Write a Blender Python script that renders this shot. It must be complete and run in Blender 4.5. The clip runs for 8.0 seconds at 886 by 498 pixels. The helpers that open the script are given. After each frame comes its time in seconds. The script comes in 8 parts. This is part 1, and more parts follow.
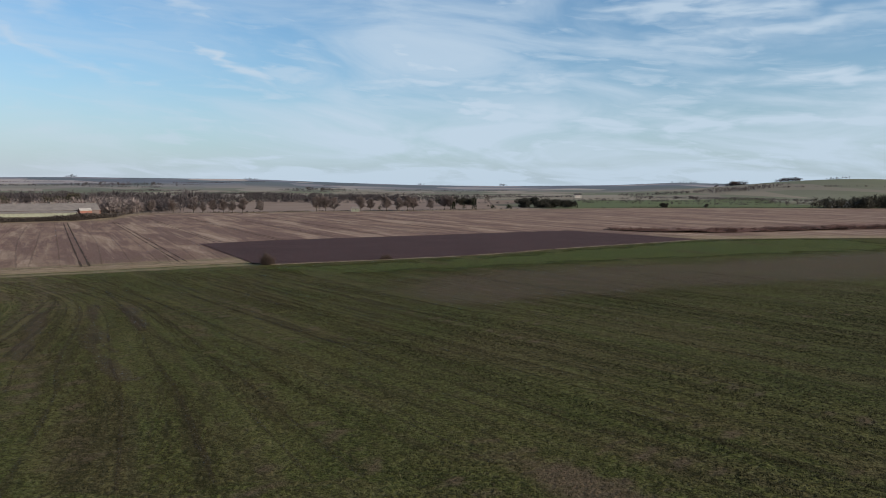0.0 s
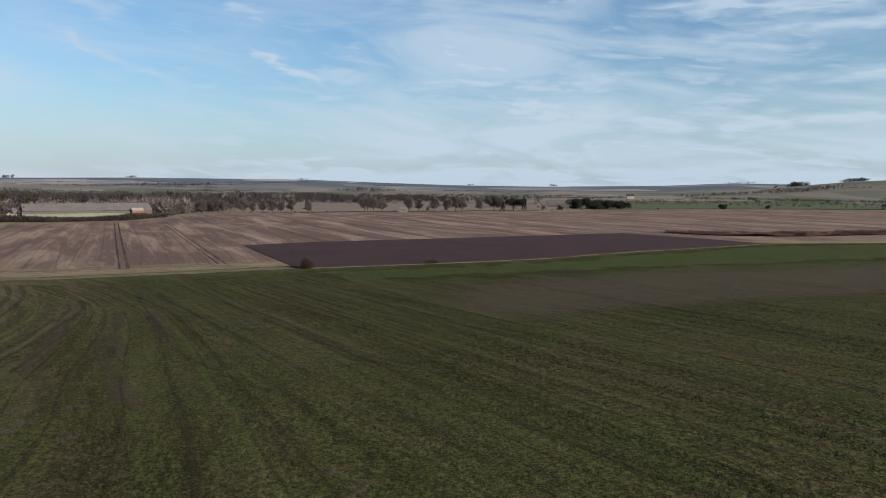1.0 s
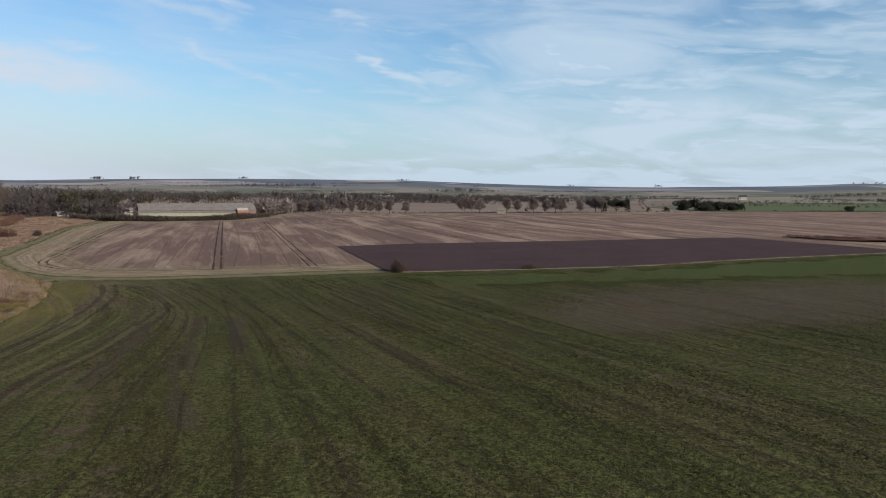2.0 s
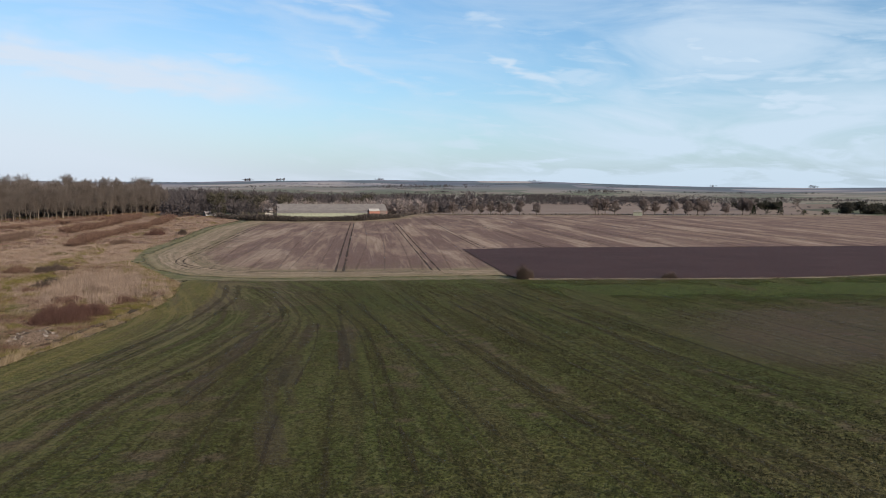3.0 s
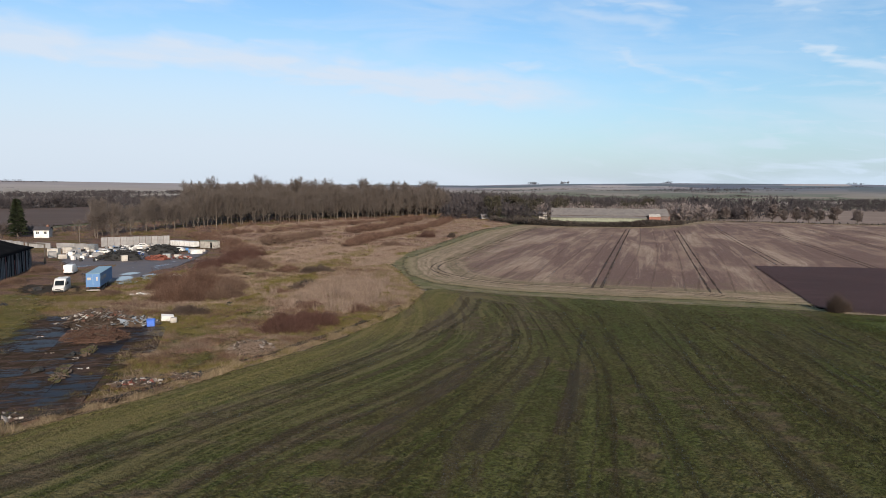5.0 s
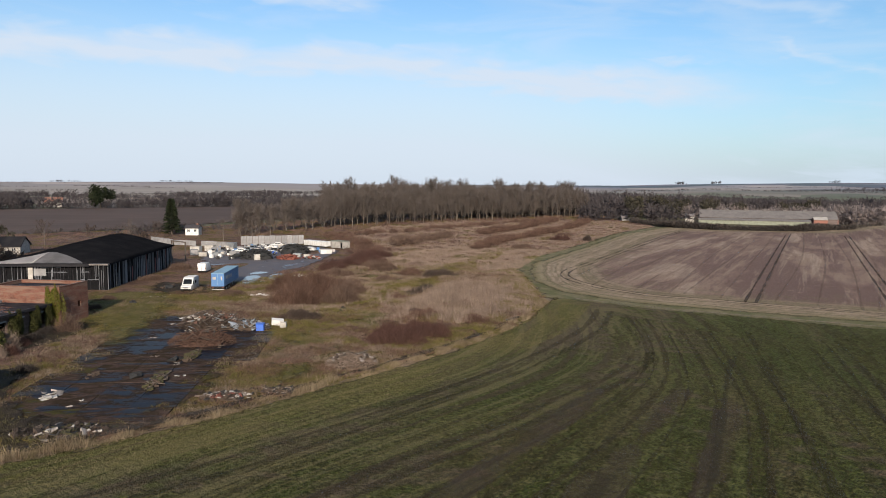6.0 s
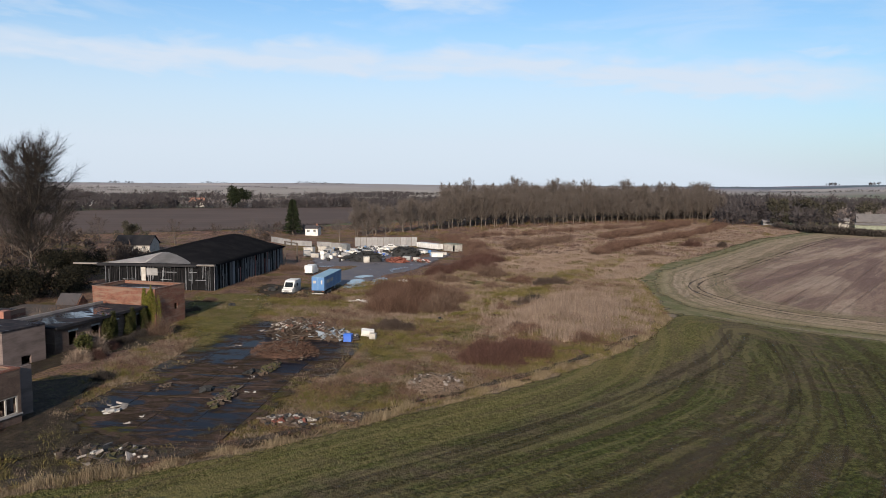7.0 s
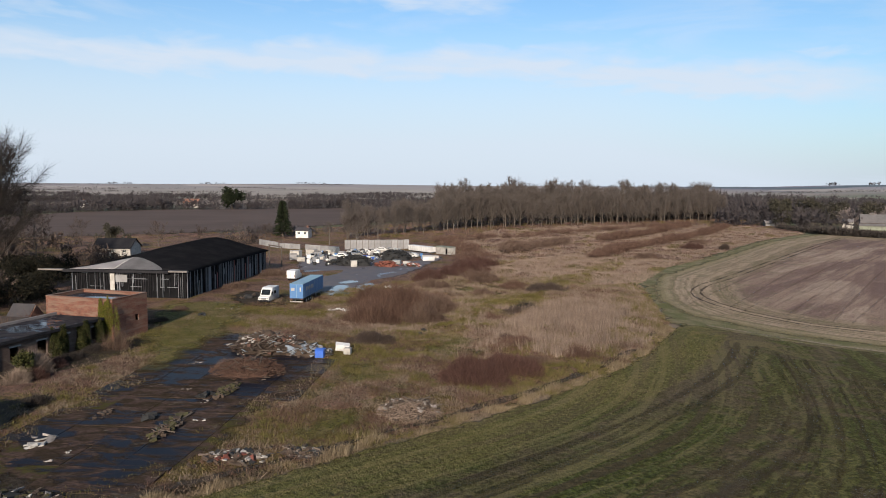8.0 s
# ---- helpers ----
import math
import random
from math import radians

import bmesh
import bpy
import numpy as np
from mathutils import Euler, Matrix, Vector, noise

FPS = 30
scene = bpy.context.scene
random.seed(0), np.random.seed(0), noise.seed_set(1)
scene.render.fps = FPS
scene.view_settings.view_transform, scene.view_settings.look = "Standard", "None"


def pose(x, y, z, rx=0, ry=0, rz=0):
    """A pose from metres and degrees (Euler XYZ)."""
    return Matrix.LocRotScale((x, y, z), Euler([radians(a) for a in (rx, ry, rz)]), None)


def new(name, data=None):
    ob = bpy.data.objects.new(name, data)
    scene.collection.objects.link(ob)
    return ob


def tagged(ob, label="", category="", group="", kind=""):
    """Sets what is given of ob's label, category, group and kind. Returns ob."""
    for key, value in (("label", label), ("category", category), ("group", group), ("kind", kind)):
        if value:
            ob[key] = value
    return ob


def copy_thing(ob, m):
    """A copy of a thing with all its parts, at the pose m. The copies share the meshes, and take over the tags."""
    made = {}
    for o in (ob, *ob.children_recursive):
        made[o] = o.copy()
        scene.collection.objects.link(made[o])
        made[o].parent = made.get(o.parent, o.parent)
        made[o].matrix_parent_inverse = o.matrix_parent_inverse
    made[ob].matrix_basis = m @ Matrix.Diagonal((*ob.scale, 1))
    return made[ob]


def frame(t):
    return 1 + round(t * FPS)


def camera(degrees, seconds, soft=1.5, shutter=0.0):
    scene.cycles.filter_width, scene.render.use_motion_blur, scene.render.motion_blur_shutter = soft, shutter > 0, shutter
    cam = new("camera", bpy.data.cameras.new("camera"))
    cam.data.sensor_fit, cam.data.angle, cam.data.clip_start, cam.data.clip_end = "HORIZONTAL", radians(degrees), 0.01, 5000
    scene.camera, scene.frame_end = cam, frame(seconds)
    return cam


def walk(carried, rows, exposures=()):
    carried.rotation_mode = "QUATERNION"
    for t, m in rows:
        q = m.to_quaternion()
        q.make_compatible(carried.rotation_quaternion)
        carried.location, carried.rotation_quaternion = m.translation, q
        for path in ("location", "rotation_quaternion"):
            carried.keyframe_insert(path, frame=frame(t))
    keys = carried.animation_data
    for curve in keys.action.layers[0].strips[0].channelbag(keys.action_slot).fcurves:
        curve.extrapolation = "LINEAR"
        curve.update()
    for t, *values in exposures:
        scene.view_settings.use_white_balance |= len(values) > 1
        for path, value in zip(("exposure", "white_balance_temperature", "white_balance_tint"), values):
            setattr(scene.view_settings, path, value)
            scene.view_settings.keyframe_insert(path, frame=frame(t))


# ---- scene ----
cam = camera(65.34, 8.0, soft=0.95)
# seconds, x, y, z, yaw, pitch, roll
ROWS = [
    (0.0, -0.00, -0.00, 21.24, 0.000, -5.143, -0.459),
    (0.5, 0.02, 5.25, 21.19, 1.746, -5.131, -0.488),
    (1.0, -0.03, 10.70, 21.22, 4.062, -5.142, -0.512),
    (1.5, -0.15, 15.84, 21.21, 7.024, -5.157, -0.486),
    (1.7, -0.23, 17.99, 21.19, 9.073, -5.164, -0.498),
    (2.8, -2.13, 29.37, 21.06, 20.762, -5.137, -0.440),
    (3.0, -2.53, 31.61, 21.06, 23.083, -5.157, -0.428),
    (3.5, -3.43, 36.68, 21.09, 28.817, -5.166, -0.452),
    (4.0, -4.65, 41.68, 21.14, 34.808, -5.159, -0.521),
    (4.5, -6.33, 46.54, 21.20, 40.524, -5.165, -0.494),
    (4.7, -7.08, 48.34, 21.21, 42.822, -5.115, -0.479),
    (5.8, -12.94, 57.89, 21.23, 55.498, -5.147, -0.519),
    (6.0, -14.27, 59.60, 21.22, 57.816, -5.151, -0.452),
    (6.5, -17.81, 63.93, 21.26, 64.657, -5.158, -0.479),
    (6.6, -18.54, 64.69, 21.26, 66.000, -5.155, -0.480),
    (6.7, -19.27, 65.43, 21.27, 67.290, -5.152, -0.480),
    (6.8, -20.00, 66.13, 21.27, 67.910, -5.149, -0.480),
    (6.9, -20.73, 66.81, 21.28, 68.160, -5.146, -0.481),
    (7.0, -21.47, 67.47, 21.28, 68.211, -5.143, -0.481),
    (7.5, -25.20, 70.52, 21.31, 68.217, -5.124, -0.432),
    (8.0, -28.13, 72.69, 21.36, 68.190, -5.098, -0.395),
]
EXPOSURES = [(0.0, 0.52), (1.7, 0.56), (3.2, 0.74), (8.0, 0.74)]
walk(cam, [(t, pose(x, y, z, 90 + pitch, roll, yaw)) for t, x, y, z, yaw, pitch, roll in ROWS], EXPOSURES)

# ---------------------------------------------------------------- light
SUN_TRAVEL, SUN_HIGH = 152.0, 20.0      # degrees: the way the light goes on the ground, and its height
sun = new("sun", bpy.data.lights.new("sun", "SUN"))
sun.data.energy, sun.data.angle, sun.data.color = 5.0, radians(1.0), (1.0, 0.855, 0.70)
sun_way = Vector((math.cos(radians(SUN_TRAVEL)) * math.cos(radians(SUN_HIGH)), math.sin(radians(SUN_TRAVEL)) * math.cos(radians(SUN_HIGH)), -math.sin(radians(SUN_HIGH))))
sun.rotation_euler = sun_way.to_track_quat("-Z", "Y").to_euler()
sun.location = (0, 0, 200)

world = bpy.data.worlds.new("sky")
scene.world = world
world.use_nodes = True
wn, wl = world.node_tree.nodes, world.node_tree.links
wn.clear()


def wnode(kind, **values):
    n = wn.new(kind)
    for key, value in values.items():
        n.inputs[key.replace("_", " ")].default_value = value
    return n


def wmath(op, a, b=None, c=None):
    n = wn.new("ShaderNodeMath")
    n.operation = op
    for i, v in enumerate((a, b, c)):
        if v is None:
            continue
        if isinstance(v, (int, float)):
            n.inputs[i].default_value = v
        else:
            wl.new(v, n.inputs[i])
    return n.outputs[0]


sky = wn.new("ShaderNodeTexSky")
sky.sky_type, sky.sun_disc = "NISHITA", False
sky.sun_elevation, sky.sun_rotation = radians(SUN_HIGH), radians(90 - (SUN_TRAVEL - 180))
sky.air_density, sky.dust_density, sky.ozone_density = 1.0, 1.6, 1.5
coord = wn.new("ShaderNodeTexCoord")
split = wn.new("ShaderNodeSeparateXYZ")
wl.new(coord.outputs["Generated"], split.inputs[0])
up = wmath("MAXIMUM", split.outputs[2], 0.0)

# bearing (positive to the west of north) and height above the horizon, degrees
bearing = wmath("MULTIPLY", wmath("ARCTAN2", wmath("MULTIPLY", split.outputs[0], -1.0), split.outputs[1]), 57.2958)
height = wmath("MULTIPLY", wmath("ARCSINE", up), 57.2958)


def sky_noise(along, across, turn, scale, detail, rough, warp, shift=0.0):
    """Noise over bearing and height, drawn out along a slanting line."""
    c = wn.new("ShaderNodeCombineXYZ")
    co, si = math.cos(radians(turn)), math.sin(radians(turn))
    wl.new(wmath("MULTIPLY", wmath("ADD", wmath("MULTIPLY", bearing, co), wmath("MULTIPLY", height, si)), along), c.inputs[0])
    wl.new(wmath("MULTIPLY", wmath("SUBTRACT", wmath("MULTIPLY", height, co), wmath("MULTIPLY", bearing, si)), across), c.inputs[1])
    c.inputs[2].default_value = shift
    n = wnode("ShaderNodeTexNoise", Scale=scale, Detail=detail, Roughness=rough, Distortion=warp)
    wl.new(c.outputs[0], n.inputs["Vector"])
    return n.outputs[0]


def wstep(v, low, high, to0=0.0, to1=1.0):
    r = wn.new("ShaderNodeMapRange")
    r.interpolation_type = "SMOOTHSTEP"
    wl.new(v, r.inputs[0])
    for i, x in enumerate((low, high, to0, to1)):
        r.inputs[i + 1].default_value = x
    return r.outputs[0]


ragged_a = wmath("MULTIPLY", wmath("SUBTRACT", sky_noise(0.25, 0.7, 0, 1.0, 3.0, 0.5, 0.4, 3.1), 0.5), 7.0)
ragged_b = wmath("MULTIPLY", wmath("SUBTRACT", sky_noise(0.20, 0.6, 0, 1.0, 3.0, 0.5, 0.4, 8.7), 0.5), 3.2)
shred = sky_noise(0.20, 1.1, 4, 1.0, 5.0, 0.52, 0.5, 5.2)
bent_a, bent_h = wmath("ADD", bearing, ragged_a), wmath("ADD", height, ragged_b)


def streak(a0, h0, a1, h1, wide, strength, thin=0.25):
    """A wisp of high cloud from one bearing and height to another."""
    turn = math.atan2(h1 - h0, a1 - a0)
    half = math.hypot(a1 - a0, h1 - h0) / 2
    da, dh = wmath("SUBTRACT", bent_a, (a0 + a1) / 2), wmath("SUBTRACT", bent_h, (h0 + h1) / 2)
    u = wmath("ABSOLUTE", wmath("ADD", wmath("MULTIPLY", da, math.cos(turn)), wmath("MULTIPLY", dh, math.sin(turn))))
    v = wmath("ABSOLUTE", wmath("SUBTRACT", wmath("MULTIPLY", dh, math.cos(turn)), wmath("MULTIPLY", da, math.sin(turn))))
    body = wmath("MULTIPLY", wstep(u, half * 0.45, half * 1.25, 1.0, 0.0), wstep(v, 0.0, wide, 1.0, 0.0))
    return wmath("MULTIPLY", wmath("MULTIPLY", body, wstep(shred, 0.30, 0.62, thin, 1.0)), strength)


cloud = wmath("MULTIPLY", wmath("MULTIPLY", wstep(shred, 0.46, 0.72), wstep(bearing, 34.0, 6.0, 0.30, 1.0)), 0.5)
broad = wmath("MULTIPLY", wstep(sky_noise(0.07, 0.30, 5, 1.0, 5.0, 0.55, 0.6, 1.4), 0.34, 0.74), wstep(bearing, 26.0, 2.0, 0.5, 1.0))
cloud = wmath("MAXIMUM", cloud, wmath("MULTIPLY", broad, 0.72))
cloud = wmath("MAXIMUM", cloud, wmath("MULTIPLY", wstep(bearing, 28.0, 60.0), wstep(height, 15.0, 6.0, 0.06, 0.46)))
for wisp in ((36, 15.4, 27, 13.0, 1.1, 0.6), (36, 11.8, 24, 7.2, 0.9, 0.5), (20.5, 10.8, 13.5, 7.9, 0.7, 0.75), (22, 13.5, 17.5, 13.4, 0.9, 0.6), (5.5, 11.6, -1.5, 9.0, 1.5, 0.85), (9, 8.2, -14, 8.4, 1.1, 0.7),
             (1, 7.4, -8, 5.6, 1.3, 0.8), (-4, 5.4, -38, 4.6, 1.7, 0.7), (-11, 13.6, -30, 13.4, 1.3, 0.8), (-13, 10.6, -36, 12.2, 1.5, 0.75), (-20, 8.2, -38, 7.6, 1.0, 0.75), (-2, 15.6, -11, 15.0, 0.9, 0.8),
             (39, 14.0, 27, 11.6, 1.3, 0.45), (72, 10.8, 34, 7.0, 2.6, 0.86, 0.7), (112, 9.6, 50, 9.9, 2.6, 0.88, 0.75), (84, 15.4, 62, 14.6, 1.3, 0.75, 0.5), (110, 13.0, 92, 11.6, 1.2, 0.5), (48, 9.4, 36, 9.8, 0.7, 0.5)):
    cloud = wmath("MAXIMUM", cloud, streak(*wisp))
# thin milky air towards the horizon
milk = wmath("POWER", wmath("SUBTRACT", 1.0, wmath("MINIMUM", wmath("MULTIPLY", up, 3.4), 1.0)), 2.2)
cover = wmath("MINIMUM", wmath("ADD", cloud, wmath("MULTIPLY", milk, 0.76)), 0.92)
blend = wn.new("ShaderNodeMix")
blend.data_type = "RGBA"
wl.new(cover, blend.inputs[0])
tint = wn.new("ShaderNodeMix")
tint.data_type, tint.blend_type = "RGBA", "MULTIPLY"
tint.inputs[0].default_value = 1.0
tint.inputs[7].default_value = (1.06, 1.45, 1.72, 1)
wl.new(sky.outputs[0], tint.inputs[6])
wl.new(tint.outputs[2], blend.inputs[6])
veil = wn.new("ShaderNodeMix")
veil.data_type = "RGBA"
wl.new(wstep(bearing, 8.0, 42.0), veil.inputs[0])
veil.inputs[6].default_value, veil.inputs[7].default_value = (6.35, 7.75, 9.2, 1), (6.95, 7.8, 9.0, 1)
wl.new(veil.outputs[2], blend.inputs[7])
back = wnode("ShaderNodeBackground", Strength=0.06)
wl.new(blend.outputs[2], back.inputs[0])
wl.new(back.outputs[0], wn.new("ShaderNodeOutputWorld").inputs[0])

# ---------------------------------------------------------------- materials


class Nodes:
    """Short ways to wire a material."""

    def __init__(self, name, rough=0.85, metal=0.0, spec=0.3):
        self.m = bpy.data.materials.new(name)
        self.m.use_nodes = True
        self.t = self.m.node_tree
        self.n, self.l = self.t.nodes, self.t.links
        self.b = self.n["Principled BSDF"]
        self.b.inputs["Roughness"].default_value = rough
        self.b.inputs["Metallic"].default_value = metal
        self.b.inputs["Specular IOR Level"].default_value = spec

    def put(self, socket, v):
        if isinstance(v, bpy.types.NodeSocket):
            self.l.new(v, socket)
        elif isinstance(v, tuple) and len(v) == 3 and socket.type == "RGBA":
            socket.default_value = (*v, 1)
        else:
            socket.default_value = v

    def math(self, op, a, b=0.0, clamp=False):
        n = self.n.new("ShaderNodeMath")
        n.operation, n.use_clamp = op, clamp
        self.put(n.inputs[0], a), self.put(n.inputs[1], b)
        return n.outputs[0]

    def place(self, stretch=(1, 1, 1), turn=0.0, local=False):
        g = self.n.new("ShaderNodeTexCoord").outputs["Object"] if local else self.n.new("ShaderNodeNewGeometry").outputs["Position"]
        m = self.n.new("ShaderNodeMapping")
        m.vector_type = "TEXTURE"
        m.inputs["Rotation"].default_value = (0, 0, radians(turn))
        m.inputs["Scale"].default_value = [1 / v for v in stretch]
        self.l.new(g, m.inputs[0])
        return m.outputs[0]

    def noise(self, at, scale, detail=5.0, rough=0.6, warp=0.0):
        n = self.n.new("ShaderNodeTexNoise")
        n.inputs["Scale"].default_value, n.inputs["Detail"].default_value = scale, detail
        n.inputs["Roughness"].default_value, n.inputs["Distortion"].default_value = rough, warp
        self.l.new(at, n.inputs["Vector"])
        return n.outputs[0]

    def band(self, v, low, high, to0=0.0, to1=1.0):
        n = self.n.new("ShaderNodeMapRange")
        n.interpolation_type = "SMOOTHSTEP"
        self.put(n.inputs[0], v)
        self.put(n.inputs[1], low), self.put(n.inputs[2], high), self.put(n.inputs[3], to0), self.put(n.inputs[4], to1)
        return n.outputs[0]

    def mix(self, fac, a, b, how="MIX"):
        n = self.n.new("ShaderNodeMix")
        n.data_type, n.blend_type = "RGBA", how
        self.put(n.inputs[0], fac), self.put(n.inputs[6], a), self.put(n.inputs[7], b)
        return n.outputs[2]

    def colour(self, v):
        self.put(self.b.inputs["Base Color"], v)

    def bump(self, v, depth, strength=1.0):
        n = self.n.new("ShaderNodeBump")
        n.inputs["Strength"].default_value, n.inputs["Distance"].default_value = strength, depth
        self.put(n.inputs["Height"], v)
        self.l.new(n.outputs[0], self.b.inputs["Normal"])

    def random(self, island=False):
        return self.n.new("ShaderNodeNewGeometry").outputs["Random Per Island"] if island else self.n.new("ShaderNodeObjectInfo").outputs["Random"]

    def attribute(self, name):
        n = self.n.new("ShaderNodeAttribute")
        n.attribute_name = name
        return n.outputs["Fac"]

    def ramp(self, v, stops, hard=False):
        n = self.n.new("ShaderNodeValToRGB")
        n.color_ramp.interpolation = "CONSTANT" if hard else "LINEAR"
        e = n.color_ramp.elements
        while len(e) < len(stops):
            e.new(0.5)
        for k, (p, c) in zip(e, stops):
            k.position, k.color = p, (*c, 1)
        self.put(n.inputs[0], v)
        return n.outputs[0]

    def edge(self, reach, raggedness, size, start=0.0, cover=1.0):
        """Lets the sheet thin out raggedly towards its border."""
        at = self.place()
        d = self.math("ADD", self.attribute("inside"), self.math("MULTIPLY", self.math("SUBTRACT", self.noise(at, size, 4.0), 0.5), raggedness))
        fac = self.band(d, start, start + reach, 0.0, cover)
        clear = self.n.new("ShaderNodeBsdfTransparent")
        mix = self.n.new("ShaderNodeMixShader")
        self.l.new(fac, mix.inputs[0]), self.l.new(clear.outputs[0], mix.inputs[1]), self.l.new(self.b.outputs[0], mix.inputs[2])
        self.l.new(mix.outputs[0], self.n["Material Output"].inputs["Surface"])


def plain(name, c, c2=None, size=1.5, rough=0.8, metal=0.0, spec=0.3, fine=18.0, bump=0.01, spread=0.12, island=False, stretch=(1, 1, 1)):
    """A surface of one colour with stains (c2), grain and a little variation from piece to piece."""
    k = Nodes(name, rough, metal, spec)
    at = k.place(stretch, local=True)
    c2 = c2 or tuple(v * 0.7 for v in c)
    grain = k.noise(at, fine, 3.0)
    col = k.mix(k.band(k.noise(at, size, 6.0, 0.65), 0.38, 0.68), c, c2)
    col = k.mix(k.math("MULTIPLY", grain, 0.35), col, tuple(v * 0.6 for v in c))
    if spread:
        f = k.math("ADD", k.math("MULTIPLY", k.random(island), 2 * spread), 1 - spread)
        v = k.n.new("ShaderNodeHueSaturation")
        k.put(v.inputs["Value"], f), k.put(v.inputs["Color"], col)
        col = v.outputs[0]
    k.colour(col)
    if bump:
        k.bump(grain, bump, 0.6)
    return k.m


def leafy(name, stops, rough=0.9, through_light=0.1):
    """Foliage, twigs and blades: the colour goes from piece to piece, and some light passes between them."""
    k = Nodes(name, rough, 0.0, 0.15)
    at = k.place()
    col = k.ramp(k.random(True), stops)
    col = k.mix(k.band(k.noise(at, 0.25, 3.0), 0.4, 0.65, 0.0, 0.35), col, tuple(v * 0.55 for v in stops[0][1]))
    k.colour(col)
    thin, mix = k.n.new("ShaderNodeBsdfTranslucent"), k.n.new("ShaderNodeMixShader")
    k.put(thin.inputs["Color"], col)
    mix.inputs[0].default_value = through_light
    k.l.new(k.b.outputs[0], mix.inputs[1]), k.l.new(thin.outputs[0], mix.inputs[2])
    k.l.new(mix.outputs[0], k.n["Material Output"].inputs["Surface"])
    return k.m


def cereal():
    """Leaves of the young crop: green to straw, plant by plant, darkened to put shade into the near field."""
    k = Nodes("crop_leaves", 0.8, spec=0.15)
    at = k.place()
    plant, patch = k.noise(at, 2.9, 2.0, 0.8), k.noise(at, 0.12, 4.0, 0.6)
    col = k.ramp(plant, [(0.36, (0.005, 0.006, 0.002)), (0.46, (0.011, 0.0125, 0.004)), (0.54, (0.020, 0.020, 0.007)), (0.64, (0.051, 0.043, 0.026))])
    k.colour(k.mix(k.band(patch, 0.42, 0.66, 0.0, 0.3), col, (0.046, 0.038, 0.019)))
    return k.m


# distant country: a patchwork of fields with hedges between them
def country():
    k = Nodes("country_fields", 0.95, spec=0.1)
    at = k.place((0.0026, 0.0016, 0.00001), 20)
    cell = k.n.new("ShaderNodeTexVoronoi")
    cell.inputs["Scale"].default_value, cell.inputs["Randomness"].default_value = 1.0, 0.75
    k.l.new(at, cell.inputs["Vector"])
    line = k.n.new("ShaderNodeTexVoronoi")
    line.feature = "DISTANCE_TO_EDGE"
    line.inputs["Scale"].default_value, line.inputs["Randomness"].default_value = 1.0, 0.75
    k.l.new(at, line.inputs["Vector"])
    sep = k.n.new("ShaderNodeSeparateColor")
    k.l.new(cell.outputs["Color"], sep.inputs[0])
    col = k.ramp(sep.outputs[0], [(0.0, (0.150, 0.108, 0.085)), (0.2, (0.078, 0.085, 0.042)), (0.38, (0.20, 0.150, 0.115)), (0.52, (0.092, 0.074, 0.062)),
                                  (0.66, (0.145, 0.112, 0.092)), (0.82, (0.066, 0.078, 0.036)), (0.92, (0.23, 0.18, 0.14))], True)
    world_at = k.place()
    col = k.mix(k.band(k.noise(world_at, 0.006, 5.0), 0.35, 0.7, 0.0, 0.5), col, (0.120, 0.105, 0.092))
    col = k.mix(k.band(k.noise(k.place((0.004, 0.03, 1), 20), 1.0, 4.0), 0.5, 0.7, 0.0, 0.35), col, (0.15, 0.12, 0.096))
    col = k.mix(k.band(line.outputs["Distance"], 0.008, 0.018, 0.85, 0.0), col, (0.055, 0.052, 0.042))
    k.colour(col)
    return k.m


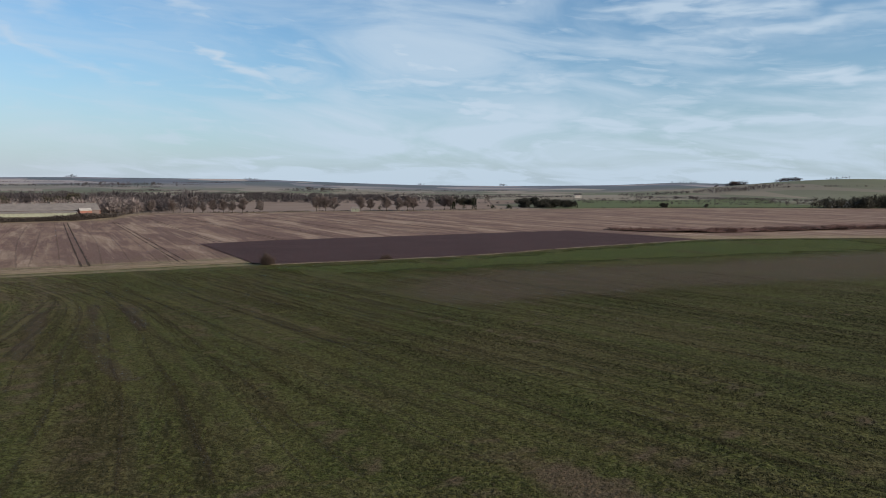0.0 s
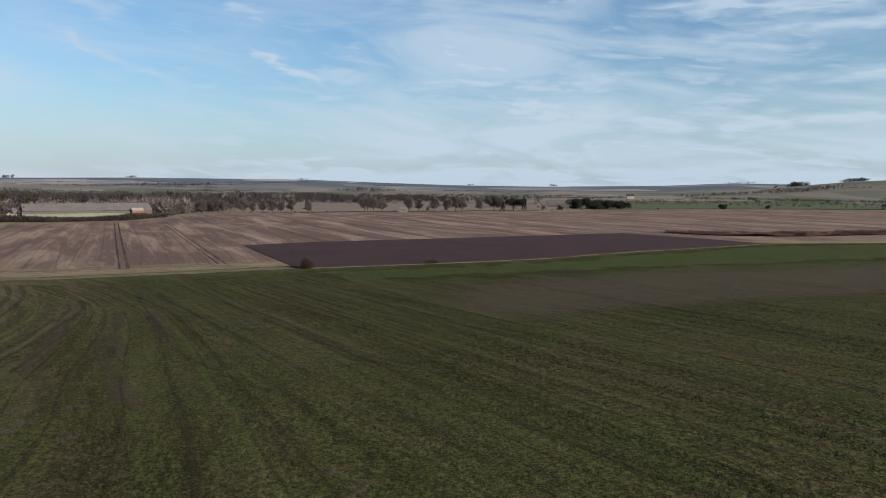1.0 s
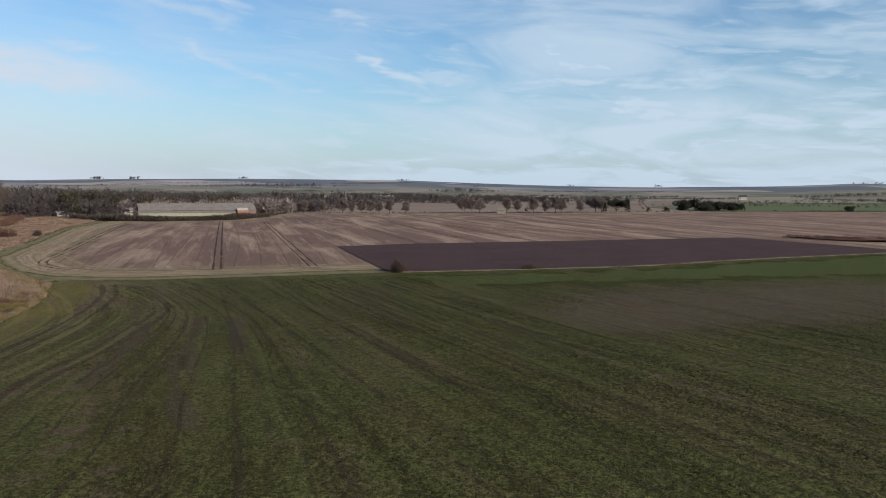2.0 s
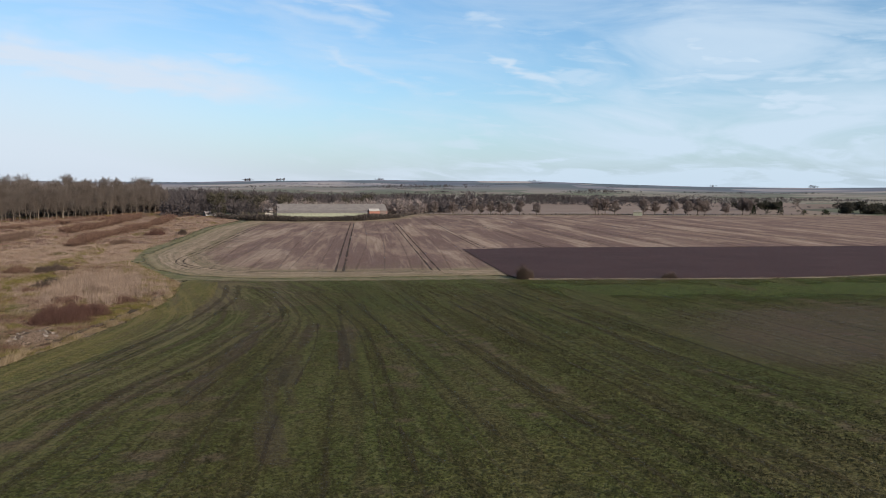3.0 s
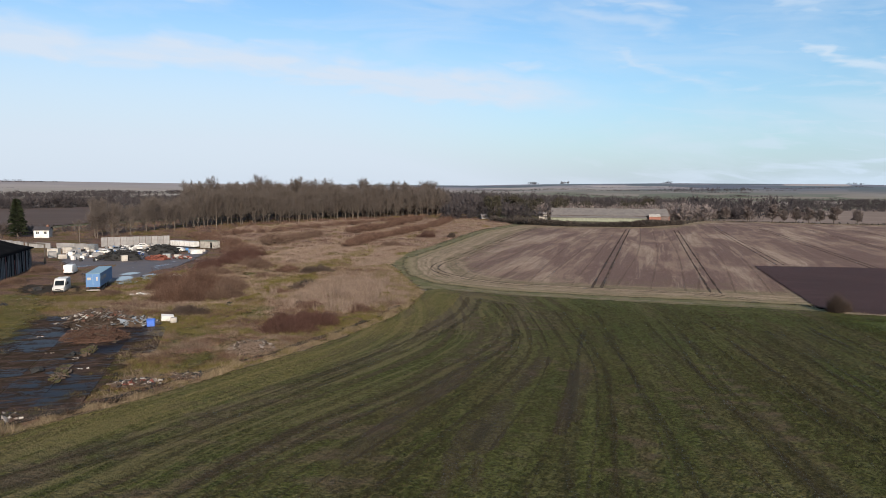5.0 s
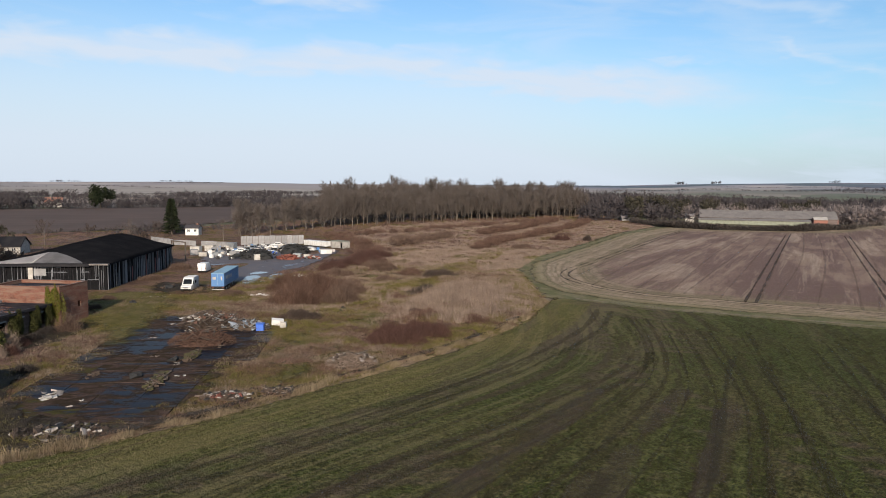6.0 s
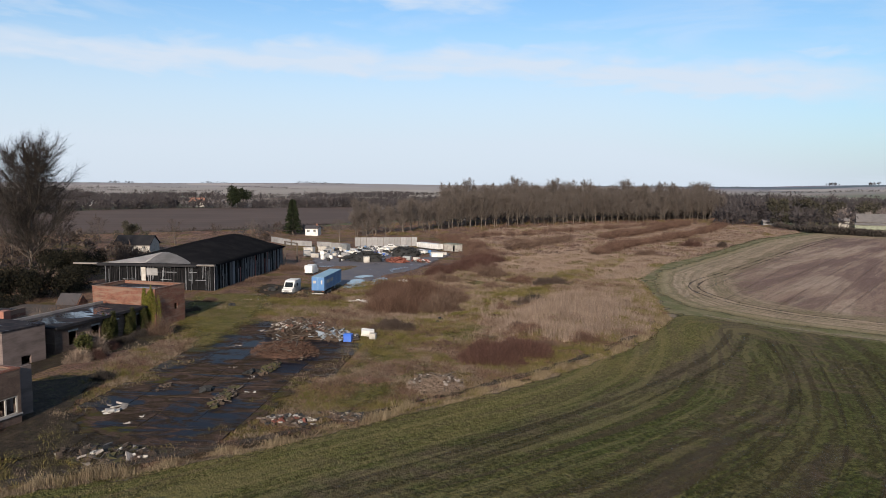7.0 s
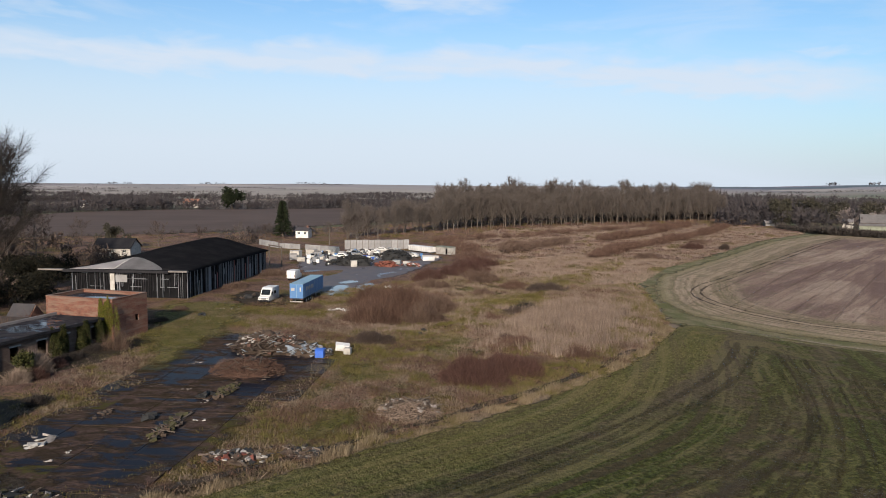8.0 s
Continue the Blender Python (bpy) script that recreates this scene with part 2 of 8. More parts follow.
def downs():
    k = Nodes("hazed_downland", 0.95, spec=0.1)
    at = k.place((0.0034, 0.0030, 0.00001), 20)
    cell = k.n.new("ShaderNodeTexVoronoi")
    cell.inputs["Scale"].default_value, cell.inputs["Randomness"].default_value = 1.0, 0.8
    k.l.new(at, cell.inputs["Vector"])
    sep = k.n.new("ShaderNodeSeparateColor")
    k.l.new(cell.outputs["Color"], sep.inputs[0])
    # bluish greys put air haze into the colour of the far hills
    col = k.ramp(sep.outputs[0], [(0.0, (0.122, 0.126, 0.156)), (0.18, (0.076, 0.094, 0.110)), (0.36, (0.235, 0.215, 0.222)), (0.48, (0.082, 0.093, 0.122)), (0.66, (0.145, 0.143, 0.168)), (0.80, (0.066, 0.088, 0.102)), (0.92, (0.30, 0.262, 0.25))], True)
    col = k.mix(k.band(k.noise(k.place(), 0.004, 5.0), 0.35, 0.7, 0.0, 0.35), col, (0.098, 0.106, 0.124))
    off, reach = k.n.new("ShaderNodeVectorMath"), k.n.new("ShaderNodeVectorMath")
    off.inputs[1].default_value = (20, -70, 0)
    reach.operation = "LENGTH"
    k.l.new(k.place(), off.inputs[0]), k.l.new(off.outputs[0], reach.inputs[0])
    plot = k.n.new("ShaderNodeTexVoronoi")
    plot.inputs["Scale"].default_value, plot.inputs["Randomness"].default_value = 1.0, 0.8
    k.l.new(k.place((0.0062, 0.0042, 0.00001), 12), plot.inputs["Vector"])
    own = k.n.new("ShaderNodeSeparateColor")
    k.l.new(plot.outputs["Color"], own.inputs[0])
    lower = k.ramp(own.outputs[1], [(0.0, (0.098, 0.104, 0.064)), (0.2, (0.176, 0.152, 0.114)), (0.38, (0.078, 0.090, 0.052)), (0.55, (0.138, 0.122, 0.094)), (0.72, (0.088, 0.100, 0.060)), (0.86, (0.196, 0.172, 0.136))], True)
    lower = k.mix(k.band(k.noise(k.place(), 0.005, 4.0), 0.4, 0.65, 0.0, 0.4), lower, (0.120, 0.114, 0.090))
    # nearer slopes keep field colours, so the painted haze grows with distance
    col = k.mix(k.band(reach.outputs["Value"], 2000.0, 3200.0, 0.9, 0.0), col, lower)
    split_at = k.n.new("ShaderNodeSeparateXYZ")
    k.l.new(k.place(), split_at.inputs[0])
    # western slopes paled in colour, as if lit from the front
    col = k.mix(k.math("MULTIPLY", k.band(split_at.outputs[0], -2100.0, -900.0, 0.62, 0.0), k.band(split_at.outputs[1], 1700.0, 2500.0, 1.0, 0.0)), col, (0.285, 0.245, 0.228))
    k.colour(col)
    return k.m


def green_crop(name="winter_crop", lush=0.0, reach=0.8, ragged=3.0, size=0.6):
    """Young cereal in rows: thin and brown in streaks along the drilling, yellower beside the border."""
    k = Nodes(name, 0.9, spec=0.05)
    at = k.place()
    big, mid = k.noise(at, 0.05, 6.0, 0.65, 0.8), k.noise(at, 0.45, 5.0, 0.68)
    clump, fine = k.noise(at, 1.2, 4.0, 0.7), k.noise(at, 3.3, 2.0, 0.8)
    green, thin = (0.040 + 0.004 * lush, 0.052 + 0.032 * lush, 0.012 + 0.007 * lush), (0.057, 0.058 + 0.029 * lush, 0.017)
    col = k.mix(k.band(big, 0.34, 0.66), green, thin)
    col = k.mix(k.band(mid, 0.50, 0.70, 0.0, 0.25 - 0.2 * lush), col, (0.077, 0.056, 0.028))
    if not lush:
        wander = k.math("MULTIPLY", k.math("SUBTRACT", k.noise(at, 0.06, 4.0), 0.5), 2.0)
        d, lane = k.math("ADD", k.attribute("verge"), wander), k.math("ADD", k.attribute("lane"), k.math("MULTIPLY", wander, 0.3))
        ease = k.n.new("ShaderNodeMapping")
        ease.inputs["Scale"].default_value = (0.000, 0.026, 0.024)
        k.l.new(k.place(turn=40), ease.inputs[0])

        def rows(across):
            s, c = k.n.new("ShaderNodeSeparateXYZ"), k.n.new("ShaderNodeCombineXYZ")
            k.l.new(ease.outputs[0], s.inputs[0])
            k.l.new(k.math("MULTIPLY", lane, across), c.inputs[0]), k.l.new(s.outputs[1], c.inputs[1]), k.l.new(s.outputs[2], c.inputs[2])
            return c.outputs[0]

        narrow, broad = k.noise(rows(0.62), 1.0, 4.0, 0.65), k.noise(rows(0.15), 1.0, 3.0, 0.55)
        verge = k.band(d, 5.0, 8.5, 1.0, 0.0)
        streak = k.band(k.math("ADD", k.attribute("worn"), k.math("MULTIPLY", k.math("SUBTRACT", mid, 0.5), 1.2)), 0.18, 0.70)
        col = k.mix(k.band(broad, 0.50, 0.62, 0.0, 0.6), col, (0.070, 0.054, 0.027))
        col = k.mix(k.band(narrow, 0.53, 0.60, 0.0, 0.75), col, (0.030, 0.025, 0.011))
        col = k.mix(k.band(narrow, 0.38, 0.46, 0.5, 0.0), col, (0.080, 0.084, 0.028))
        col = k.mix(k.math("MULTIPLY", streak, 0.78), col, (0.064, 0.047, 0.031))
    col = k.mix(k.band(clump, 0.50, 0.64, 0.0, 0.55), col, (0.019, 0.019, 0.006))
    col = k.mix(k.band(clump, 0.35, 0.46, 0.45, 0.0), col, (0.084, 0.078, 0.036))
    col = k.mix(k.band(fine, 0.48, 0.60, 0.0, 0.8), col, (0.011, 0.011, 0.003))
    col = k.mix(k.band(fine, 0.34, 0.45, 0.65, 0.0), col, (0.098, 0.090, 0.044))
    if not lush:
        col = k.mix(k.math("MULTIPLY", streak, k.band(fine, 0.36, 0.6, 0.75, 0.3)), col, (0.084, 0.061, 0.043))
        line = k.noise(rows(0.45), 1.0, 3.0, 0.6)
        land_head = k.band(d, 14.0, 34.0, 0.75, 0.0)
        col = k.mix(k.math("MULTIPLY", land_head, k.band(narrow, 0.42, 0.50, 0.8, 0.0)), col, (0.104, 0.088, 0.042))
        col = k.mix(k.math("MULTIPLY", land_head, k.band(narrow, 0.53, 0.60, 0.0, 0.8)), col, (0.050, 0.037, 0.024))
        col = k.mix(k.math("MULTIPLY", verge, k.band(fine, 0.34, 0.58, 0.75, 0.2)), col, k.mix(k.band(line, 0.46, 0.60), (0.100, 0.090, 0.033), (0.136, 0.108, 0.056)))
    k.colour(k.mix(1.0, col, (1.0, 0.98, 1.0), "MULTIPLY"))
    k.b.inputs["Sheen Weight"].default_value, k.b.inputs["Sheen Roughness"].default_value = 0.02, 0.3
    k.b.inputs["Sheen Tint"].default_value = (0.62, 0.66, 0.28, 1)
    k.bump(k.math("ADD", fine, k.math("MULTIPLY", clump, 1.6)), 0.30, 1.0)
    k.edge(reach, ragged, size)
    return k.m


def bare_patch():
    k = Nodes("thin_crop_on_brown_soil", 0.9, spec=0.15)
    at = k.place()
    mid, fine = k.noise(at, 0.12, 5.0, 0.6, 0.5), k.noise(at, 2.2, 4.0, 0.7)
    col = k.mix(k.band(mid, 0.38, 0.66), (0.102, 0.072, 0.054), (0.084, 0.071, 0.040))
    col = k.mix(k.band(fine, 0.45, 0.65, 0.0, 0.7), col, (0.036, 0.027, 0.019))
    k.colour(col)
    k.bump(fine, 0.12, 0.8)
    k.edge(14.0, 28.0, 0.06, -1.0, 0.48)
    return k.m


def stubble():
    k = Nodes("cut_stubble", 0.92, spec=0.1)
    at = k.place()
    drill, row = k.place((0.03, 0.7, 1), 119), k.place((0.012, 0.085, 1), 119)
    big, mid, fine = k.noise(at, 0.03, 5.0, 0.6, 0.5), k.noise(at, 0.2, 6.0, 0.72, 0.4), k.noise(at, 2.6, 4.0, 0.8)
    swath, wide = k.noise(drill, 0.5, 5.0, 0.7), k.noise(row, 1.0, 4.0, 0.6, 0.5)
    col = k.mix(k.band(big, 0.38, 0.62), (0.209, 0.142, 0.107), (0.148, 0.093, 0.074))
    col = k.mix(k.band(wide, 0.49, 0.56, 0.0, 0.8), col, (0.100, 0.058, 0.051))
    col = k.mix(k.band(wide, 0.38, 0.46, 0.75, 0.0), col, (0.310, 0.232, 0.176))
    col = k.mix(k.band(swath, 0.50, 0.60, 0.0, 0.55), col, (0.116, 0.072, 0.058))
    col = k.mix(k.band(swath, 0.36, 0.45, 0.45, 0.0), col, (0.307, 0.230, 0.169))
    d = k.math("ADD", k.attribute("inside"), k.math("MULTIPLY", k.math("SUBTRACT", k.noise(at, 0.05, 4.0), 0.5), 5.0))
    head = k.band(d, 13.0, 19.0, 1.0, 0.0)
    ring = k.n.new("ShaderNodeCombineXYZ")
    k.l.new(d, ring.inputs[0]), k.l.new(k.math("MULTIPLY", big, 4.0), ring.inputs[1])
    turn = k.noise(ring.outputs[0], 0.75, 4.0, 0.7)
    pale = k.mix(k.band(turn, 0.44, 0.54), (0.290, 0.218, 0.148), (0.174, 0.130, 0.081))
    pale = k.mix(k.band(turn, 0.56, 0.62, 0.0, 0.7), pale, (0.100, 0.093, 0.039))
    col = k.mix(k.math("MULTIPLY", head, 0.85), col, pale)
    col = k.mix(k.math("MULTIPLY", k.band(mid, 0.50, 0.62), k.band(d, 10.0, 40.0, 0.5, 0.0)), col, (0.111, 0.109, 0.042))
    col = k.mix(k.band(d, 0.0, 4.0, 0.6, 0.0), col, (0.114, 0.109, 0.039))
    col = k.mix(k.band(mid, 0.52, 0.68, 0.0, 0.4), col, (0.128, 0.081, 0.065))
    col = k.mix(k.band(mid, 0.30, 0.42, 0.35, 0.0), col, (0.325, 0.244, 0.180))
    col = k.mix(k.band(fine, 0.48, 0.62, 0.0, 0.7), col, (0.081, 0.057, 0.042))
    col = k.mix(k.band(fine, 0.34, 0.44, 0.4, 0.0), col, (0.348, 0.273, 0.197))
    k.colour(col)
    k.bump(fine, 0.16, 0.9)
    k.edge(2.0, 5.0, 0.2, -1.5)
    return k.m


def tilled():
    k = Nodes("ploughed_soil", 0.95, spec=0.12)
    at = k.place()
    furrow = k.place((0.05, 2.6, 1), 34)
    fine = k.noise(at, 2.4, 5.0, 0.75)
    col = k.mix(k.band(k.noise(at, 0.06, 4.0), 0.35, 0.65), (0.050, 0.0265, 0.0275), (0.040, 0.021, 0.022))
    col = k.mix(k.band(k.noise(furrow, 1.0, 3.0), 0.42, 0.6, 0.0, 0.6), col, (0.026, 0.015, 0.013))
    col = k.mix(k.band(fine, 0.55, 0.72, 0.0, 0.5), col, (0.062, 0.041, 0.035))
    k.colour(col)
    k.bump(fine, 0.18, 0.9)
    k.edge(0.5, 1.2, 0.8)
    return k.m


def field_cover(name, a, b, reach=6.0, ragged=6.0, turn=20.0):
    k = Nodes(name, 0.95, spec=0.1)
    at = k.place()
    run = k.place((0.02, 0.5, 1), turn)
    col = k.mix(k.band(k.noise(at, 0.02, 5.0), 0.35, 0.65), a, b)
    col = k.mix(k.band(k.noise(run, 0.2, 4.0), 0.42, 0.66, 0.0, 0.5), col, tuple(v * 0.72 for v in b))
    col = k.mix(k.math("MULTIPLY", k.noise(at, 1.2, 4.0), 0.35), col, tuple(v * 0.6 for v in a))
    k.colour(col)
    k.edge(reach, ragged, 0.1)
    return k.m


def rough_grass():
    k = Nodes("rough_winter_grass", 0.92, spec=0.12)
    at = k.place()
    big, mid, fine = k.noise(at, 0.075, 6.0, 0.7, 0.9), k.noise(at, 0.4, 6.0, 0.72), k.noise(at, 3.0, 5.0, 0.82)
    col = k.ramp(big, [(0.30, (0.074, 0.070, 0.016)), (0.41, (0.125, 0.102, 0.030)), (0.47, (0.175, 0.124, 0.070)), (0.53, (0.175, 0.117, 0.082)), (0.60, (0.115, 0.074, 0.052)), (0.68, (0.060, 0.037, 0.029))])
    col = k.mix(k.band(mid, 0.50, 0.66, 0.0, 0.5), col, (0.100, 0.085, 0.020))
    col = k.mix(k.band(mid, 0.28, 0.43, 0.8, 0.0), col, (0.066, 0.040, 0.030))
    col = k.mix(k.band(k.noise(at, 1.3, 4.0, 0.7), 0.56, 0.68, 0.0, 0.6), col, (0.21, 0.155, 0.098))
    col = k.mix(k.band(fine, 0.47, 0.63, 0.0, 0.85), col, (0.022, 0.016, 0.010))
    k.colour(k.mix(1.0, col, (1.0, 0.88, 0.97), "MULTIPLY"))
    k.bump(k.math("ADD", fine, k.math("MULTIPLY", mid, 2.4)), 0.5, 1.0)
    k.edge(1.5, 3.0, 0.5)
    return k.m


def margin_grass():
    k = Nodes("grass_margin", 0.9, spec=0.15)
    at = k.place()
    mid, fine = k.noise(at, 0.22, 5.0, 0.65), k.noise(at, 3.0, 4.0, 0.75)
    col = k.mix(k.band(mid, 0.36, 0.62), (0.080, 0.080, 0.030), (0.146, 0.118, 0.066))
    col = k.mix(k.band(fine, 0.48, 0.66, 0.0, 0.6), col, (0.024, 0.028, 0.008))
    k.colour(col)
    k.bump(fine, 0.15, 0.8)
    k.edge(2.5, 7.0, 0.25)
    return k.m


def wet_concrete(name, slab):
    """Old hardstanding: slabs differ in how wet they lie; silt and moss lie over them in streaks."""
    k = Nodes(name, 0.7, spec=0.1)
    at = k.place((1.0, 0.55, 1), 153)
    mid, fine = k.noise(at, 0.7, 6.0, 0.7, 0.6), k.noise(at, 4.0, 4.0, 0.75)
    dry = k.mix(k.band(mid, 0.40, 0.58), (0.068, 0.046, 0.039), (0.034, 0.025, 0.018))
    dry = k.mix(k.band(fine, 0.46, 0.64, 0.0, 0.75), dry, (0.022, 0.016, 0.011))
    dry = k.mix(k.band(k.noise(at, 1.6, 4.0), 0.60, 0.70, 0.0, 0.6), dry, (0.12, 0.098, 0.080))
    level = k.noise(k.place((1.0, 0.42, 1), 153), 0.42, 9.0, 0.74, 0.9)
    pool = k.noise(k.place(), 0.075, 3.0, 0.5, 0.4)
    level = k.math("ADD", level, k.math("MULTIPLY", k.math("SUBTRACT", pool, 0.5), 0.26))
    level = k.math("ADD", level, k.math("MULTIPLY", k.math("SUBTRACT", k.noise(k.place((0.8, 0.22, 1), 153), 1.1, 5.0, 0.7), 0.5), 0.30))
    if slab:
        level = k.math("ADD", level, k.math("MULTIPLY", k.math("SUBTRACT", k.random(), 0.5), 0.09))
    wet = k.band(level, 0.445, 0.575) if slab else k.band(level, 0.52, 0.60, 0.0, 0.9)
    k.colour(k.mix(wet, dry if slab else k.mix(k.band(mid, 0.45, 0.6, 0.0, 0.6), dry, (0.060, 0.058, 0.018)), (0.008, 0.008, 0.012)))
    k.put(k.b.inputs["Roughness"], k.band(wet, 0.0, 1.0, 0.95, 0.32))
    k.put(k.b.inputs["Specular IOR Level"], k.band(wet, 0.0, 1.0, 0.0, 0.029))
    k.bump(k.math("MULTIPLY", fine, k.band(wet, 0.2, 0.9, 1.0, 0.05)), 0.08, 0.8)
    if not slab:
        k.edge(1.5, 5.0, 0.5)
    return k.m


def moss():
    k = Nodes("mossy_short_grass", 0.92, spec=0.12)
    at = k.place()
    mid, fine = k.noise(at, 0.35, 6.0, 0.7, 0.4), k.noise(at, 3.0, 5.0, 0.82)
    col = k.mix(k.band(mid, 0.40, 0.60), (0.088, 0.080, 0.016), (0.140, 0.110, 0.044))
    k.colour(k.mix(k.band(fine, 0.47, 0.63, 0.0, 0.8), col, (0.022, 0.020, 0.006)))
    k.bump(fine, 0.3, 0.9)
    k.edge(4.0, 9.0, 0.25, 0.0, 0.85)
    return k.m


def mud():
    k = Nodes("dark_trodden_soil", 0.85, spec=0.08)
    at = k.place()
    mid, fine = k.noise(at, 0.5, 5.0, 0.7), k.noise(at, 3.2, 4.0, 0.8)
    col = k.mix(k.band(mid, 0.4, 0.62), (0.028, 0.021, 0.016), (0.050, 0.037, 0.026))
    col = k.mix(k.band(k.noise(at, 1.1, 5.0, 0.7), 0.54, 0.66, 0.0, 0.7), col, (0.052, 0.052, 0.016))
    k.colour(k.mix(k.band(fine, 0.45, 0.62, 0.0, 0.8), col, (0.012, 0.010, 0.007)))
    k.bump(fine, 0.25, 0.9)
    k.edge(1.2, 5.0, 0.4)
    return k.m


def tarmac_yard():
    k = Nodes("damp_tarmac", 0.75, spec=0.2)
    at = k.place()
    wet = k.band(k.noise(k.place((0.6, 1.2, 1), 153), 0.16, 4.0, 0.6, 0.3), 0.60, 0.68, 0.0, 0.7)
    col = k.mix(k.band(k.noise(at, 0.3, 5.0), 0.4, 0.65), (0.078, 0.072, 0.082), (0.098, 0.084, 0.084))
    k.colour(k.mix(wet, col, (0.035, 0.035, 0.04)))
    k.put(k.b.inputs["Roughness"], k.band(wet, 0.0, 1.0, 0.8, 0.1))
    k.edge(2.0, 5.0, 0.3)
    return k.m


def puddle():
    """Standing water over silt, ragged at its rim."""
    k = Nodes("puddle_water", 0.06, spec=0.5)
    k.colour(k.mix(k.noise(k.place(), 0.8, 4.0), (0.030, 0.027, 0.026), (0.055, 0.050, 0.046)))
    k.edge(0.8, 2.6, 0.6)
    return k.m


def track_soil(name, c, c2, cover=0.62):
    """Wheel tracks: a strip that is worn through in places."""
    k = Nodes(name, 0.9, spec=0.2)
    at = k.place()
    fine = k.noise(at, 2.5, 4.0, 0.7)
    k.colour(k.mix(k.band(fine, 0.35, 0.65), c, c2))
    d = k.math("ADD", k.attribute("inside"), k.math("MULTIPLY", k.math("SUBTRACT", k.noise(at, 0.9, 5.0, 0.7), 0.5), 1.3))
    d = k.math("ADD", d, k.math("MULTIPLY", k.math("SUBTRACT", k.noise(at, 0.11, 5.0, 0.65), 0.5), 4.6))
    fac = k.band(d, 0.05, 0.55, 0.0, cover)
    clear, mix = k.n.new("ShaderNodeBsdfTransparent"), k.n.new("ShaderNodeMixShader")
    k.l.new(fac, mix.inputs[0]), k.l.new(clear.outputs[0], mix.inputs[1]), k.l.new(k.b.outputs[0], mix.inputs[2])
    k.l.new(mix.outputs[0], k.n["Material Output"].inputs["Surface"])
    return k.m


def brickwork(name, a, b, mortar):
    k = Nodes(name, 0.88, spec=0.2)
    at = k.place((1, 1, 1), 0, True)
    n = k.n.new("ShaderNodeTexBrick")
    n.inputs["Scale"].default_value = 1.0
    n.inputs["Brick Width"].default_value, n.inputs["Row Height"].default_value, n.inputs["Mortar Size"].default_value = 0.225, 0.075, 0.008
    k.put(n.inputs["Color1"], a), k.put(n.inputs["Color2"], b), k.put(n.inputs["Mortar"], mortar)
    # lay the courses along both directions of the walls
    s = k.n.new("ShaderNodeSeparateXYZ")
    k.l.new(at, s.inputs[0])
    c = k.n.new("ShaderNodeCombineXYZ")
    k.l.new(k.math("ADD", s.outputs[0], s.outputs[1]), c.inputs[0]), k.l.new(s.outputs[2], c.inputs[1])
    k.l.new(c.outputs[0], n.inputs["Vector"])
    lay = k.place((0.25, 0.25, 2.2), 0, True)
    col = k.mix(k.band(k.noise(at, 0.9, 6.0, 0.7), 0.42, 0.7, 0.0, 0.6), n.outputs[0], tuple(v * 0.5 for v in b))
    col = k.mix(k.band(k.noise(lay, 1.0, 4.0), 0.48, 0.60, 0.0, 0.75), col, mortar)
    k.colour(col)
    k.bump(n.outputs["Fac"], 0.012, -0.5)
    return k.m


def wet_felt():
    """Old flat roofs: dark felt with standing water in shallow pools."""
    k = Nodes("wet_roof_felt", 0.8, spec=0.1)
    at = k.place((1.0, 0.5, 1.0), 153)
    wet = k.band(k.noise(at, 0.32, 4.0, 0.55, 0.4), 0.50, 0.58)
    col = k.mix(k.band(k.noise(at, 1.1, 5.0, 0.7), 0.4, 0.62), (0.016, 0.015, 0.019), (0.036, 0.031, 0.031))
    k.colour(k.mix(wet, col, (0.010, 0.010, 0.014)))
    k.put(k.b.inputs["Roughness"], k.band(wet, 0.0, 1.0, 0.85, 0.05))
    k.put(k.b.inputs["Specular IOR Level"], k.band(wet, 0.0, 1.0, 0.05, 0.32))
    return k.m


def glass(name="window_glass"):
    k = Nodes(name, 0.06, spec=0.6)
    k.colour((0.015, 0.018, 0.02))
    return k.m


M_LUSH = green_crop("lush_crop", 0.48, 12.0, 18.0, 0.10)
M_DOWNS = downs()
M_COUNTRY, M_CROP, M_PATCH, M_STUBBLE, M_TILLED = country(), green_crop(), bare_patch(), stubble(), tilled()
M_ROUGH, M_MARGIN, M_CONCRETE, M_TARMAC = rough_grass(), margin_grass(), wet_concrete("silted_yard", False), tarmac_yard()
M_SLAB, M_MUD, M_MOSS = wet_concrete("wet_concrete_slab", True), mud(), moss()
M_PALEFIELD = field_cover("pale_arable", (0.20, 0.150, 0.122), (0.165, 0.122, 0.10))
M_SPOIL = field_cover("red_brown_spoil", (0.115, 0.056, 0.042), (0.075, 0.038, 0.030), 3.0, 7.0, 24.0)
M_GREENFIELD = field_cover("far_green_crop", (0.072, 0.092, 0.040), (0.084, 0.098, 0.046))
M_BROWNFIELD = field_cover("brown_arable", (0.088, 0.062, 0.052), (0.070, 0.050, 0.043), 3.0, 4.0, 75.0)
M_BARNROOF = plain("weathered_barn_roof", (0.120, 0.108, 0.104), (0.086, 0.078, 0.076), 0.3, 0.85)
M_MARGINFAR = field_cover("rough_farm_grass", (0.098, 0.090, 0.048), (0.082, 0.066, 0.044), 3.0, 4.0, 40.0)
M_PUDDLE = puddle()
M_DITCH = track_soil("dark_ditch_soil", (0.030, 0.022, 0.016), (0.050, 0.036, 0.025), 0.85)
M_TRACK = track_soil("track_in_crop", (0.022, 0.018, 0.010), (0.038, 0.030, 0.017), 0.36)
M_BARE = track_soil("bare_soil_in_crop", (0.078, 0.054, 0.040), (0.054, 0.040, 0.026), 0.34)
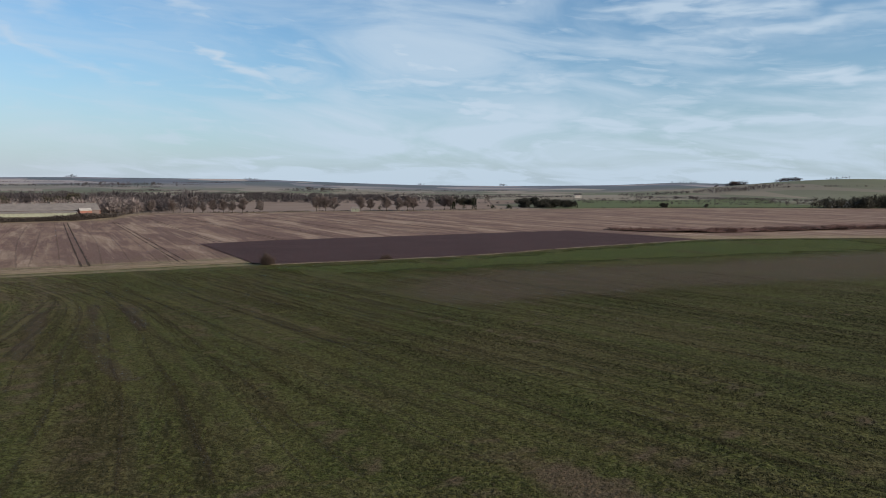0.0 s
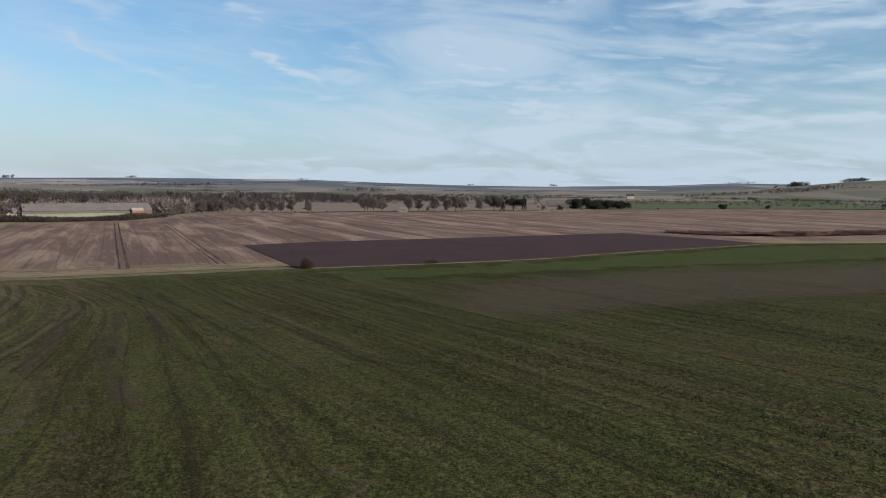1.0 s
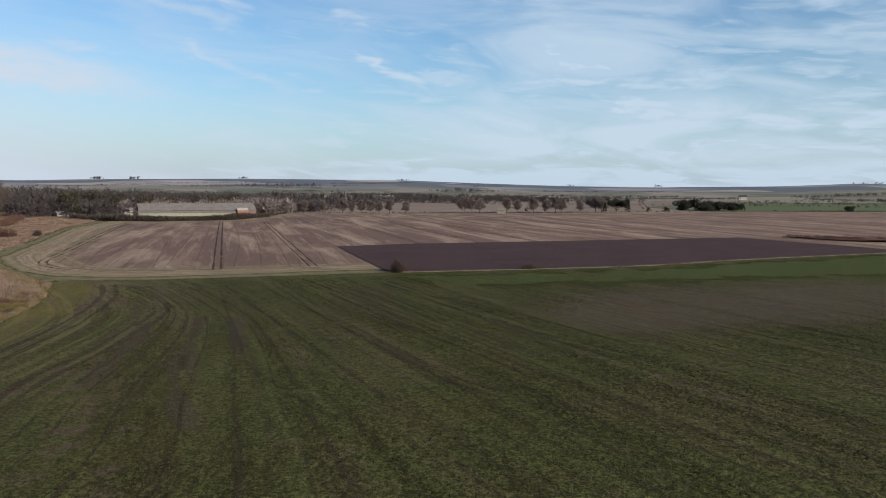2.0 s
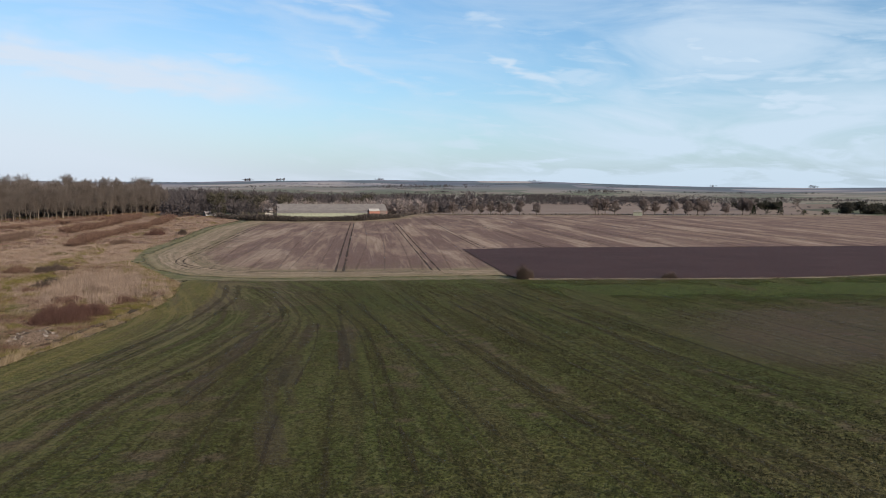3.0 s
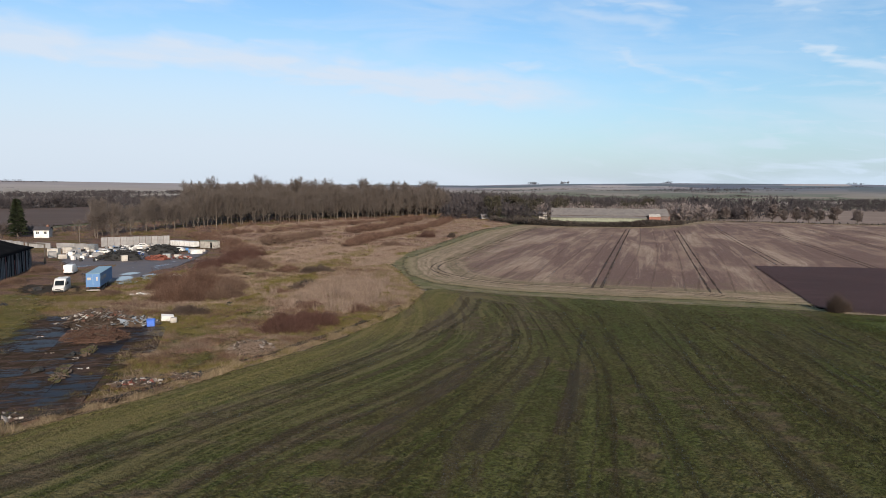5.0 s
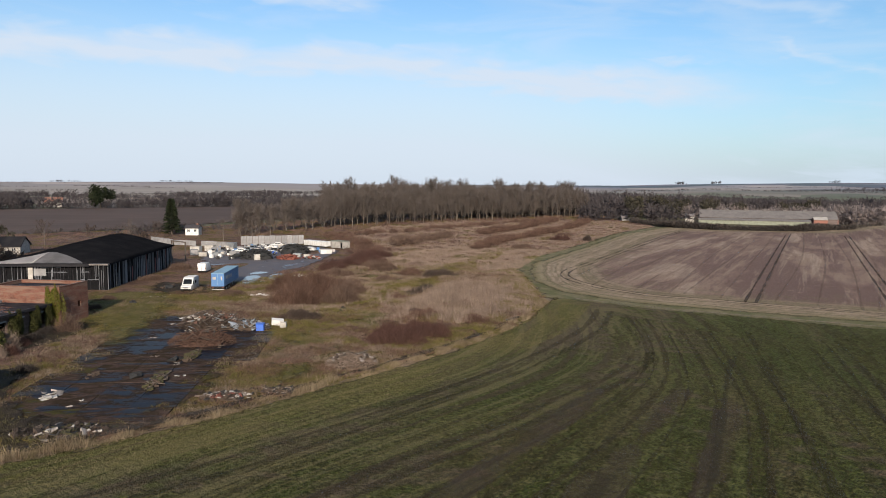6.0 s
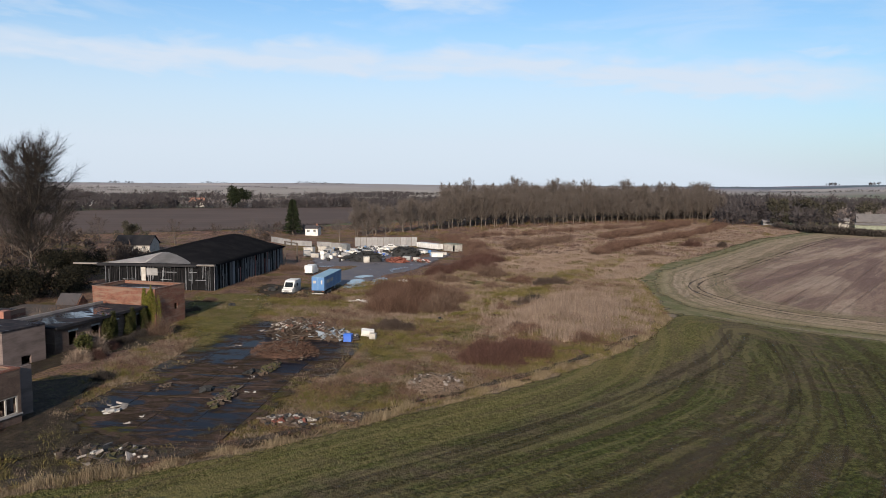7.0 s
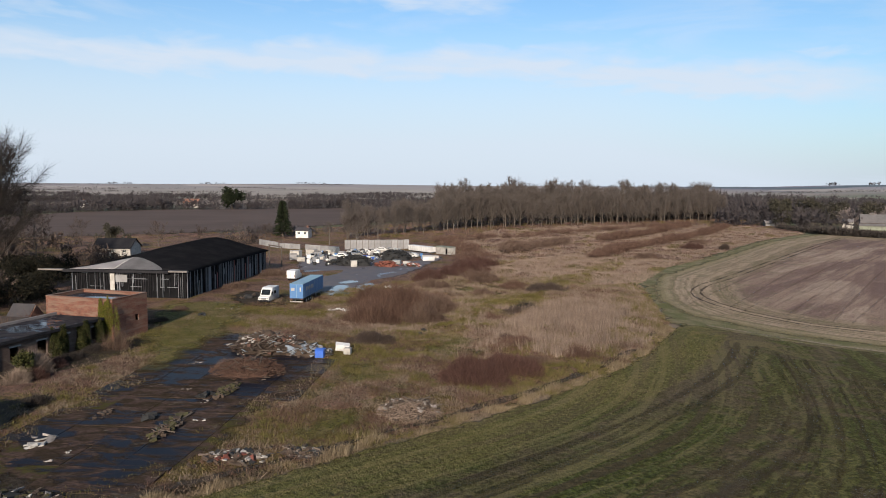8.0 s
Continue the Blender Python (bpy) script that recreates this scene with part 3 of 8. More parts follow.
M_DRILL = track_soil("drill_line_soil", (0.026, 0.019, 0.011), (0.046, 0.033, 0.020), 0.36)
M_TRAM = track_soil("tramline_in_stubble", (0.042, 0.028, 0.021), (0.066, 0.046, 0.033), 0.68)
M_FAINT = track_soil("faint_line_in_stubble", (0.085, 0.060, 0.045), (0.11, 0.08, 0.06), 0.22)
M_PALETRACK = track_soil("pale_worn_grass", (0.24, 0.19, 0.13), (0.16, 0.125, 0.078), 0.75)
M_BARK = plain("bark", (0.080, 0.063, 0.052), (0.050, 0.040, 0.034), 2.0, 0.95, bump=0.02)
M_PALEBARK = plain("pale_bark", (0.125, 0.102, 0.084), (0.070, 0.058, 0.048), 2.0, 0.95, bump=0.02)
M_TWIG = leafy("bare_twigs", [(0.0, (0.034, 0.025, 0.022)), (0.5, (0.052, 0.038, 0.032)), (1.0, (0.076, 0.057, 0.047))])
M_POPLAR = leafy("poplar_twigs", [(0.0, (0.096, 0.079, 0.070)), (0.5, (0.124, 0.103, 0.091)), (1.0, (0.156, 0.131, 0.116))], through_light=0.4)
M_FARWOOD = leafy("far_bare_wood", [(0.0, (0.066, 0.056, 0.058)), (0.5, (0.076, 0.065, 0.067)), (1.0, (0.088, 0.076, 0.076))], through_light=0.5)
M_DARKTWIG = leafy("dark_ash_twigs", [(0.0, (0.018, 0.015, 0.014)), (0.5, (0.028, 0.023, 0.021)), (1.0, (0.042, 0.035, 0.031))])
M_HEDGE = leafy("dark_hedge_twigs", [(0.0, (0.034, 0.028, 0.026)), (0.5, (0.048, 0.040, 0.036)), (1.0, (0.066, 0.055, 0.049))])
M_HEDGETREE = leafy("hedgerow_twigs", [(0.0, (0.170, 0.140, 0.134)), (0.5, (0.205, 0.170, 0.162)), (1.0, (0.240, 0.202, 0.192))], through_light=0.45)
M_EVERGREEN = leafy("evergreen_needles", [(0.0, (0.009, 0.013, 0.007)), (0.6, (0.016, 0.021, 0.010)), (1.0, (0.026, 0.031, 0.013))])
M_DULLGREEN = leafy("dull_ivy_crowns", [(0.0, (0.026, 0.025, 0.018)), (0.5, (0.042, 0.038, 0.027)), (1.0, (0.064, 0.056, 0.042))])
M_PINE = leafy("dark_pine_needles", [(0.0, (0.030, 0.030, 0.024)), (0.6, (0.044, 0.043, 0.034)), (1.0, (0.062, 0.058, 0.046))], through_light=0.3)
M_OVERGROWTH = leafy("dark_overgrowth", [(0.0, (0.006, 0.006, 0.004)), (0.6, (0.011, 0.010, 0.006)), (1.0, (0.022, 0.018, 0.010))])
M_IVY = leafy("ivy_leaves", [(0.0, (0.016, 0.019, 0.006)), (0.6, (0.034, 0.036, 0.011)), (1.0, (0.064, 0.060, 0.020))])
M_YELLOWIVY = leafy("yellowed_ivy", [(0.0, (0.040, 0.042, 0.007)), (0.6, (0.086, 0.084, 0.014)), (1.0, (0.14, 0.126, 0.026))])
M_BRAMBLE = leafy("bramble_canes", [(0.0, (0.036, 0.018, 0.015)), (0.5, (0.060, 0.031, 0.026)), (1.0, (0.094, 0.054, 0.043))])
M_SCRUB = leafy("scrub_twigs", [(0.0, (0.060, 0.037, 0.028)), (0.5, (0.092, 0.060, 0.046)), (1.0, (0.134, 0.094, 0.072))])
M_REDTWIG = leafy("red_brown_twigs", [(0.0, (0.052, 0.029, 0.022)), (0.5, (0.088, 0.051, 0.038)), (1.0, (0.132, 0.085, 0.064))])
M_DRYGRASS = leafy("dead_grass", [(0.0, (0.080, 0.058, 0.042)), (0.5, (0.136, 0.101, 0.073)), (1.0, (0.22, 0.170, 0.126))])
M_GREENGRASS = leafy("living_grass", [(0.0, (0.056, 0.050, 0.014)), (0.5, (0.092, 0.077, 0.025)), (1.0, (0.130, 0.104, 0.042))])
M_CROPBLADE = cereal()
M_VERGE = leafy("verge_blades", [(0.0, (0.050, 0.049, 0.016)), (0.5, (0.084, 0.076, 0.028)), (0.8, (0.126, 0.104, 0.050)), (1.0, (0.18, 0.142, 0.084))])
M_STRAW = leafy("straw_blades", [(0.0, (0.096, 0.070, 0.044)), (0.5, (0.158, 0.120, 0.078)), (1.0, (0.250, 0.198, 0.134))])
M_REED = leafy("tall_dry_grass", [(0.0, (0.116, 0.083, 0.066)), (0.5, (0.172, 0.127, 0.101)), (1.0, (0.244, 0.187, 0.150))])
M_BRICK = brickwork("red_brick", (0.132, 0.050, 0.033), (0.094, 0.038, 0.027), (0.135, 0.090, 0.070))
M_GREYBRICK = brickwork("weathered_render_over_brick", (0.066, 0.042, 0.035), (0.045, 0.030, 0.026), (0.085, 0.064, 0.054))
M_BLOCK = plain("weathered_render", (0.120, 0.092, 0.086), (0.062, 0.046, 0.043), 0.5, 0.9, fine=6.0, bump=0.02, stretch=(0.5, 0.5, 2.0))
M_FELT = wet_felt()
M_BLACKROOF = plain("black_roof_sheet", (0.017, 0.017, 0.020), (0.026, 0.025, 0.027), 0.3, 0.9, spec=0.0, bump=0.02)
M_GREYROOF = plain("grey_roof_sheet", (0.155, 0.135, 0.125), (0.105, 0.092, 0.086), 0.6, 0.7, bump=0.02)
M_BOARD = plain("charred_boards", (0.016, 0.015, 0.017), (0.034, 0.032, 0.036), 0.8, 0.85, spec=0.04, bump=0.02, spread=0.4)
M_PALEBOARD = plain("weathered_pale_boards", (0.118, 0.122, 0.136), (0.056, 0.057, 0.064), 0.8, 0.85, bump=0.02, spread=0.4)
M_REDBOARD = plain("faded_red_boards", (0.17, 0.055, 0.05), (0.09, 0.04, 0.04), 0.8, 0.85, bump=0.02, spread=0.3)
# near-black that stands in for the shade inside openings
M_DARK = plain("painted_interior_dark", (0.010, 0.010, 0.011), size=1.0, rough=0.95, spec=0.0, bump=0, spread=0)
M_WHITE = plain("white_paint", (0.54, 0.53, 0.52), (0.36, 0.345, 0.33), 0.7, 0.45, spec=0.5, bump=0.0, spread=0.05)
M_OFFWHITE = plain("dirty_white", (0.33, 0.31, 0.285), (0.20, 0.18, 0.165), 0.9, 0.7, bump=0.005)
M_GLASS = glass()
M_RUBBER = plain("black_rubber", (0.018, 0.018, 0.019), size=3.0, rough=0.85, bump=0.0, spread=0.2)
M_STEEL = plain("dull_steel", (0.32, 0.33, 0.34), (0.22, 0.21, 0.20), 1.5, 0.5, 0.7, bump=0.0)
M_BLUE = plain("blue_curtain", (0.044, 0.120, 0.27), (0.062, 0.140, 0.27), 0.5, 0.5, spec=0.4, bump=0.01, spread=0.0)
M_PALEBLUE = plain("pale_blue_roof", (0.15, 0.25, 0.33), (0.20, 0.28, 0.33), 0.5, 0.5, bump=0.01, spread=0.0)
M_BLUEBIN = plain("blue_plastic", (0.020, 0.085, 0.40), (0.03, 0.10, 0.36), 1.5, 0.45, spec=0.5, bump=0.0, spread=0.1)
M_ORANGE = plain("orange_render", (0.20, 0.088, 0.066), (0.15, 0.07, 0.055), 0.6, 0.85)
M_RED = plain("rusty_red_steel", (0.150, 0.045, 0.030), (0.09, 0.032, 0.024), 1.0, 0.75)
M_PANEL = plain("concrete_panel", (0.205, 0.200, 0.203), (0.140, 0.135, 0.137), 0.6, 0.9, spread=0.15)
M_SOIL = plain("heap_soil", (0.052, 0.036, 0.027), (0.028, 0.020, 0.015), 1.2, 0.95, fine=5.0, bump=0.08, spread=0.0)
M_MOSSTURF = plain("mossy_turf", (0.042, 0.038, 0.015), (0.026, 0.020, 0.012), 2.0, 0.95, fine=8.0, bump=0.05, spread=0.2)
M_BRUSH = plain("matted_red_brushwood", (0.085, 0.046, 0.034), (0.045, 0.026, 0.020), 2.0, 0.95, fine=9.0, bump=0.1, spread=0.0)
M_WOODWASTE = plain("waste_timber", (0.115, 0.088, 0.070), (0.068, 0.051, 0.041), 1.5, 0.85, spread=0.4)
M_STONEWASTE = plain("broken_concrete", (0.22, 0.195, 0.18), (0.11, 0.092, 0.083), 1.5, 0.9, spread=0.25)
M_SHEETWASTE = plain("crumpled_blue_grey_sheet", (0.190, 0.215, 0.245), (0.105, 0.118, 0.14), 1.0, 0.6, spread=0.3)
M_SLATE = plain("slate_roof", (0.044, 0.038, 0.040), (0.03, 0.028, 0.030), 0.7, 0.7)
M_TILE = plain("red_tile_roof", (0.17, 0.085, 0.062), (0.13, 0.065, 0.05), 0.7, 0.85)
# one cone in two tones: its sunlit and shaded halves are coloured in
M_CONELIT = plain("lit_cone_sheet", (0.40, 0.375, 0.375), (0.31, 0.29, 0.29), 0.4, 0.8, bump=0.02)
M_CONESHADE = plain("shaded_cone_sheet", (0.235, 0.222, 0.226), (0.165, 0.155, 0.158), 0.4, 0.85, bump=0.02)
M_GREENPAINT = plain("pale_green_paint", (0.165, 0.175, 0.135), (0.115, 0.120, 0.095), 0.8, 0.7)
M_CHAFF = plain("asbestos_sheet", (0.185, 0.165, 0.162), (0.130, 0.116, 0.114), 0.3, 0.85)

# ---------------------------------------------------------------- builders
rng = np.random.default_rng(7)
YARD = 153.0                                    # degrees: the way the old works and its yard run


def box(bm, x0, x1, y0, y1, z0, z1, m=None):
    v = [bm.verts.new((x, y, z)) for z in (z0, z1) for x, y in ((x0, y0), (x1, y0), (x1, y1), (x0, y1))]
    for q in ((3, 2, 1, 0), (4, 5, 6, 7), (0, 1, 5, 4), (1, 2, 6, 5), (2, 3, 7, 6), (3, 0, 4, 7)):
        bm.faces.new([v[i] for i in q])
    if m is not None:
        bmesh.ops.transform(bm, matrix=m, verts=v)
    return v


def boxes(*list_of):
    bm = bmesh.new()
    for b in list_of:
        box(bm, *b)
    return bm


def bevelled(bm, w=0.02, seg=1):
    bmesh.ops.bevel(bm, geom=list(bm.edges), offset=w, segments=seg, affect="EDGES", profile=0.6)
    return bm


def prism(points, y0, y1):
    """A profile in x and z drawn out along y."""
    bm = bmesh.new()
    a = [bm.verts.new((x, y0, z)) for x, z in points]
    b = [bm.verts.new((x, y1, z)) for x, z in points]
    n = len(points)
    for i in range(n):
        bm.faces.new((a[i], a[(i + 1) % n], b[(i + 1) % n], b[i]))
    bm.faces.new(a[::-1]), bm.faces.new(b)
    bmesh.ops.recalc_face_normals(bm, faces=bm.faces)
    return bm


def thing(name, m, label, category, group=""):
    ob = new(name)
    ob.matrix_basis = m
    ob.empty_display_size = 0.2
    return tagged(ob, label, category, group)


def part(name, bm, material, parent, label="", smooth=False):
    if isinstance(bm, bmesh.types.BMesh):
        me = bpy.data.meshes.new(name)
        bm.to_mesh(me)
        bm.free()
    else:
        me = bm
    if smooth:
        me.shade_smooth()
    me.materials.clear()
    me.materials.append(material)
    ob = new(name, me)
    ob.parent = parent
    return tagged(ob, label)


def mesh_of(name, verts, faces):
    me = bpy.data.meshes.new(name)
    me.from_pydata([tuple(v) for v in verts], [], faces)
    return me


def curve_through(points, step=3.0, closed=False):
    """Points along a smooth line through the few given ones."""
    p = np.array(points, float)
    n = len(p)
    out = []
    for i in range(n if closed else n - 1):
        a, b, c, d = (p[(i + k) % n] if closed else p[min(max(i + k, 0), n - 1)] for k in (-1, 0, 1, 2))
        k = max(int(np.linalg.norm(c - b) / step), 1)
        for t in np.arange(k) / k:
            out.append(0.5 * (2 * b + (c - a) * t + (2 * a - 5 * b + 4 * c - d) * t * t + (3 * b - a - 3 * c + d) * t ** 3))
    if not closed:
        out.append(p[-1])
    return np.array(out)


def depth_in(poly, xy):
    """Metres from the border of a polygon, positive inside."""
    best, inside = np.full(len(xy), 1e9), np.zeros(len(xy), bool)
    for a, b in zip(poly, np.roll(poly, -1, 0)):
        ab, ap = b - a, xy - a
        t = np.clip((ap @ ab) / max(ab @ ab, 1e-9), 0, 1)
        best = np.minimum(best, np.hypot(*(ap - t[:, None] * ab).T))
        crosses = (a[1] > xy[:, 1]) != (b[1] > xy[:, 1])
        with np.errstate(divide="ignore", invalid="ignore"):
            inside ^= crosses & (xy[:, 0] < (b[0] - a[0]) * (xy[:, 1] - a[1]) / (b[1] - a[1]) + a[0])
    return np.where(inside, best, -best)


def relief(x, y, seed=0.0):
    """Soft unevenness of the ground, metres."""
    return (np.sin(x * 0.11 + 1.3 + seed) * np.cos(y * 0.093 + 0.4) + 0.6 * np.sin(x * 0.27 + y * 0.21 + seed * 2))


def sheet(name, poly, cell, z, material, label, category="field", bumps=0.0, spill=2.0, lumps=0.0):
    """A sheet of ground cover inside a border line, which it may overrun a little to thin out."""
    poly = np.array(poly, float)
    lo, hi = poly.min(0) - spill - cell, poly.max(0) + spill + cell
    nx, ny = (np.ceil((hi - lo) / cell).astype(int) + 1)
    gx, gy = np.meshgrid(lo[0] + cell * np.arange(nx), lo[1] + cell * np.arange(ny), indexing="ij")
    xy = np.stack([gx.ravel(), gy.ravel()], -1)
    d = depth_in(poly, xy)
    keep = (d > -spill).reshape(nx, ny)
    use = keep[:-1, :-1] | keep[1:, :-1] | keep[:-1, 1:] | keep[1:, 1:]
    idx = np.arange(nx * ny).reshape(nx, ny)
    quads = np.stack([idx[:-1, :-1][use], idx[1:, :-1][use], idx[1:, 1:][use], idx[:-1, 1:][use]], -1)
    used = np.unique(quads)
    remap = np.full(nx * ny, -1)
    remap[used] = np.arange(len(used))
    quads = remap[quads]
    v = np.zeros((len(used), 3))
    v[:, :2] = xy[used]
    v[:, 2] = z + (bumps * (relief(v[:, 0], v[:, 1]) + 1.7) if bumps else 0)
    if lumps:
        # hummocks, dying out towards the border and on the level yard
        calm = np.clip(d[used] / 5, 0, 1) * np.clip(-depth_in(np.array(YARD_LEVEL, float), v[:, :2]) / 8, 0, 1)
        v[:, 2] += lumps * calm * np.maximum([noise.fractal(Vector((x * 0.11, y * 0.11, 0)), 1.0, 2.0, 4) + 0.15 for x, y in v[:, :2]], -0.1)
    if np.hypot(v[:, 0] + 20, v[:, 1] - 70).max() > 380:
        v[:, 2] += [land(x, y) for x, y in v[:, :2]]
    me = bpy.data.meshes.new(name)
    me.vertices.add(len(v)), me.loops.add(quads.size), me.polygons.add(len(quads))
    me.vertices.foreach_set("co", v.ravel())
    me.loops.foreach_set("vertex_index", quads.ravel().astype(np.int32))
    me.polygons.foreach_set("loop_start", np.arange(0, quads.size, 4, dtype=np.int32))
    a = me.attributes.new("inside", "FLOAT", "POINT")
    a.data.foreach_set("value", d[used].astype(np.float32))
    me.update(calc_edges=True)
    me.shade_smooth()
    me.materials.append(material)
    return tagged(new(name, me), label, category, kind="structure")


def strip(name, lines, width, z, material, label, category="track", step=2.0):
    """Long worn strips on the ground, one mesh; inside runs from 0 at the sides to 1 in the middle."""
    verts, faces, ins = [], [], []
    for line in lines:
        p = curve_through(line, step)
        d = np.gradient(p, axis=0)
        nrm = np.stack([-d[:, 1], d[:, 0]], -1) / np.linalg.norm(d, axis=1)[:, None]
        base = len(verts)
        for i, (q, s) in enumerate(zip(p, nrm)):
            end = 0.0 if i in (0, len(p) - 1) else 1.0
            for k, val in ((-0.5, 0.0), (0.0, end), (0.5, 0.0)):
                verts.append((*(q + s * k * width), z)), ins.append(val)
        for i in range(len(p) - 1):
            for k in (0, 1):
                a = base + i * 3 + k
                faces.append((a, a + 1, a + 4, a + 3))
    me = mesh_of(name, verts, faces)
    a = me.attributes.new("inside", "FLOAT", "POINT")
    a.data.foreach_set("value", np.array(ins, np.float32))
    me.materials.append(material)
    return tagged(new(name, me), label, category, kind="structure")


def blades(name, root, way, length, width, droop=0.0):
    """Many thin pointed blades in one mesh: leaves of grass, twigs, canes."""
    n = len(root)
    way = way / np.linalg.norm(way, axis=1)[:, None]
    side = np.cross(way, rng.normal(size=(n, 3)))
    side /= np.linalg.norm(side, axis=1)[:, None] + 1e-9
    length, width = np.broadcast_to(length, n)[:, None], np.broadcast_to(width, n)[:, None]
    v = np.empty((n, 3, 3))
    v[:, 0], v[:, 1] = root - side * width / 2, root + side * width / 2
    v[:, 2] = root + way * length
    v[:, 2, 2] -= droop * length[:, 0]
    me = bpy.data.meshes.new(name)
    me.vertices.add(3 * n), me.loops.add(3 * n), me.polygons.add(n)
    me.vertices.foreach_set("co", v.ravel())
    me.loops.foreach_set("vertex_index", np.arange(3 * n, dtype=np.int32))
    me.polygons.foreach_set("loop_start", np.arange(0, 3 * n, 3, dtype=np.int32))
    me.update(calc_edges=True)
    return me


def joined(name, *meshes):
    bm = bmesh.new()
    for me in meshes:
        bm.from_mesh(me)
        bpy.data.meshes.remove(me)
    me = bpy.data.meshes.new(name)
    bm.to_mesh(me)
    bm.free()
    return me


def tubes(name, runs):
    """Round tapered limbs; each run is points, radii and the number of sides."""
    verts, faces = [], []
    for pts, radii, sides in runs:
        pts = np.asarray(pts, float)
        d = np.gradient(pts, axis=0)
        d /= np.linalg.norm(d, axis=1)[:, None] + 1e-9
        ref = np.array([0.31, 0.95, 0.05])
        base = len(verts)
        for p, t, r in zip(pts, d, radii):
            a = np.cross(t, ref)
            a /= np.linalg.norm(a) + 1e-9
            b = np.cross(t, a)
            for k in range(sides):
                w = 2 * math.pi * k / sides
                verts.append(p + r * (math.cos(w) * a + math.sin(w) * b))
        for i in range(len(pts) - 1):
            for k in range(sides):
                s = base + i * sides
                faces.append((s + k, s + (k + 1) % sides, s + sides + (k + 1) % sides, s + sides + k))
    return mesh_of(name, verts, faces)


def bare_tree(name, m, h, spread, label, seed, rise=0.5, clear=0.25, limbs=11, forks=6, twigs=9, thick=1.0, twig_w=0.05, bark=None, twig=None, group="", category="tree"):
    """A leafless tree: a tapered trunk with limbs, and a crown of branches and fine twigs."""
    r = np.random.default_rng(seed)
    tree = thing(name, m, label, category, group)
    lean = r.normal(size=2) * 0.02 * h
    tz = np.linspace(0, 1, 7)
    axis = np.stack([lean[0] * tz ** 2 + r.normal(size=7) * 0.006 * h * (tz > 0), lean[1] * tz ** 2 + r.normal(size=7) * 0.006 * h * (tz > 0), tz * h * 0.93], -1)
    r0 = 0.022 * h * thick
    runs = [(axis, r0 * (1.0 - 0.94 * tz) * np.where(tz == 0, 1.35, 1), 7)]
    fine, roots, ways, lens = [], [], [], []
    for i in range(limbs):
        f = clear + (0.93 - clear) * ((i + 0.5 * r.random()) / limbs)
        start = np.array([np.interp(f, tz, axis[:, k]) for k in range(3)])
        az = i * 2.4 + r.normal() * 0.4
        lift = rise + 0.25 * r.normal() * (1 - rise) + 0.35 * f
        out = np.array([math.cos(az) * math.cos(lift), math.sin(az) * math.cos(lift), math.sin(lift)])
        reach = spread * (0.55 + 0.45 * math.sin(math.pi * min(1, (f - clear) / (1 - clear) * 0.85 + 0.22))) * (0.85 + 0.3 * r.random()) * (1.0 if rise < 0.8 else 1.5)
        pts = [start]
        way = out
        for _ in range(3):
            way = way + np.array([0, 0, 0.16]) + r.normal(size=3) * 0.10
            way /= np.linalg.norm(way)
            pts.append(pts[-1] + way * reach / 3)
        rad = r0 * 0.42 * (1 - 0.65 * f)
        runs.append((pts, rad * np.array([1, 0.72, 0.45, 0.16]), 4))
        for j in range(forks):
            g = 0.25 + 0.75 * (j + r.random()) / forks
            s = np.array([np.interp(g * 3, range(4), [p[k] for p in pts]) for k in range(3)])
            w = way + r.normal(size=3) * 0.65 + np.array([0, 0, 0.25])
            w /= np.linalg.norm(w)
            ln = reach * (0.32 + 0.25 * r.random())
            e = s + w * ln * 0.55 + r.normal(size=3) * 0.05 * ln
            e2 = e + (w + np.array([0, 0, 0.2])) * ln * 0.45
            fine.append(([s, e, e2], rad * np.array([0.34, 0.22, 0.08]), 3))
            for k in range(twigs):
                q = r.random()
                roots.append(s + (e2 - s) * (0.25 + 0.75 * q))
                ways.append(w + r.normal(size=3) * 0.7 + np.array([0, 0, 0.22]))
                lens.append(ln * (0.35 + 0.5 * r.random()))
    for k in range(twigs * 4):
        roots.append(axis[-1] - np.array([0, 0, r.random() * 0.15 * h])), ways.append(r.normal(size=3) * 0.5 + np.array([0, 0, 0.9])), lens.append(0.06 * h * (0.4 + r.random()))
    part("trunk", tubes("trunk", runs), bark or M_BARK, tree, smooth=True)
    crown = joined("crown", tubes("branches", fine), blades("twigs", np.array(roots), np.array(ways), np.array(lens), twig_w))
    part("crown", crown, twig or M_TWIG, tree)
    return tree


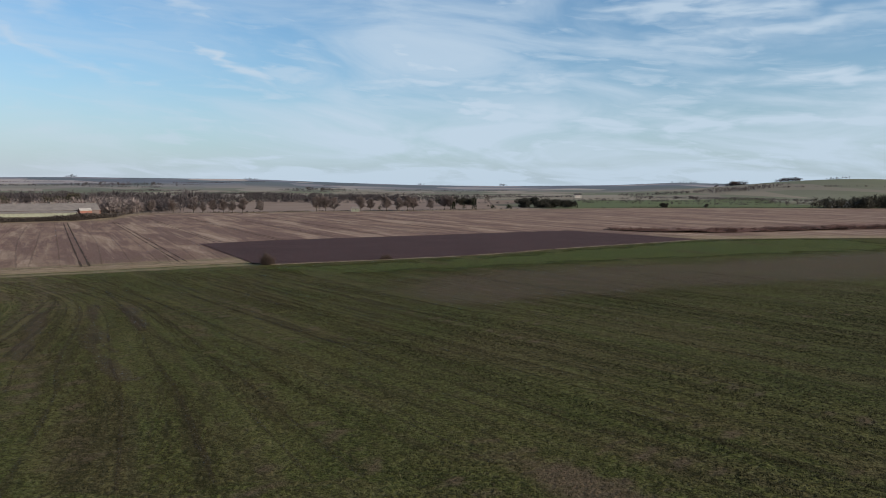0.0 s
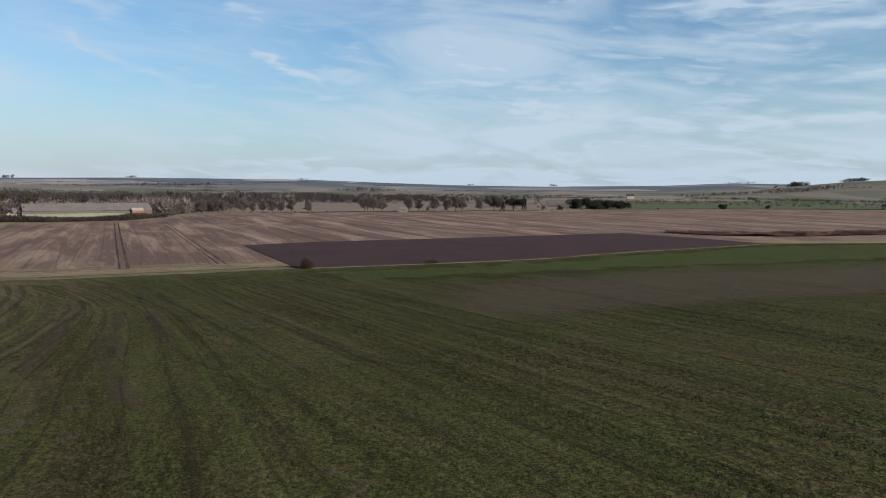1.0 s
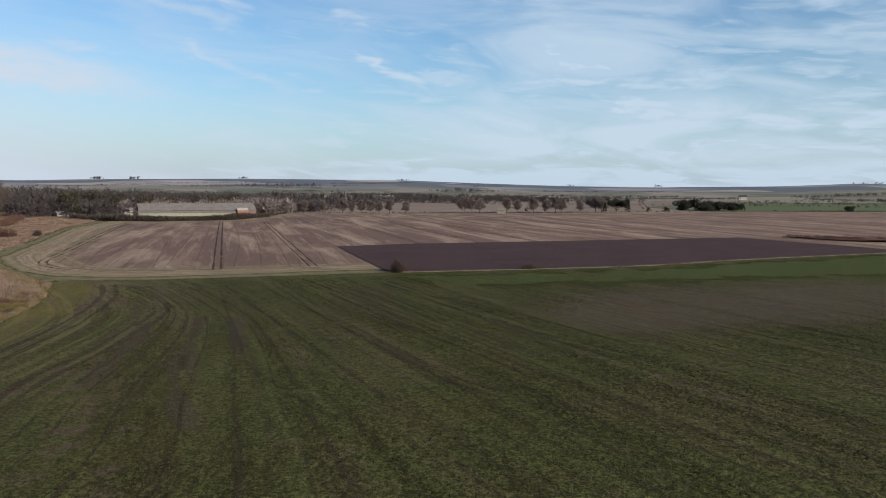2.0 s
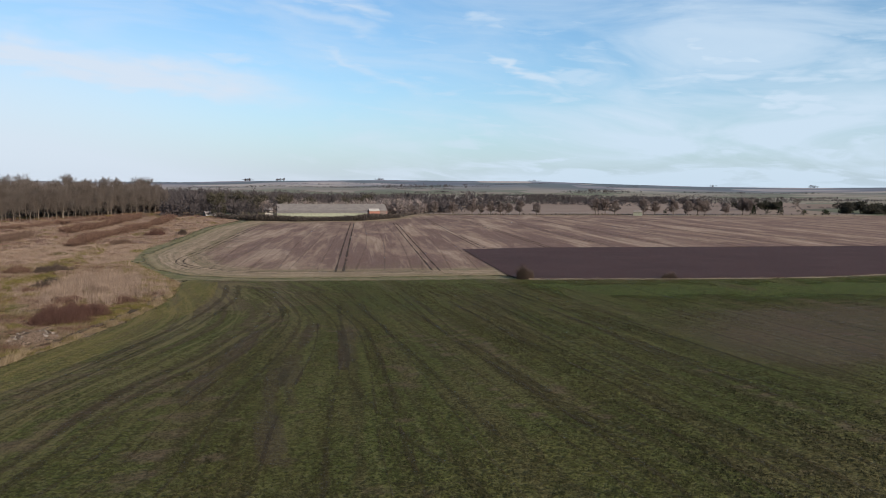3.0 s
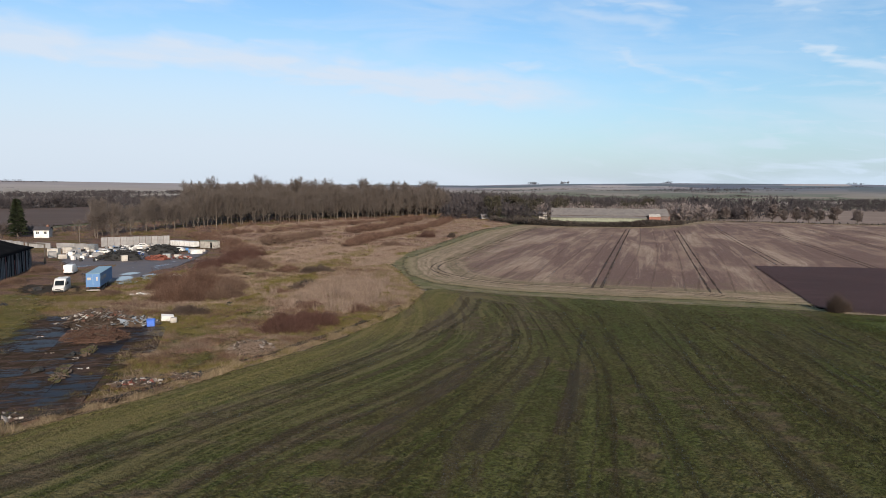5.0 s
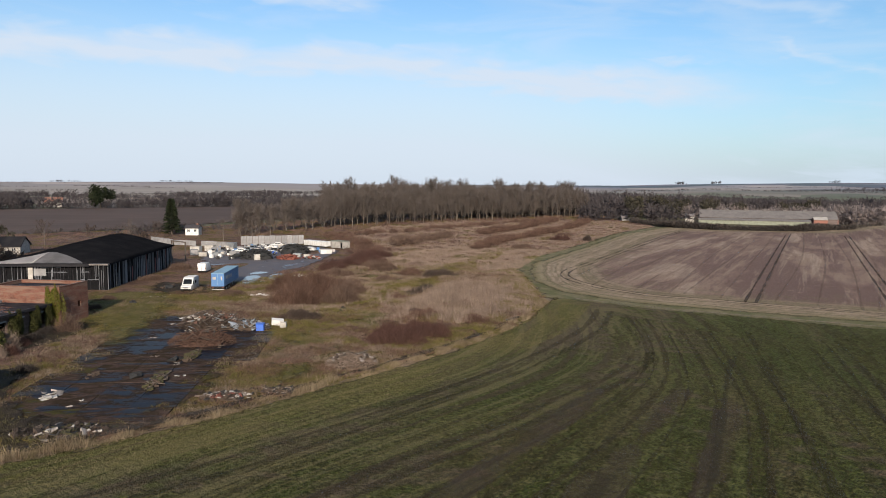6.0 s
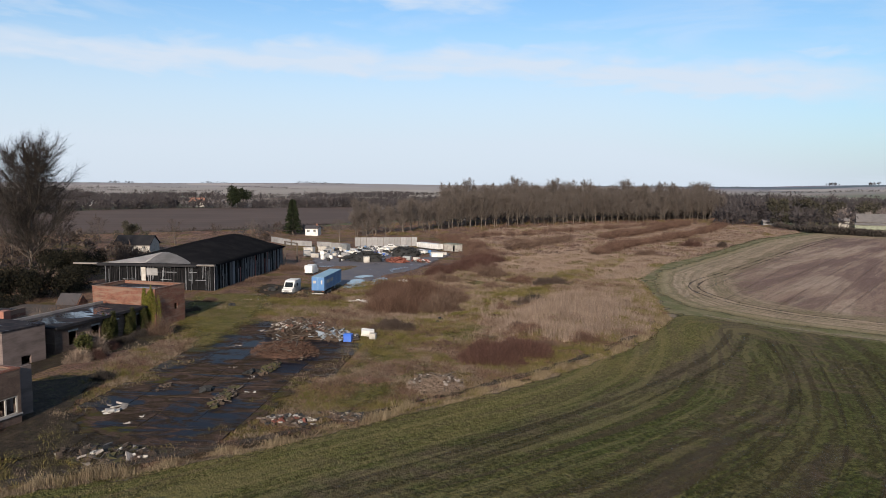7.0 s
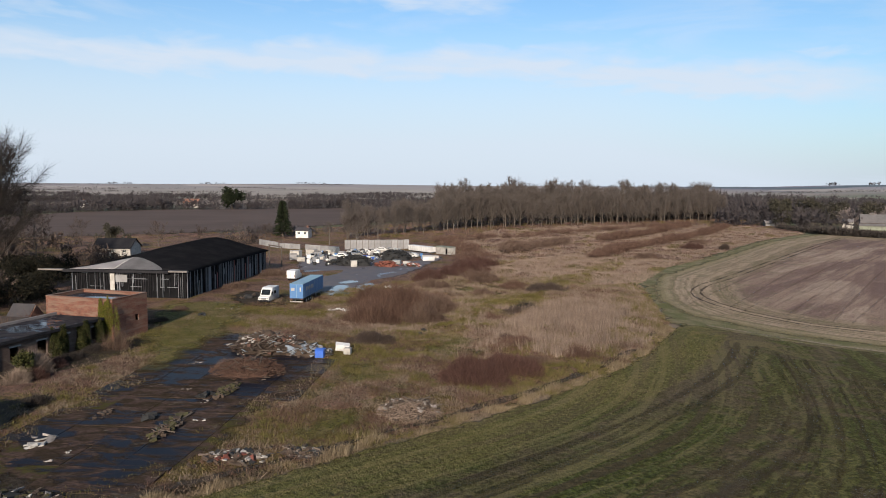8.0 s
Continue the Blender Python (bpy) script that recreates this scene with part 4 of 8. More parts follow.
def shrub(name, m, w, h, label, seed, material, n=900, cane=0.05, group="", flat=1.0, category="bush"):
    """A leafless thicket: stems from the ground and a dome of twigs."""
    r = np.random.default_rng(seed)
    n, cane, h = int(n * 5.0), cane * 0.62, h * 1.2
    ob = thing(name, m, label, category, group)
    a, q = r.random(n) * 2 * math.pi, np.sqrt(r.random(n))
    lump = 1 + 0.20 * np.sin(2 * a + seed) + 0.18 * np.sin(3 * a + 2.3 * seed) + 0.12 * np.sin(7 * a + seed * 1.7) + 0.10 * r.normal(size=n)
    x, y = np.cos(a) * q * w / 2 * lump, np.sin(a) * q * w / 2 * lump * flat
    swell = 0.72 + 0.30 * np.sin(x * 1.1 + seed) * np.cos(y * 1.3 + seed * 0.7) + 0.22 * np.sin(x * 2.7 + 2 * seed) * np.sin(y * 2.3)
    top = h * np.clip((1.06 - q ** 2) ** 0.75, 0.10, 1) * np.clip(swell, 0.25, 1.15) * (0.8 + 0.4 * r.random(n))
    low = r.random(n) ** 1.3 * 0.62
    root = np.stack([x, y, top * low], -1)
    way = np.stack([x / w * 0.9 + r.normal(size=n) * 0.5, y / w * 0.9 + r.normal(size=n) * 0.5, np.ones(n)], -1)
    canes = blades("canes", root, way, top * (1 - low) * (0.55 + 0.55 * r.random(n)), cane * (0.5 + 0.7 * r.random(n)))
    k = 24
    b = r.random(k) * 2 * math.pi
    qq = np.sqrt(r.random(k)) * 0.42 * w
    runs = []
    for i in range(k):
        s = np.array([math.cos(b[i]) * qq[i] * 0.8, math.sin(b[i]) * qq[i] * 0.8 * flat, 0])
        hh = h * 0.75 * (0.6 + 0.4 * r.random()) * math.sqrt(max(1 - (2 * qq[i] / w) ** 2, 0.2))
        runs.append(([s, s * 1.1 + [r.normal() * 0.1, r.normal() * 0.1, hh * 0.5], s * 1.25 + [r.normal() * 0.2, r.normal() * 0.2, hh]], (0.035, 0.024, 0.008), 3))
    part("crown", joined("crown", canes, tubes("stems", runs)), material, ob)
    return ob


def evergreen(name, m, h, w, label, seed, conical=True, n=1500, category="tree", material=None, leaf=0.085):
    r = np.random.default_rng(seed)
    ob = thing(name, m, label, category)
    part("trunk", tubes("trunk", [([(0, 0, 0), (0.05, 0, h * 0.4), (0, 0.05, h * 0.9)], (0.028 * h, 0.02 * h, 0.004 * h), 7)]), M_BARK, ob, smooth=True)
    a = r.random(n) * 2 * math.pi
    if conical:
        f = r.random(n) ** 0.8
        f = np.round(f * 11) / 11 * 0.86 + 0.10 + r.normal(size=n) * 0.012
        rad = w / 2 * np.clip(1.04 - f, 0.03, 1) * (0.8 + 0.25 * np.sin(a * 4 + f * 40)) * (0.35 + 0.65 * r.random(n))
        root = np.stack([np.cos(a) * rad, np.sin(a) * rad, f * h], -1)
        way = np.stack([np.cos(a), np.sin(a), -0.25 + 0.5 * r.normal(size=n) * 0.6], -1)
        ln = 0.10 * w * (0.7 + 0.9 * r.random(n)) + 0.25
    else:
        cent = np.stack([r.normal(size=14) * w * 0.24, r.normal(size=14) * w * 0.24, h * (0.28 + 0.6 * r.random(14))], -1)
        c = cent[r.integers(0, 14, n)]
        d = r.normal(size=(n, 3))
        d /= np.linalg.norm(d, axis=1)[:, None]
        root = c + d * (w * 0.2) * r.random(n)[:, None] ** 0.4
        way = d + r.normal(size=(n, 3)) * 0.6
        ln = leaf * w * (0.6 + r.random(n))
    part("crown", blades("crown", root, way, ln, ln * 0.55), material or M_EVERGREEN, ob)
    return ob


def wood(name, line, depth, h, n, material, label, seed, per=55, fat=1.0, category="wood", ground=None, spray=1.0):
    """A far belt of trees, past counting: clumps of twigs over thin stems."""
    r = np.random.default_rng(seed)
    line = np.array(line, float)
    seg = np.linalg.norm(np.diff(line, axis=0), axis=1)
    s = np.concatenate([[0], np.cumsum(seg)])
    t = r.random(n) * s[-1]
    c = np.stack([np.interp(t, s, line[:, k]) for k in range(2)], -1) + (r.random((n, 2)) - 0.5) * depth
    hh = h * (0.5 + 0.62 * r.random(n) ** 1.3) * (0.85 + 0.15 * np.sin(t / (h * 2.3) + seed))
    zz = np.array([ground(x, y) if ground else 0.0 for x, y in c])
    i = np.repeat(np.arange(n), int(per * 1.6))
    k = len(i)
    d = r.normal(size=(k, 3))
    d /= np.linalg.norm(d, axis=1)[:, None]
    q = r.random(k)[:, None] ** 0.45
    root = np.empty((k, 3))
    root[:, :2] = c[i] + d[:, :2] * q * (hh[i] * 0.27 * fat)[:, None]
    root[:, 2] = zz[i] + hh[i] * (0.54 + 0.36 * d[:, 2] * q[:, 0])
    way = d * 0.8 + np.array([0, 0, 0.3]) + r.normal(size=(k, 3)) * 0.5
    crowns = blades("twigs", root, way, hh[i] * (0.05 + 0.06 * r.random(k)), hh[i] * (0.018 + 0.022 * r.random(k)) * fat)
    # lower branches and stems
    low = np.concatenate([c, zz[:, None] - 0.2], 1)
    lo2 = np.repeat(low, 5, 0) + np.concatenate([r.normal(size=(5 * n, 2)) * h * 0.10, np.zeros((5 * n, 1))], 1)
    stems = blades("stems", np.concatenate([low, lo2]), np.concatenate([np.tile([0, 0, 1.0], (n, 1)), r.normal(size=(5 * n, 3)) * 0.25 + [0, 0, 1]]),
                   np.concatenate([hh * 0.8, np.repeat(hh, 5) * (0.2 + 0.2 * r.random(5 * n))]), np.concatenate([hh * 0.022, np.repeat(hh, 5) * 0.03]))
    # broad sprays fill the body of each crown
    i = np.repeat(np.arange(n), 14)
    k = len(i)
    d = r.normal(size=(k, 3))
    d /= np.linalg.norm(d, axis=1)[:, None]
    heart = np.stack([c[i, 0] + d[:, 0] * hh[i] * 0.15 * fat, c[i, 1] + d[:, 1] * hh[i] * 0.15 * fat, zz[i] + hh[i] * (0.42 + 0.24 * d[:, 2])], -1)
    mass = blades("sprays", heart, d * 0.8 + r.normal(size=(k, 3)) * 0.3 + [0, 0, 0.5], hh[i] * (0.16 + 0.14 * r.random(k)), hh[i] * (0.07 + 0.07 * r.random(k)) * fat * spray)
    me = joined(name, crowns, stems, mass)
    me.materials.append(material)
    return tagged(new(name, me), label, category, kind="stuff")


def tufts(name, xy, h, per, material, label, seed, width=0.05, lean=0.35, spread=0.18, z=0.0, category="grass"):
    r = np.random.default_rng(seed)
    n = len(xy)
    i = np.repeat(np.arange(n), per)
    k = len(i)
    root = np.concatenate([xy[i] + r.normal(size=(k, 2)) * spread, np.broadcast_to(z, n)[i][:, None]], 1)
    way = np.concatenate([r.normal(size=(k, 2)) * lean, np.ones((k, 1))], 1)
    size = np.broadcast_to(h, n)[i] * (0.5 + 0.7 * r.random(k))
    me = blades(name, root, way, size, width * (0.6 + 0.8 * r.random(k)))
    me.materials.append(material)
    return tagged(new(name, me), label, category, kind="stuff")


def scatter(poly, n, seed, inset=0.0):
    r = np.random.default_rng(seed)
    poly = np.array(poly, float)
    lo, hi = poly.min(0), poly.max(0)
    xy = lo + r.random((int(n * 2.5), 2)) * (hi - lo)
    return xy[depth_in(poly, xy) > inset][:n]


# ---------------------------------------------------------------- the land
HILL_AZ = (-60, -32, -25, -19, -14, -5, 2, 9, 15, 28, 34, 40, 44, 68, 79, 90, 110)
HILL_UP = (0.3, 0.40, 0.42, 0.52, 0.28, 0.13, 0.17, 0.34, 0.54, 0.56, 0.46, 0.36, 0.22, 0.19, 0.27, 0.14, 0.15)


def land(x, y):
    """The height of the open country: flat, falling to a shallow valley, with low downs far off."""
    r, az = math.hypot(x + 20, y - 70), math.degrees(math.atan2(-(x + 20), y - 70))
    top = 21 + 4300 * math.tan(radians(float(np.interp(az, HILL_AZ, HILL_UP))))
    s = min(max((r - 1500) / 2800, 0), 1)
    s = s * s * (3 - 2 * s)
    d = min(max((r - 380) / 360, 0), 1)
    drop = d * d * (3 - 2 * d) * float(np.interp(az, (-18, -9, -4, 2, 14, 28, 37), (0, 1.5, 2.5, 4, 4.5, 6, 0)))
    z = top * s * (0.93 + 0.07 * math.sin(az * 0.9) * (1 - s)) + 5 * s * (1 - s) * math.sin(r * 0.006 + az * 0.2) + 3 * s * (1 - s) * math.sin(az * 0.55) - drop * (1 - s)
    if r > 4350:
        z -= (r - 4350) * 0.12
    return z + 46 * math.exp(-(((x - 1080) / 430) ** 2 + ((y - 1800) / 330) ** 2))


def ground_sheet():
    radii = [0, 60, 150, 300] + list(range(360, 1150, 30)) + [1150, 1250] + list(np.linspace(1400, 4350, 48)) + [4450, 4600, 4750]
    count = 300
    verts, faces = [(-20, 70, -0.06)], []
    for r in radii[1:]:
        for k in range(count):
            a = 2 * math.pi * k / count
            x, y = -20 - r * math.sin(a), 70 + r * math.cos(a)
            verts.append((x, y, land(x, y) - (0.06 if r < 330 else 0.35)))
    for k in range(count):
        faces.append((0, 1 + k, 1 + (k + 1) % count))
    for i in range(len(radii) - 2):
        for k in range(count):
            a, b = 1 + i * count + k, 1 + i * count + (k + 1) % count
            faces.append((a, a + count, b + count, b))
    me = mesh_of("ground", verts, faces)
    me.shade_smooth()
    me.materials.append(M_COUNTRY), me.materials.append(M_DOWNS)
    # faces further out take the downs' haze-tinted colours
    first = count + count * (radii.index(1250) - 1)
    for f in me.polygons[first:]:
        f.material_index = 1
    return tagged(new("ground", me), "open winter farmland with low downs in the distance", "ground", kind="structure")


ground_sheet()
YARD_LEVEL = [(-76, 40), (-78, 66), (-112, 96), (-150, 102), (-230, 160), (-262, 152), (-330, 130), (-300, 20)]
EDGE = [(-70, 20), (-73, 40), (-74.5, 58), (-77, 74), (-81, 87), (-84, 97), (-89, 110), (-98, 127), (-111, 143.5)]       # border of the crop and the rough ground
EDGE2 = [(-131, 156), (-150, 168), (-168, 181), (-199, 233), (-243, 300), (-272, 360)]                                    # the rough ground and the stubble
edge_line, edge_line2 = curve_through(EDGE, 3), curve_through([EDGE[-1]] + EDGE2, 4)
rough_poly = np.concatenate([edge_line, edge_line2, [(-300, 385), (-420, 460), (-460, 300), (-400, 180), (-360, 110), (-345, 20), (-300, -60), (-70, -60)]])
sheet("rough_ground", rough_poly, 1.6, 0.0, M_ROUGH, "rough winter grassland with dead grass and moss", "grassland", 0.07, lumps=1.15)


def height_map(ob, cell):
    """The ground's height over a sheet, on its own grid."""
    co = np.empty(len(ob.data.vertices) * 3, np.float32)
    ob.data.vertices.foreach_get("co", co)
    co = co.reshape(-1, 3)
    lo = co[:, :2].min(0)
    ij = np.rint((co[:, :2] - lo) / cell).astype(int)
    grid = np.zeros(ij.max(0) + 2)
    grid[ij[:, 0], ij[:, 1]] = co[:, 2]
    return lo, grid


ROUGH_FROM, ROUGH_Z = height_map(bpy.data.objects["rough_ground"], 1.6)


def ground_z(xy):
    u = np.clip((xy - ROUGH_FROM) / 1.6, 0, np.array(ROUGH_Z.shape) - 1.001)
    i, f = u.astype(int), u - u.astype(int)
    return sum(ROUGH_Z[i[:, 0] + a, i[:, 1] + b] * np.abs(1 - a - f[:, 0]) * np.abs(1 - b - f[:, 1]) for a in (0, 1) for b in (0, 1))


sheet("grass_margin", np.concatenate([edge_line[-10:] + [3, -2], [(-115, 145), (-94, 152), (-73, 164), (-52, 178), (-44, 184), (-54, 189), (-68, 182), (-86, 171), (-105, 161), (-120, 160), (-134, 168), (-150, 190), (-188, 246), (-232, 312), (-262, 362)], edge_line2[::-1] - [2, 0]]),
      1.5, 0.02, M_MARGIN, "grass margin between crop and stubble, green and straw", "grass")
crop_poly = np.concatenate([edge_line, [(-115, 148), (-94, 156), (-73, 168), (-52, 181), (-46, 184), (9, 213), (44, 241), (109, 288), (165, 300), (330, 320), (620, 410), (700, 100), (300, -120), (-60, -120)]])
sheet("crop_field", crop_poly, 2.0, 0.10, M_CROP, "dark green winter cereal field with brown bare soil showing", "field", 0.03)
sheet("lush_crop", curve_through([(-50, 178), (-44, 184), (9, 213), (44, 241), (109, 288), (170, 300), (172, 250), (100, 216), (40, 190), (-5, 166), (-34, 156)], 6, True), 2.5, 0.18, M_LUSH, "brighter green strip of denser crop", "field", spill=0.0)
sheet("bare_patch", curve_through([(5, 117), (22, 124), (61, 144), (103, 159), (190, 190), (210, 262), (155, 243), (78, 205), (34, 190), (-4, 163), (-18, 140), (-8, 124)], 6, True),
      2.5, 0.22, M_PATCH, "brownish patch of thin crop on bare soil", "field", spill=0.0)
stubble_poly = [(-163, 183.5), (-149, 171.5), (-134, 160.5), (-119, 155), (-104, 157.5), (-86, 167.5), (-69, 178.5), (-54, 187.5), (100, 292), (112, 291), (165, 303), (330, 323), (600, 420), (900, 700), (620, 880), (480, 815), (135, 735), (30, 702), (-60, 668), (-125, 642), (-150, 592), (-250, 556), (-232, 480),
                (-213, 408), (-245, 370), (-269, 366), (-240, 302), (-195.5, 235)]
sheet("stubble_field", stubble_poly, 4.0, 0.07, M_STUBBLE, "pale tan stubble field with darker swaths", "field")
plough_poly = [(-52, 187), (-87.5, 247), (-69, 264), (62, 343), (109, 289), (44, 242), (9, 213), (-46, 183)]
sheet("ploughed_field", plough_poly, 2.0, 0.12, M_TILLED, "dark purplish brown freshly ploughed strip", "field", 0.03)
sheet("spoil_bank", curve_through([(84, 346), (126, 331), (226, 371), (330, 416), (424, 455), (416, 480), (322, 444), (216, 398), (122, 354), (82, 360)], 8, True), 3.0, 0.14, M_SPOIL, "long low bank of red-brown spoil", "bank", 0.35)
sheet("farm_yard", [(-480, 575), (-330, 425), (-300, 385), (-262, 372), (-222, 405), (-222, 470), (-258, 565), (-268, 640), (-450, 660)], 10, 0.05, M_MARGINFAR, "rough grass round the farm sheds", "yard", spill=0)
sheet("pale_field", [(-262, 575), (-155, 605), (-125, 662), (-50, 705), (60, 735), (90, 1382), (-84, 1391), (-330, 1228), (-330, 800)], 20, 0.04, M_PALEFIELD, "pale brown arable field behind the tree row", "field", spill=0)
sheet("far_green_field", [(126, 722), (261, 787), (470, 830), (493, 951), (651, 1416), (206, 1148)], 20, 0.05, M_GREENFIELD, "green winter crop in the middle distance", "field", spill=0)
sheet("brown_field", [(-345, -120), (-352, 60), (-372, 110), (-430, 190), (-470, 300), (-735, 340), (-700, 195), (-688, 60), (-645, 5), (-560, -25), (-480, -200)], 8, 0.04, M_BROWNFIELD, "wide brown arable field behind the works", "field", spill=0)

# wheel tracks in the crop, running in pairs
def beside(line, off):
    p = curve_through(line, 4)
    d = np.gradient(p, axis=0)
    return p + np.stack([-d[:, 1], d[:, 0]], -1) / np.linalg.norm(d, axis=1)[:, None] * off


def pair(line, gap=1.9):
    return [beside(line, -gap / 2), beside(line, gap / 2)]


def sampled(line, n=14):
    p = curve_through(line, 1.0)
    s = np.concatenate([[0], np.cumsum(np.linalg.norm(np.diff(p, axis=0), axis=1))])
    return np.stack([np.interp(np.linspace(0, s[-1], n), s, p[:, k]) for k in range(2)], -1)


# the drill lines swing from the headland's curve into straight rows across the crop
SWING = sampled([(-99, 147), (-84, 135), (-71, 121), (-64, 106), (-60, 92), (-56, 78), (-51, 66), (-45, 40)])
STRAIGHT = sampled([(-70, 147), (-58, 133), (-47, 121), (-37, 109), (-23, 93), (-8, 75), (12, 52)])


def crop_line(s):
    if s <= 1:
        return SWING + (STRAIGHT - SWING) * s + np.sin(np.linspace(0, 5, 14) + 9 * s)[:, None] * [0.35, 0.2]
    return STRAIGHT + np.array([0.75, 0.66]) * (s - 1) * 24


def lines_of(name, lines, width, z, material, label, category="track", step=2.0):
    for one in lines:
        strip(name, [one], width, z, material, label, category, step)


TRACK_A = [(-66, 156), (-58.5, 147), (-41, 123.5), (-26.5, 106.5), (-15, 93.5), (-8, 89)]
lines_of("wheel_track", pair(TRACK_A, 1.8) + [[(-56, 154), (-49.5, 146.5), (-34, 127.5), (-25, 116.5), (-16, 108)]] + pair([(-48, 157), (-41, 148.5), (-31.5, 136.3), (-23.5, 126), (-12, 111.6), (-4, 104)], 1.7), 0.8, 0.26, M_TRACK, "dark wheel track pressed into green crop")
lines_of("wheel_track", pair([(-47, 168), (-38, 157.3), (-28, 144), (-20, 134.5), (-11.6, 123), (-2.8, 114.8), (8, 107)], 2.0), 0.85, 0.24, M_TRACK, "curved dark wheel track in green crop")
lines_of("wheel_track", [[(-44, 162), (-31, 149.5), (-21.8, 143.2), (-13, 135), (-5, 127), (0, 121.3), (6.5, 115), (14, 111)]], 0.8, 0.25, M_TRACK, "dark wheel track along the thin patch of crop")
lines_of("wheel_track", [[(-76, 152), (-69.5, 144.5), (-54.5, 126.5), (-39, 108), (-28.5, 95.5), (-19, 84)], [(-67, 137), (-63.5, 130.5), (-51.6, 112.5), (-46.6, 105), (-39.5, 94), (-31, 85.5), (-22, 78)]], 0.85, 0.25, M_TRACK, "dark wheel track in green crop")
lines_of("field_ditch", [list(beside(EDGE[1:], 1.9)[::4])], 1.5, 0.30, M_DITCH, "dark worn ditch along the rough ground's edge", "ditch")
lines_of("headland_track", pair(list(beside(EDGE[1:], -11.0)[::4]), 2.4), 1.2, 0.20, M_TRACK, "brown muddy headland track along the crop's border")
lines_of("headland_track", pair([(-77, 131), (-69, 120), (-64.5, 106), (-60.7, 95), (-58.7, 84.3), (-56, 77), (-50.5, 65), (-46, 54)], 2.0), 1.3, 0.20, M_DRILL, "soft brown wheel track swinging along the headland")
lines_of("bare_streak", [[(-61, 120), (-58, 113.6), (-52.6, 102.6), (-47, 93.6), (-40, 84)], [(-57, 121), (-51, 112.5), (-46.3, 103.8), (-42, 97)], [(-66, 112), (-60, 101), (-55, 90), (-50, 80)], [(-50, 96), (-46.5, 90), (-40, 80.5), (-33, 72)]], 2.6, 0.22, M_BARE, "patchy brown streak of bare soil in green crop")
lines_of("drill_line", [crop_line(s) for s in (0.17, 0.40, 0.64, 0.87, 1.10, 1.5, 1.95, 2.5, 3.1, 3.8, 4.6)], 0.38, 0.23, M_DRILL, "thin brown drill line in green crop")
lines_of("drill_line", [crop_line(s) for s in (0.11, 0.27, 0.52, 0.70, 1.24, 1.62, 1.77, 2.2, 2.8, 3.4)], 0.75, 0.20, M_DRILL, "soft brown drill line in green crop")


def lay_lanes(ob):
    """How far each point lies across the drilling: along the headland's curve first, then in straight rows."""
    me = ob.data
    co = np.empty(len(me.vertices) * 3, np.float32)
    me.vertices.foreach_get("co", co)
    xy = co.reshape(-1, 3)[:, :2].astype(float)
    swing, rows = curve_through(SWING, 2), curve_through(STRAIGHT, 2)
    n = np.array([0.757, 0.653])
    lane = 40 + (xy - STRAIGHT[6]) @ n
    rim = np.concatenate([swing[::-1], rows])
    between = depth_in(rim, xy) > 0
    family = np.concatenate([curve_through(crop_line(s), 1.5) for s in np.linspace(0, 1, 90)])
    where = np.concatenate([np.full(len(curve_through(crop_line(s), 1.5)), s * 40) for s in np.linspace(0, 1, 90)])
    for part_of in np.array_split(np.nonzero(between)[0], 40):
        if len(part_of):
            lane[part_of] = where[np.argmin(((xy[part_of][:, None] - family[None]) ** 2).sum(-1), 1)]
    beyond = (~between) & (lane < 40) & (xy[:, 0] < -40)
    gap = np.min([np.hypot(*(xy[beyond] - q).T) for q in np.concatenate([swing, curve_through([(-45, 40), (-42, 20), (-39, -10), (-37, -60), (-36, -120)], 2)])], 0)
    lane[beyond] = -gap
    a = me.attributes.new("lane", "FLOAT", "POINT")
    a.data.foreach_set("value", lane.astype(np.float32))
    # streaks where the crop is thin, one along the headland and more between the rows
    border = np.min([np.hypot(*(xy - q).T) for q in curve_through(EDGE, 1.5)], 0)
    a = me.attributes.new("verge", "FLOAT", "POINT")
    a.data.foreach_set("value", border.astype(np.float32))
    soft = np.array([noise.noise(Vector((v * 0.7, x * 0.014, y * 0.014))) for v, (x, y) in zip(lane, xy)])
    patch = np.array([noise.fractal(Vector((x * 0.045, y * 0.045, 3)), 1.0, 2.0, 3) for x, y in xy])
    head = (0.55 + 0.45 * np.clip((xy[:, 1] - 85) / 30, 0, 1)) * np.exp(-((border - 9.6) / 2.1) ** 2) + 0.5 * np.exp(-((border - 13.4) / 0.9) ** 2) + 0.6 * np.exp(-((border - 20.6) / 1.8) ** 2)
    soft = soft - np.clip((lane - 30) / 60, 0, 0.22)
    head[:] *= np.clip((172 - xy[:, 1]) / 14, 0, 1)
    near = np.clip((260 - np.hypot(xy[:, 0] + 20, xy[:, 1] - 60)) / 120, 0, 1)
    worn = near * np.clip(np.maximum(np.clip((soft - 0.03) / 0.40, 0, 0.7) * np.clip(0.7 + 0.8 * patch, 0.1, 1), head * np.clip(0.95 + 0.6 * patch, 0.5, 1)), 0, 1)
    a = me.attributes.new("worn", "FLOAT", "POINT")
    a.data.foreach_set("value", worn.astype(np.float32))
    lo = xy.min(0)
    ij = np.rint((xy - lo) / 2.0).astype(int)
    grid = np.zeros(ij.max(0) + 1)
    grid[ij[:, 0], ij[:, 1]] = np.max([worn * 0.4, 0.8 * np.clip(head, 0, 1), np.clip((9 - border) / 3, 0, 1)], 0)
    along = np.zeros_like(grid)
    along[ij[:, 0], ij[:, 1]] = lane
    return lo, grid, along


WORN_FROM, WORN, LANE = lay_lanes(bpy.data.objects["crop_field"])
